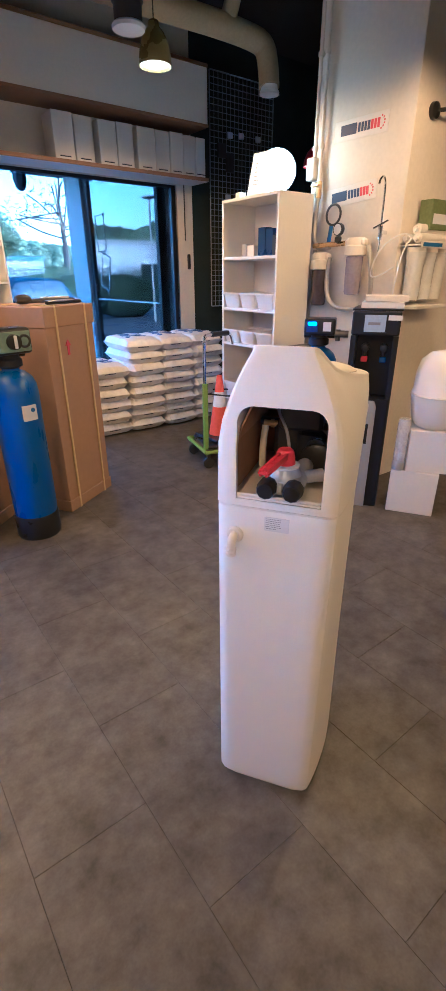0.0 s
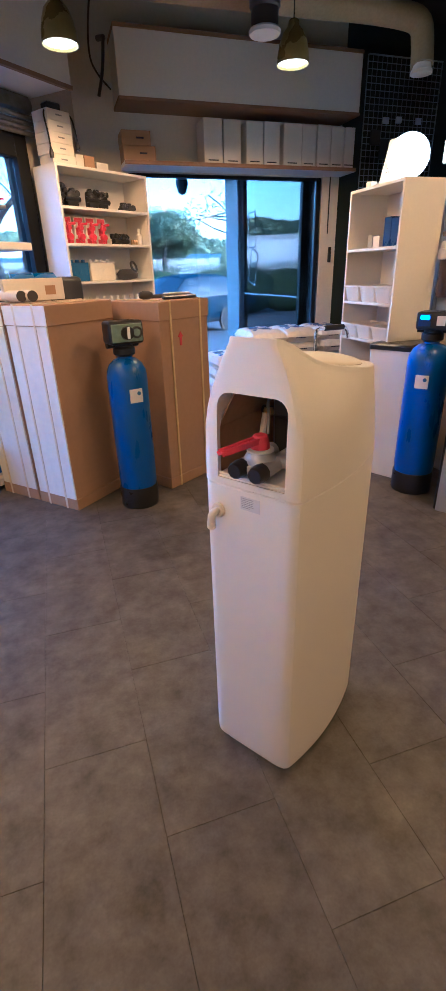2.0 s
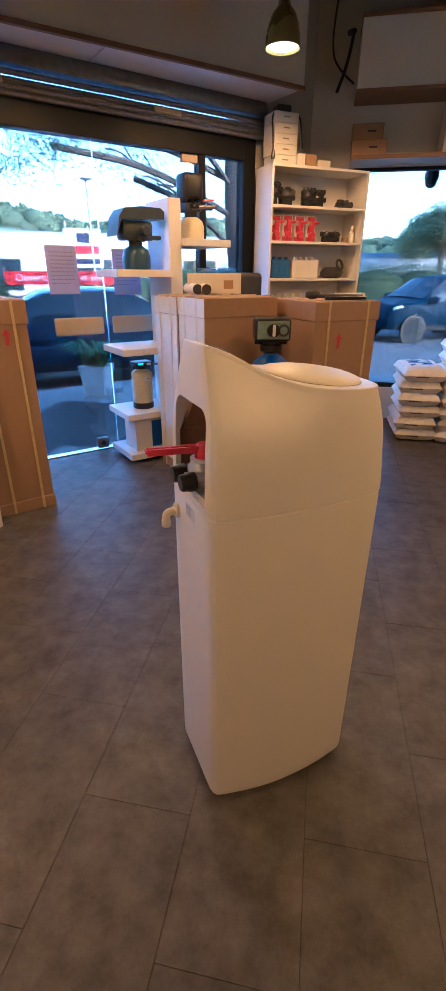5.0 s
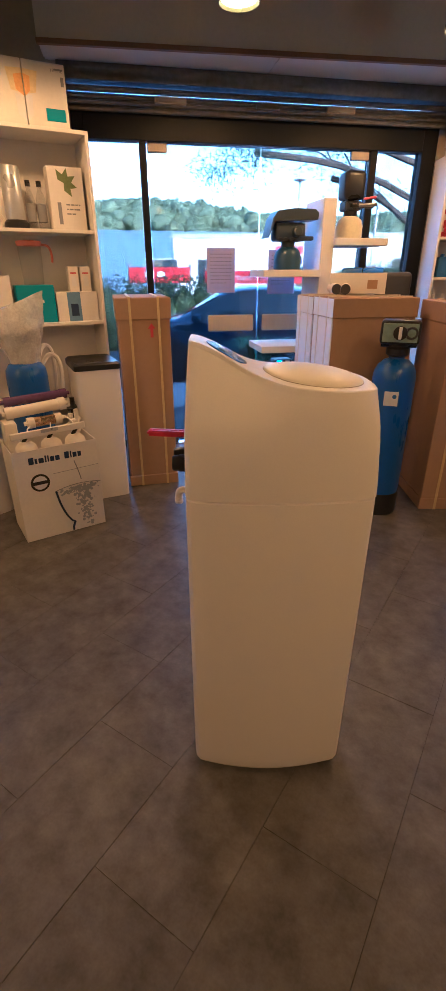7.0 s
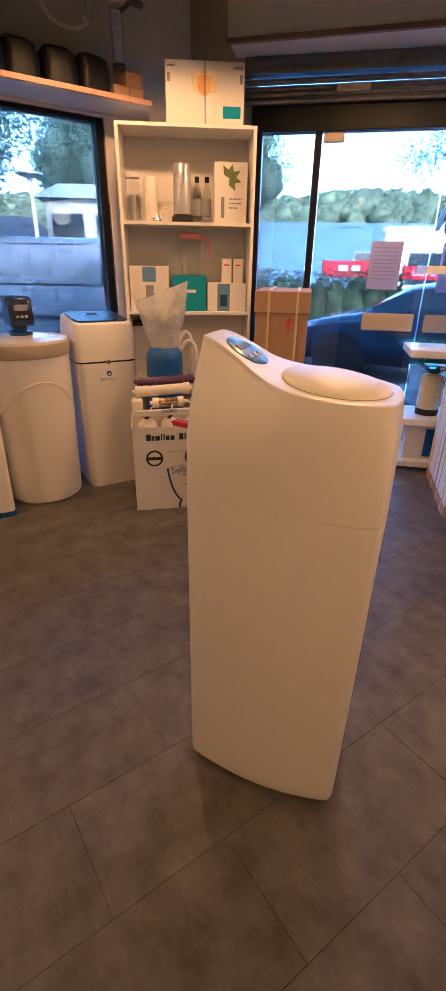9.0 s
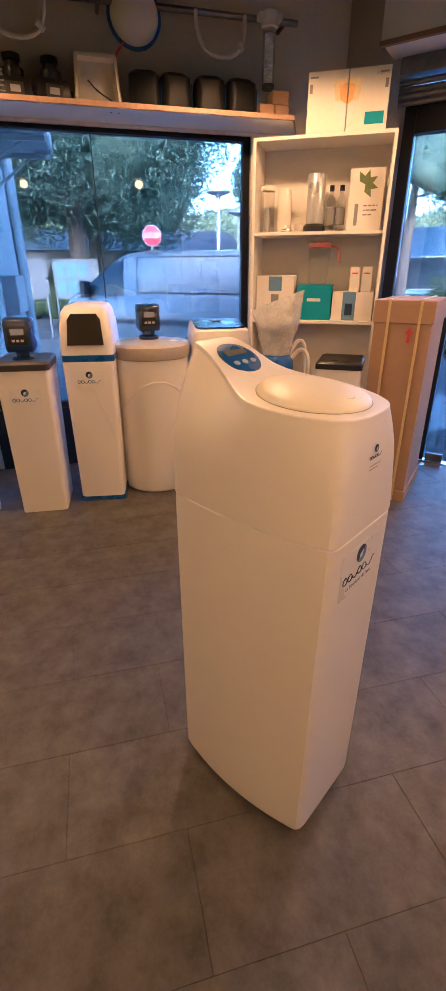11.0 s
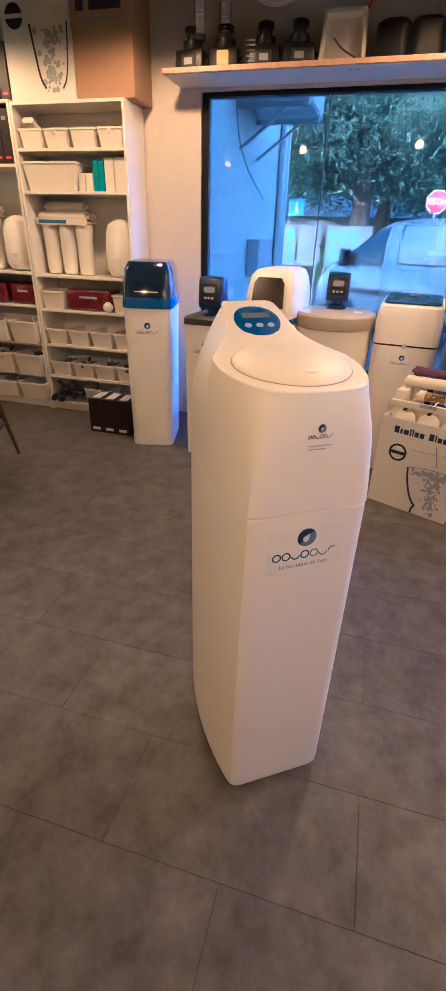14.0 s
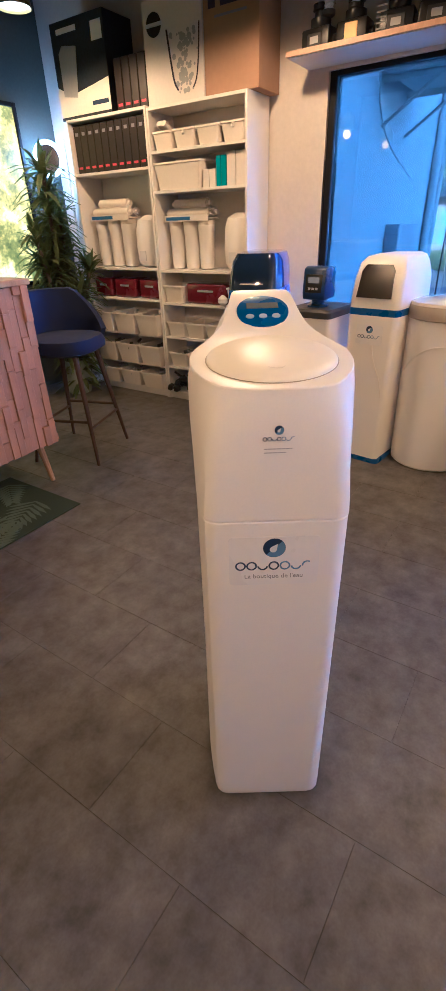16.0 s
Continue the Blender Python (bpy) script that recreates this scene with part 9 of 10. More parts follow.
def head_display(m, shell, label, wide):
    t = thing("display_valve", label, "control valve", m)
    bm = bm_new()
    lathe(bm, [(0.088, 0), (0.092, 0.005), (0.092, 0.08), (0.08, 0.115), (0.05, 0.138), (0.03, 0.14)], 28)
    part("tank_top", bm, shell, t)
    bm = bm_new()
    lathe(bm, [(0.045, 0.13), (0.045, 0.17)], 18)
    if wide:
        box(bm, -0.11, 0.10, -0.07, 0.06, 0.17, 0.28, 0.02, 2)
        lathe(bm, [(0.03, 0), (0.03, 0.05), (0.024, 0.055)], 14, pose(0.03, -0.07, 0.225, 90))
        box(bm, 0.04, 0.15, -0.085, -0.03, 0.175, 0.20, 0.006)
        for k in range(5):
            rod(bm, (-0.08 + 0.04 * k, -0.075, 0.18), (-0.08 + 0.04 * k, -0.03, 0.20), 0.013, 8)
        prof = [(-0.16, 0.19), (-0.135, 0.30), (-0.10, 0.345), (0.02, 0.36), (0.15, 0.355), (0.175, 0.335), (0.17, 0.295), (0.03, 0.290), (-0.12, 0.285)]
        loft(bm, [[(x, y, z) for x, z in prof] for y in (-0.09, 0.09)])
    else:
        box(bm, -0.06, 0.06, -0.05, 0.06, 0.17, 0.23, 0.01)
        rod(bm, (-0.02, -0.05, 0.2), (0.14, -0.05, 0.2), 0.016, 10)
        box(bm, -0.075, 0.075, -0.06, 0.08, 0.232, 0.40, 0.03, 3)
    part("valve_head", bm, SLATE if wide else BLACKPL, t)
    if not wide:
        bm = bm_new()
        rod(bm, (0.03, -0.06, 0.2), (0.15, -0.08, 0.205), 0.012, 10)
        part("bypass", bm, STEEL, t)
        bm = bm_new()
        rod(bm, (0.05, -0.085, 0.235), (0.13, -0.10, 0.245), 0.007, 8)
        part("lever", bm, REDPL, t)
    return t


head_display(ds.matrix_basis @ pose(-0.26, -0.02, 1.3155), NAVYTANK, "cut-off blue tank top with a grey wide valve head", True)
head_display(ds.matrix_basis @ pose(0.19, 0.03, 1.5055), CREAMTANK, "cut-off cream tank top with a tall black valve head", False)
pressure_tank(ds.matrix_basis @ pose(-0.26, 0.02, 0.3755) @ Matrix.Diagonal((0.75, 0.75, 0.33, 1)), 0.1, 0.85, "small cream tank with a black head on the stand", CREAMTANK, head="box")
plain_box("blue_carton", "white and bright blue carton on the stand", ds.matrix_basis @ pose(-0.27, -0.10, 0.0755), 0.24, 0.2, 0.24, CARDWHITE, "", ((0.06, 0.02, 0.1, 0.2, TANKBLUE),))
plain_box("long_carton", "long white carton on the tall cartons", pose(0.18, 2.98, 1.1755, 0, 0, 14), 0.34, 0.1, 0.12, CARDWHITE, "", ((0.09, 0.03, 0.06, 0.05, CARDBOARD),))
for k in range(2):
    bm = bm_new()
    prism(bm, [(-0.06, -0.05), (0.06, -0.05), (0.06, 0.05), (-0.06, 0.05)], 0, 0.03, top=[(-0.06, 0.02), (0.06, 0.02), (0.06, 0.05), (-0.06, 0.05)])
    solo("blue_wedge", bm, BLUEPL, "blue plastic wedge on a carton", "wedge", pose(0.12 + 0.125 * k, 3.03 + 0.03 * k, 1.296, 0, 0, 14), "blue wedges")
ab = thing("small_heater", "small dark rounded box behind the cartons", "appliance", pose(0.36, 3.12, 0.0, 0, 0, 44))
bm = bm_new()
box(bm, -0.10, 0.10, -0.06, 0.06, 0, 1.30, 0.03, 3)
part("body", bm, GREYPL, ab)
dsn = thing("door_sensor", "small grey box fixed low on the glass", "sensor", BL @ pose(1.1, -0.03, 0.02))
bm = bm_new()
box(bm, -0.045, 0.045, -0.025, 0.02, 0, 0.085, 0.01, 2)
part("box", bm, STEEL, dsn)
bm = bm_new()
lathe(bm, [(0.02, 0), (0.018, 0.006)], 16, up(0, -0.0255, 0.045))
part("keyhole", bm, BLACKPL, dsn)

# ---- bin bookcases: boxes, filter units ----
for x, mt in ((0.075, IVORY), (0.095, IVORY), (0.12, IVORY)):
    bm = bm_new()
    lathe(bm, [(0.018, -0.06), (0.018, 0.06)], 12, pose(0, 0, 0, 65, 0, 0))
    solo("small_cartridge", bm, mt, "small white cartridge on top of a bin", "filter cartridge", MD @ pose(x, 0.09, 1.9), "small cartridges")
for x, w, h, mt in ((0.44, 0.05, 0.105, CARDWHITE), (0.495, 0.05, 0.105, CARDWHITE), (0.545, 0.035, 0.175, TEAL), (0.585, 0.035, 0.175, TEAL), (0.645, 0.065, 0.19, CARDWHITE), (0.725, 0.08, 0.19, CARDWHITE)):
    plain_box("slim_carton", "slim teal carton on a shelf" if mt is TEAL else "slim white carton on a shelf", MD @ pose(x, 0.05, 1.5375), w, 0.16, h, mt, "slim cartons")
ro_unit(MD @ pose(0.235, 0.14, 1.0205), "white three-bowl osmosis unit on a shelf", 3, 1.16)
ro_unit(ME @ pose(0.26, 0.14, 1.0305), "white three-bowl osmosis unit on a shelf", 3, 1.22)
for M, x, z in ((MD, 0.66, 1.0205), (ME, 0.62, 1.0305)):
    pt = thing("white_pressure_tank", "small round white pressure tank on a shelf", "pressure tank", M @ pose(x, 0.14, z), "pressure tanks")
    bm = bm_new()
    lathe(bm, [(0.05, 0), (0.085, 0.01), (0.108, 0.05), (0.112, 0.13), (0.115, 0.15), (0.112, 0.17), (0.11, 0.27), (0.09, 0.33), (0.04, 0.36), (0.02, 0.365)], 28)
    part("shell", bm, WHITEPL, pt)
    bm = bm_new()
    box(bm, -0.03, 0.03, -0.1145, -0.10, 0.05, 0.12)
    part("label", bm, PAPER, pt)
for M, x, w, z in ((MD, 0.41, 0.36, 0.7845), (ME, 0.13, 0.2, 0.8005), (ME, 0.38, 0.24, 0.8005), (ME, 0.65, 0.22, 0.8005)):
    mb = thing("maroon_case", "glossy dark red plastic case on a shelf", "plastic case", M @ pose(x, 0.12, z), "dark red cases")
    bm = bm_new()
    box(bm, -w / 2, w / 2, -0.09, 0.09, 0, 0.145, 0.02, 3)
    part("shell", bm, MAROON, mb)
    bm = bm_new()
    box(bm, -w * 0.2, w * 0.2, -0.0935, -0.089, 0.085, 0.10, 0.001)
    part("label", bm, SILVERPL, mb)
bm = bm_new()
lathe(bm, [(0.012, -0.036), (0.036, -0.012), (0.036, 0.012), (0.012, 0.036)], 16)
solo("white_ball_valve", bm, WHITEPL, "round white float on a shelf", "float", MD @ pose(0.575, 0.02, 0.8205))
BOOKDARK = mat("dark_printed_carton", (0.014, 0.008, 0.008), 0.45, var=0.4, vscale=14, fine=60)
for k in range(10):
    plain_box("slim_dark_carton", "slim dark brown printed carton in a row", ME @ pose(0.065 + 0.072 * k, 0.03, 1.6905), 0.066, 0.2, 0.30, BOOKDARK, "slim dark cartons", ((0.0, 0.03, 0.04, 0.015, REDINK), (0.0, 0.24, 0.03, 0.02, GREYINK)))
for k in range(4):
    plain_box("slim_dark_carton", "slim dark brown printed carton in a row", ME @ pose(0.53 + 0.072 * k, 0.05, 2.0305), 0.066, 0.2, 0.29, BOOKDARK, "slim dark cartons", ((0.0, 0.03, 0.04, 0.015, REDINK),))
ap = plain_box("appliance_carton", "large dark blue carton with a white appliance print", ME @ pose(0.21, 0.02, 2.0305), 0.52, 0.30, 0.55, BOOKBLUE := mat("midnight_printed_carton", (0.02, 0.026, 0.04), 0.4, var=0.5, vscale=5), "large cartons")
bm = bm_new()
pts = [(-0.26, 0.02), (0.26, 0.02), (0.26, 0.2), (0.08, 0.17), (-0.12, 0.14), (-0.26, 0.2)]
prism(bm, pts, 0, 0.0014, up(0, -0.0003, 0))
part("white_print", bm, CARDWHITE, ap)
bm = bm_new()
prism(bm, [(-0.20, 0.14), (-0.06, 0.12), (-0.02, 0.40), (-0.16, 0.42), (-0.2, 0.38)], 0, 0.0018, up(0, -0.0006, 0))
part("machine_print", bm, SILVERPL, ap)
bm = bm_new()
box(bm, 0.08, 0.24, -0.0019, -0.0003, 0.06, 0.085)
part("bar_print", bm, INKNAVY, ap)
bm = bm_new()
box(bm, -0.2, -0.0, -0.0019, -0.0003, 0.48, 0.51)
part("title_bar", bm, PAPER, ap)
bm = bm_new()
box(bm, 0.14, 0.24, -0.0019, -0.0003, 0.40, 0.50)
part("sticker", bm, PAPER, ap)
gc = plain_box("osmosis_carton_large", "tall white carton with a water glass print", MD @ pose(0.245, 0.02, 2.0155), 0.46, 0.26, 0.52, CARDWHITE, "large cartons")
bm = bm_new()
lathe(bm, [(0.06, 0), (0.06, 0.0014)], 24, up(-0.14, -0.0003, 0.40))
part("round_stamp", bm, BLACKPL, gc)
bm = bm_new()
box(bm, -0.2, -0.08, -0.0028, -0.0016, 0.39, 0.41)
part("stamp_band", bm, PAPER, gc)
bm = bm_new()
tube(bm, [(-0.04, -0.002, 0.36), (-0.02, -0.002, 0.22), (0.0, -0.002, 0.10), (0.03, -0.002, 0.06)], 0.006, 6, 2)
tube(bm, [(0.21, -0.002, 0.36), (0.20, -0.002, 0.22), (0.18, -0.002, 0.10), (0.15, -0.002, 0.06)], 0.004, 6, 2)
part("glass_print", bm, INK, gc)
bm = bm_new()
rnd = random.Random(4)
for _ in range(90):
    x, z, r = rnd.gauss(0.09, 0.04), rnd.uniform(0.04, 0.34), rnd.uniform(0.006, 0.018)
    lathe(bm, [(r, 0), (r * 0.8, 0.0006)], 8, up(x, -0.0004 - 0.00001 * _, z))
tagged(part("bubble_print", bm, PALEGREY, gc), kind="stuff")
bc = plain_box("brown_carton", "brown cardboard carton with dark lettering bars", MD @ pose(0.67, 0.03, 2.0155), 0.385, 0.26, 0.52, CARDBOARD, "large cartons", ((-0.13, 0.40, 0.05, 0.05, INK), (0.03, 0.40, 0.2, 0.045, INK), (0.0, 0.355, 0.22, 0.012, GREYINK)))
bm = bm_new()
rnd = random.Random(8)
for _ in range(7):
    p = [(rnd.uniform(-.15, .15), rnd.uniform(-.05, .06), rnd.uniform(0.01, 0.16)) for _k in range(4)]
    tube(bm, p, 0.009, 6)
for _ in range(5):
    box(bm, -0.03, 0.03, -0.02, 0.02, 0, 0.05, 0.008, m=pose(rnd.uniform(-.15, .15), rnd.uniform(-.08, .0), rnd.uniform(0, 0.12), rnd.uniform(0, 60), 0, rnd.uniform(0, 180)))
solo("cable_tangle", bm, BLACKPL, "tangle of black cables and adapters at the shelf foot", "cables", MD @ pose(0.18, 0.04, 0.072))
for k in range(3):
    bb = plain_box("black_carton", "black carton with a white lid on the floor", pose(-1.22, -0.88 + 0.105 * k, 0, 0, 0, 92), 0.10, 0.20, 0.25, BOOKDARK, "black cartons", ((0.0, 0.02, 0.06, 0.02, PAPER),))
    bm = bm_new()
    box(bm, -0.03, 0.03, 0.03, 0.17, 0.2505, 0.252)
    part("top_label", bm, PAPER, bb)

# ---- bar counter, stool, plant, rug, lit picture ----
bar = thing("bar_counter", "bar counter clad in uneven teak blocks on oak legs", "bar counter", pose(0.0, -1.06, 0))
bm = bm_new()
box(bm, -0.03, 1.75, -0.55, 0.0, 0.24, 1.075, 0.004)
part("carcass", bm, WALNUT, bar)
bm = bm_new()
box(bm, -0.05, 1.77, -0.57, 0.03, 1.0755, 1.105, 0.004)
part("top", bm, OAK, bar)
for x in (0.05, 1.6):
    for y in (-0.06, -0.48):
        bm = bm_new()
        rod(bm, (x, y, 0.24), (x + (-0.03 if x < 1 else 0.03), y + (0.02 if y > -0.2 else -0.02), 0.0), 0.022, 10, 0.014)
        part("leg", bm, OAK, bar)
block = {}
rnd = random.Random(17)
cols = 20
for c in range(cols):
    z = 0.245 + rnd.uniform(-0.12, 0)
    while z < 1.07:
        l = rnd.choice((0.12, 0.16, 0.20, 0.24))
        z0, z1 = max(0.245, z), min(1.073, z + l)
        if z1 - z0 > 0.02:
            th = rnd.choice((0.010, 0.016, 0.022, 0.028))
            key = (round(z1 - z0, 2), th)
            if key not in block:
                bm = bm_new()
                box(bm, -0.0205, 0.0205, 0.0, th, 0.0, key[0] - 0.001, 0.0015)
                block[key] = mesh_of(bm, "teak_block", MOSAIC, False)
            o = new("teak_block", block[key])
            o.parent = bar
            o.matrix_basis = pose(-0.008 + 0.042 * c, 0.0005, z0)
        z += l
for c in range(13):
    z = 0.245 + rnd.uniform(-0.12, 0)
    while z < 1.07:
        l = rnd.choice((0.12, 0.16, 0.20, 0.24))
        z0, z1 = max(0.245, z), min(1.073, z + l)
        if z1 - z0 > 0.02:
            th = rnd.choice((0.010, 0.016, 0.022, 0.028))
            key = (round(z1 - z0, 2), th)
            if key not in block:
                bm = bm_new()
                box(bm, -0.0205, 0.0205, 0.0, th, 0.0, key[0] - 0.001, 0.0015)
                block[key] = mesh_of(bm, "teak_block", MOSAIC, False)
            o = new("teak_block", block[key])
            o.parent = bar
            o.matrix_basis = pose(-0.0305, -0.022 - 0.042 * c, z0, 0, 0, 90)
        z += l

stl = thing("bar_stool", "dark blue velvet bar stool on tapered walnut legs", "bar stool", pose(-0.40, -1.29, 0, 0, 0, 20))
tops = ((-0.13, -0.12), (0.13, -0.12), (0.13, 0.13), (-0.13, 0.13))
feet = ((-0.245, -0.21), (0.245, -0.21), (0.225, 0.22), (-0.225, 0.22))
for (tx, ty), (fx, fy) in zip(tops, feet):
    bm = bm_new()
    rod(bm, (fx, fy, 0), (tx, ty, 0.66), 0.010, 10, 0.018)
    part("leg", bm, WALNUT, stl)
for i in range(4):
    z = 0.23 if i % 2 == 0 else 0.27
    k = 1 - z / 0.66
    a, b = [(t[0] + (f[0] - t[0]) * k, t[1] + (f[1] - t[1]) * k, z) for t, f in ((tops[i], feet[i]), (tops[(i + 1) % 4], feet[(i + 1) % 4]))]
    bm = bm_new()
    rod(bm, a, b, 0.009, 8)
    part("foot_rail", bm, WALNUT, stl)
bm = bm_new()
o = [rrect(0.36, 0.36, 0.12, 6), rrect(0.44, 0.43, 0.15, 6), rrect(0.45, 0.44, 0.16, 6), rrect(0.42, 0.41, 0.15, 6), rrect(0.25, 0.24, 0.1, 6)]
loft(bm, [[(x, y, z) for x, y in r] for r, z in zip(o, (0.655, 0.675, 0.71, 0.745, 0.755))])
part("seat", bm, VELVET, stl)
bm = bm_new()
inner, outer = [], []
rows = 8
for j in range(rows + 1):
    t = j / rows
    z = 0.69 + 0.30 * t
    ri, ro = [], []
    for i in range(25):
        a = radians(-15 + 210 * i / 24)
        edge = 1 - max(0, abs(i - 12) / 12 - 0.45) / 0.55 * 0.75
        zz = 0.69 + 0.30 * t * edge
        ri.append(bm.verts.new(((0.205 + 0.03 * t) * math.cos(a), (0.20 + 0.04 * t) * math.sin(a), zz)))
        ro.append(bm.verts.new(((0.23 + 0.035 * t) * math.cos(a), (0.225 + 0.045 * t) * math.sin(a), zz + 0.004)))
    inner.append(ri)
    outer.append(ro)
for j in range(rows):
    for i in range(24):
        bm.faces.new((inner[j][i], inner[j + 1][i], inner[j + 1][i + 1], inner[j][i + 1]))
        bm.faces.new((outer[j][i], outer[j][i + 1], outer[j + 1][i + 1], outer[j + 1][i]))
for i in range(24):
    bm.faces.new((inner[rows][i], outer[rows][i], outer[rows][i + 1], inner[rows][i + 1]))
    bm.faces.new((inner[0][i], inner[0][i + 1], outer[0][i + 1], outer[0][i]))
for i in (0, 24):
    for j in range(rows):
        q = (inner[j][i], outer[j][i], outer[j + 1][i], inner[j + 1][i])
        bm.faces.new(q if i == 24 else tuple(reversed(q)))
bk = part("backrest", bm, VELVET, stl)
bk.matrix_basis = pose(0, 0, 0, 0, 0, 145)

rug = thing("leaf_rug", "dark green rug with a palm leaf print under the bar", "rug", pose(0.14, -0.73, 0))
bm = bm_new()
box(bm, 0.0, 1.6, -0.62, 0.0, 0.0008, 0.006, 0.001)
part("rug_sheet", bm, RUGGREEN, rug)
for k, (x, y, a, s) in enumerate(((0.22, -0.18, 25, 1.0), (0.52, -0.30, 150, 1.1), (0.12, -0.45, 60, 0.8), (0.8, -0.2, 10, 1.0), (0.95, -0.45, 120, 1.0), (0.45, -0.08, 200, 0.8))):
    bm = bm_new()
    for i in range(-9, 10):
        if i == 0:
            continue
        t = abs(i) / 9
        sgn = 1 if i > 0 else -1
        bx = 0.30 * s * (t - 0.5)
        l = 0.16 * s * (1 - 0.5 * t)
        M = pose(bx, 0, 0, 0, 0, sgn * (62 - 25 * t))
        prism(bm, [(0, -0.006), (l * 0.6, -0.012), (l, 0), (l * 0.6, 0.012), (0, 0.006)], 0.0062 + 0.00002 * (i + 9), 0.0068 + 0.00002 * (i + 9), M)
    for v in bm.verts:
        q = Matrix.Rotation(radians(a), 2) @ Vector((v.co.x, v.co.y))
        v.co.x, v.co.y = min(max(q.x + x, 0.005), 1.595), min(max(q.y + y, -0.615), -0.005)
    part("leaf_print", bm, RUGLEAF, rug, smooth=False)

pl_ = thing("dracaena_plant", "tall leafy green pot plant in a pale pot", "pot plant", pose(-1.33, -2.35, 0))
bm = bm_new()
lathe(bm, [(0.10, 0), (0.105, 0.01), (0.135, 0.28), (0.14, 0.30), (0.125, 0.30), (0.12, 0.27)], 24)
part("pot", bm, TERRA, pl_)
bm = bm_new()
lathe(bm, [(0.119, 0.265), (0.05, 0.272)], 20)
part("soil", bm, BARK, pl_)
rnd = random.Random(41)
canes = ((-0.03, 0.02, 1.38), (0.05, -0.02, 1.08), (0.0, 0.05, 0.82), (0.03, 0.03, 1.68), (-0.05, -0.03, 1.52), (0.06, 0.05, 1.25), (-0.02, 0.07, 1.0))
for k, (x, y, h) in enumerate(canes):
    bm = bm_new()
    dx, dy = rnd.uniform(-.22, .22), rnd.uniform(-.08, .22)
    tube(bm, [(x, y, 0.26), (x + dx * 0.4, y + dy * 0.4, h * 0.6), (x + dx, y + dy, h)], 0.014, 8, 2)
    part("cane", bm, BARK, pl_)
    for tier in range(6):
        bm = bm_new()
        zc = h - tier * 0.14
        f = (zc - 0.26) / (h - 0.26)
        cx, cy = x + dx * f * f, y + dy * f * f
        for i in range(34):
            a, e = rnd.uniform(0, 6.283), rnd.uniform(-0.15, 1.2)
            l, wd = rnd.uniform(0.14, 0.28), rnd.uniform(0.014, 0.022)
            d = Vector((math.cos(a) * math.cos(e), math.sin(a) * math.cos(e), math.sin(e)))
            sd = Vector((-math.sin(a), math.cos(a), 0))
            p = Vector((cx, cy, zc + rnd.uniform(-.05, .05)))
            prev = None
            for s_, ww in ((0, 0.5), (0.35, 1.0), (0.7, 0.8), (1.0, 0.05)):
                q = p + d * l * s_ - Vector((0, 0, 0.5 * l * s_ * s_ * math.cos(e)))
                cur = (bm.verts.new(q - sd * wd * ww), bm.verts.new(q + Vector((0, 0, -0.004))), bm.verts.new(q + sd * wd * ww))
                if prev:
                    bm.faces.new((prev[0], prev[1], cur[1], cur[0]))
                    bm.faces.new((prev[1], prev[2], cur[2], cur[1]))
                prev = cur
        part("leaf_tuft", bm, LEAF, pl_, smooth=False)

lp = thing("lit_picture", "backlit golden foliage picture in a black frame", "lit picture", pose(-1.50, -2.765, 0.90))
bm = bm_new()
box(bm, 0.03, 1.5, -0.002, 0.02, 0.03, 1.25)
part("picture", bm, LITPIC, lp)
for x0, x1, z0, z1 in ((0, 0.03, 0, 1.28), (1.5, 1.53, 0, 1.28), (0.03, 1.5, 0, 0.03), (0.03, 1.5, 1.25, 1.28)):
    bm = bm_new()
    box(bm, x0, x1, -0.005, 0.035, z0, z1, 0.003)
    part("frame", bm, BLACKALU, lp)
rm = thing("ring_lamp", "lit white ring light on a slim stand beside the plant", "ring light", pose(-1.62, -2.60, 0, 0, 0, 135))
bm = bm_new()
torus(bm, 0.115, 0.014, up(0, 0, 1.82), 36, 8, sx=0.9)
part("ring", bm, mat("lit_ring", (1, 1, 1), 0.4, emit=(1.0, 0.92, 0.8), estr=1.0, bump=0), rm)
bm = bm_new()
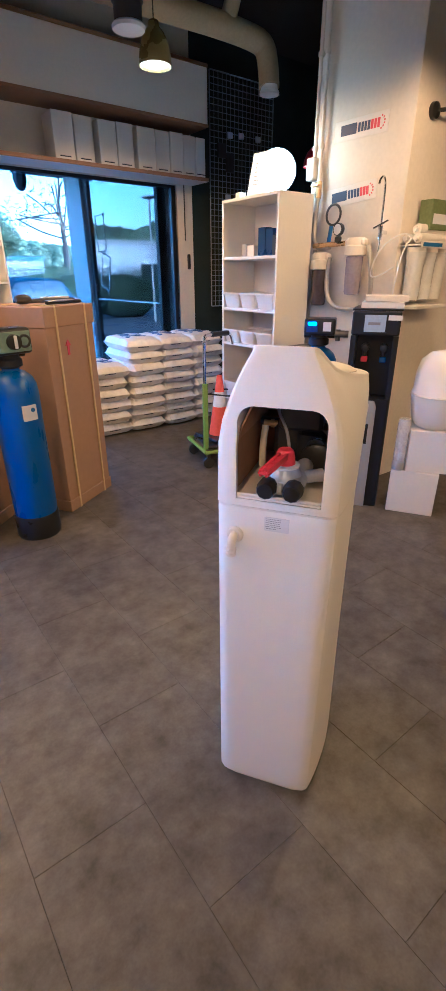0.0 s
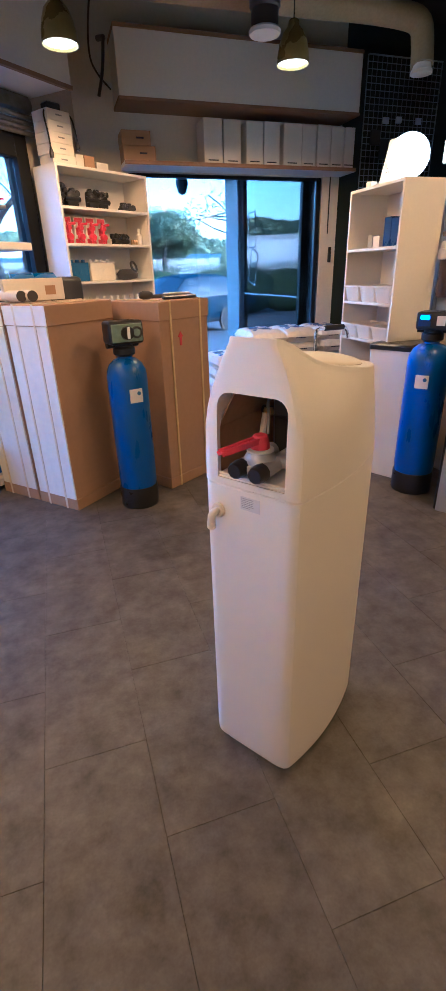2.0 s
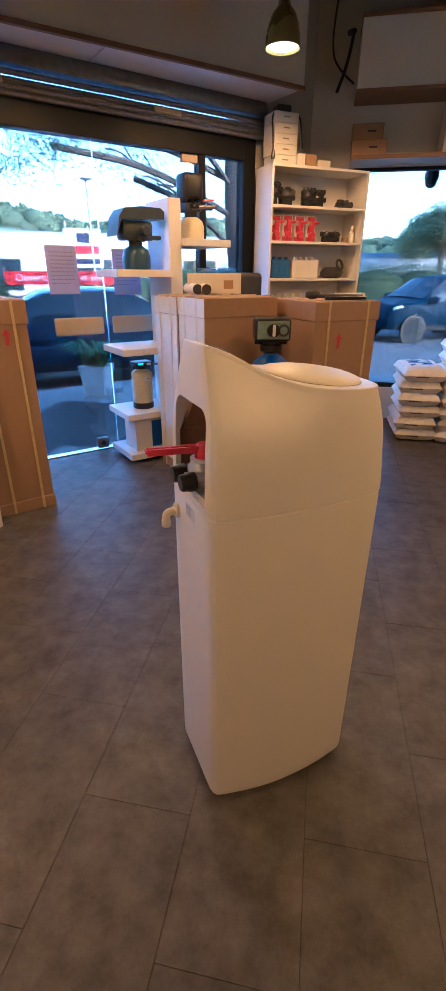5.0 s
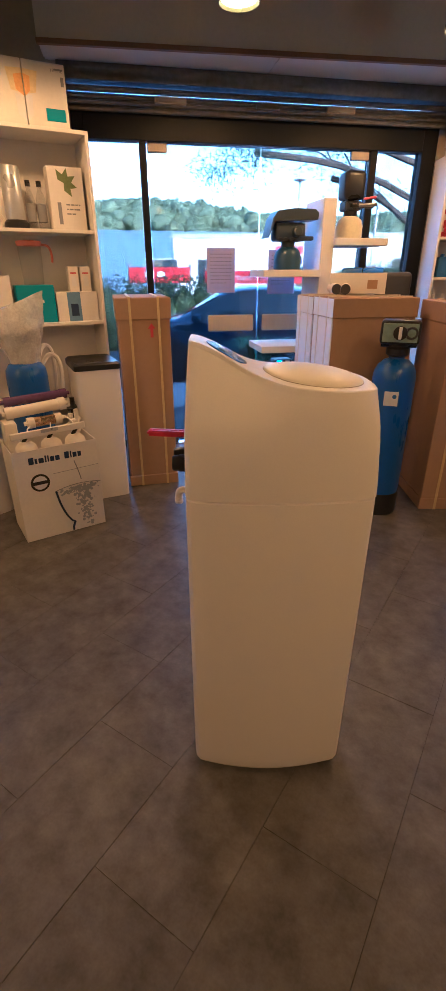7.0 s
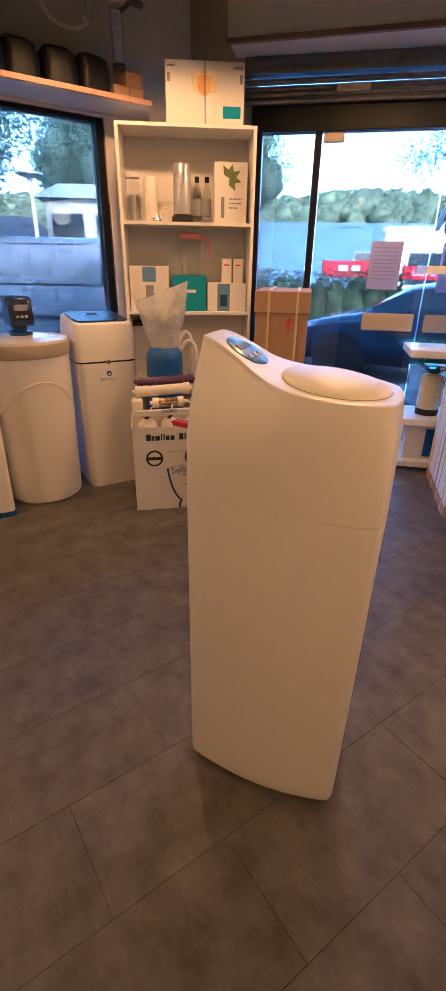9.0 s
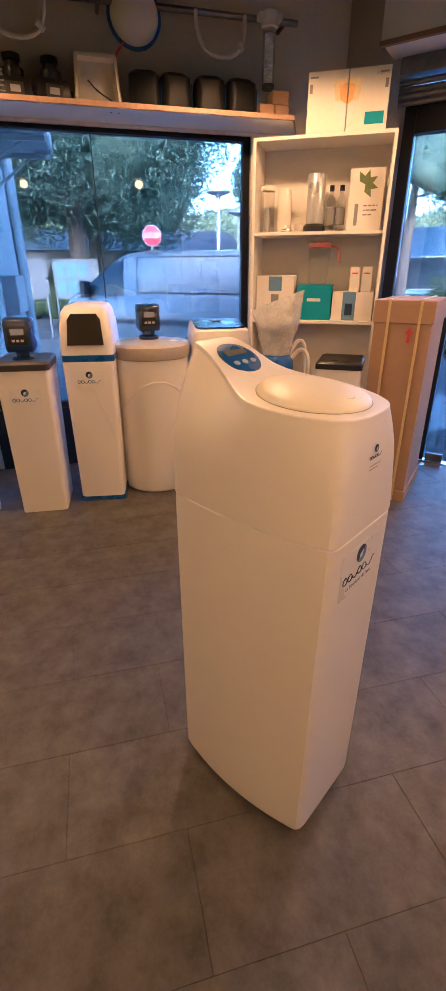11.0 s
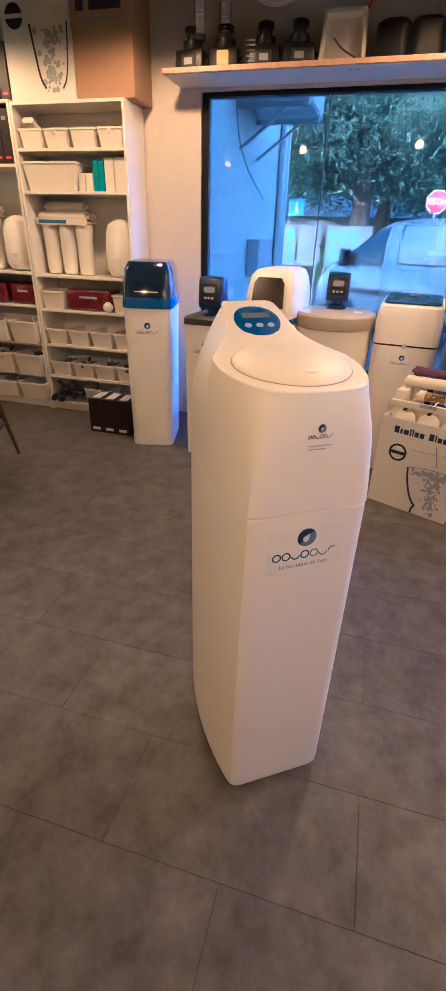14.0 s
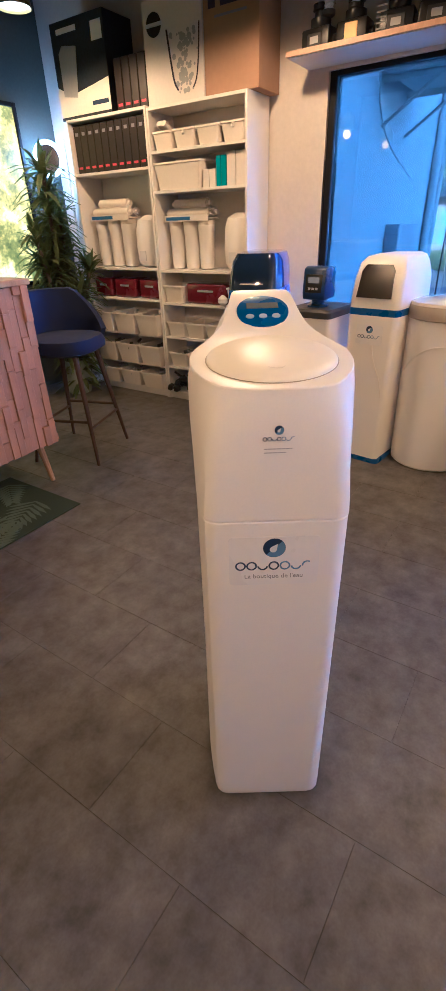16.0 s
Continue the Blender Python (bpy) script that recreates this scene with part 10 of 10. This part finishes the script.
lathe(bm, [(0.09, 0), (0.1, 0.002)], 28, up(0, 0.012, 1.82))
part("mirror", bm, CHROME, rm)
bm = bm_new()
rod(bm, (0.14, 0.0, 0), (0.14, 0.0, 1.95), 0.012, 10)
lathe(bm, [(0.12, 0), (0.12, 0.015), (0.02, 0.02)], 20, pose(0.14, 0, 0))
rod(bm, (0.14, 0, 1.82), (0.1, 0, 1.82), 0.008, 8)
part("stand", bm, LAMINATE, rm)

# ---- floor tiles, half-bond, each a piece of its own round the walk ----
floor_ob = bpy.data.objects["floor"]
PX, PY, X0, Y0 = 0.2975, 0.60, 0.0325, 0.19


def tile_mesh(w, l):
    bm = bm_new()
    box(bm, -w / 2, w / 2, -l / 2, l / 2, -0.003, 0.0, 0.0006)
    return mesh_of(bm, "tile", FLOOR, False)


g = 0.0011
full = tile_mesh(PX - g, PY - g)
lay = []
kx0, kx1 = math.floor((RX - X0) / PX), math.ceil((5.4 - X0) / PX)
rest = bm_new()
count = 0
for k in range(kx0, kx1):
    xa, xb = max(X0 + k * PX, RX), min(X0 + (k + 1) * PX, 5.4)
    off = Y0 + (0 if k % 2 == 0 else 0.303)
    for n in range(-7, 10):
        ya, yb = max(off + n * PY, -2.78), min(off + (n + 1) * PY, RY)
        if xb - xa < 0.01 or yb - ya < 0.01:
            continue
        cx, cy = (xa + xb) / 2, (ya + yb) / 2
        # outside the entrance's slant: leave it out
        if cy - 2.41 > (cx + 1.586) * 0.966 + 0.42:
            continue
        whole = abs(xb - xa - PX) < 1e-4 and abs(yb - ya - PY) < 1e-4
        if whole and count < 300 and cx < 3.4:
            t_ = new("tile", full)
            t_.parent = floor_ob
            rz = random.Random(k * 31 + n).choice((0, 180))
            t_.matrix_basis = pose(cx, cy, random.Random(k * 7 + n).uniform(-0.0002, 0.0002), 0, 0, rz)
            count += 1
        else:
            box(rest, xa + g / 2, xb - g / 2, ya + g / 2, yb - g / 2, -0.003, 0.0)
cutpiece = part("cut_tiles", rest, FLOOR, floor_ob, smooth=False)
tagged(cutpiece, kind="stuff")
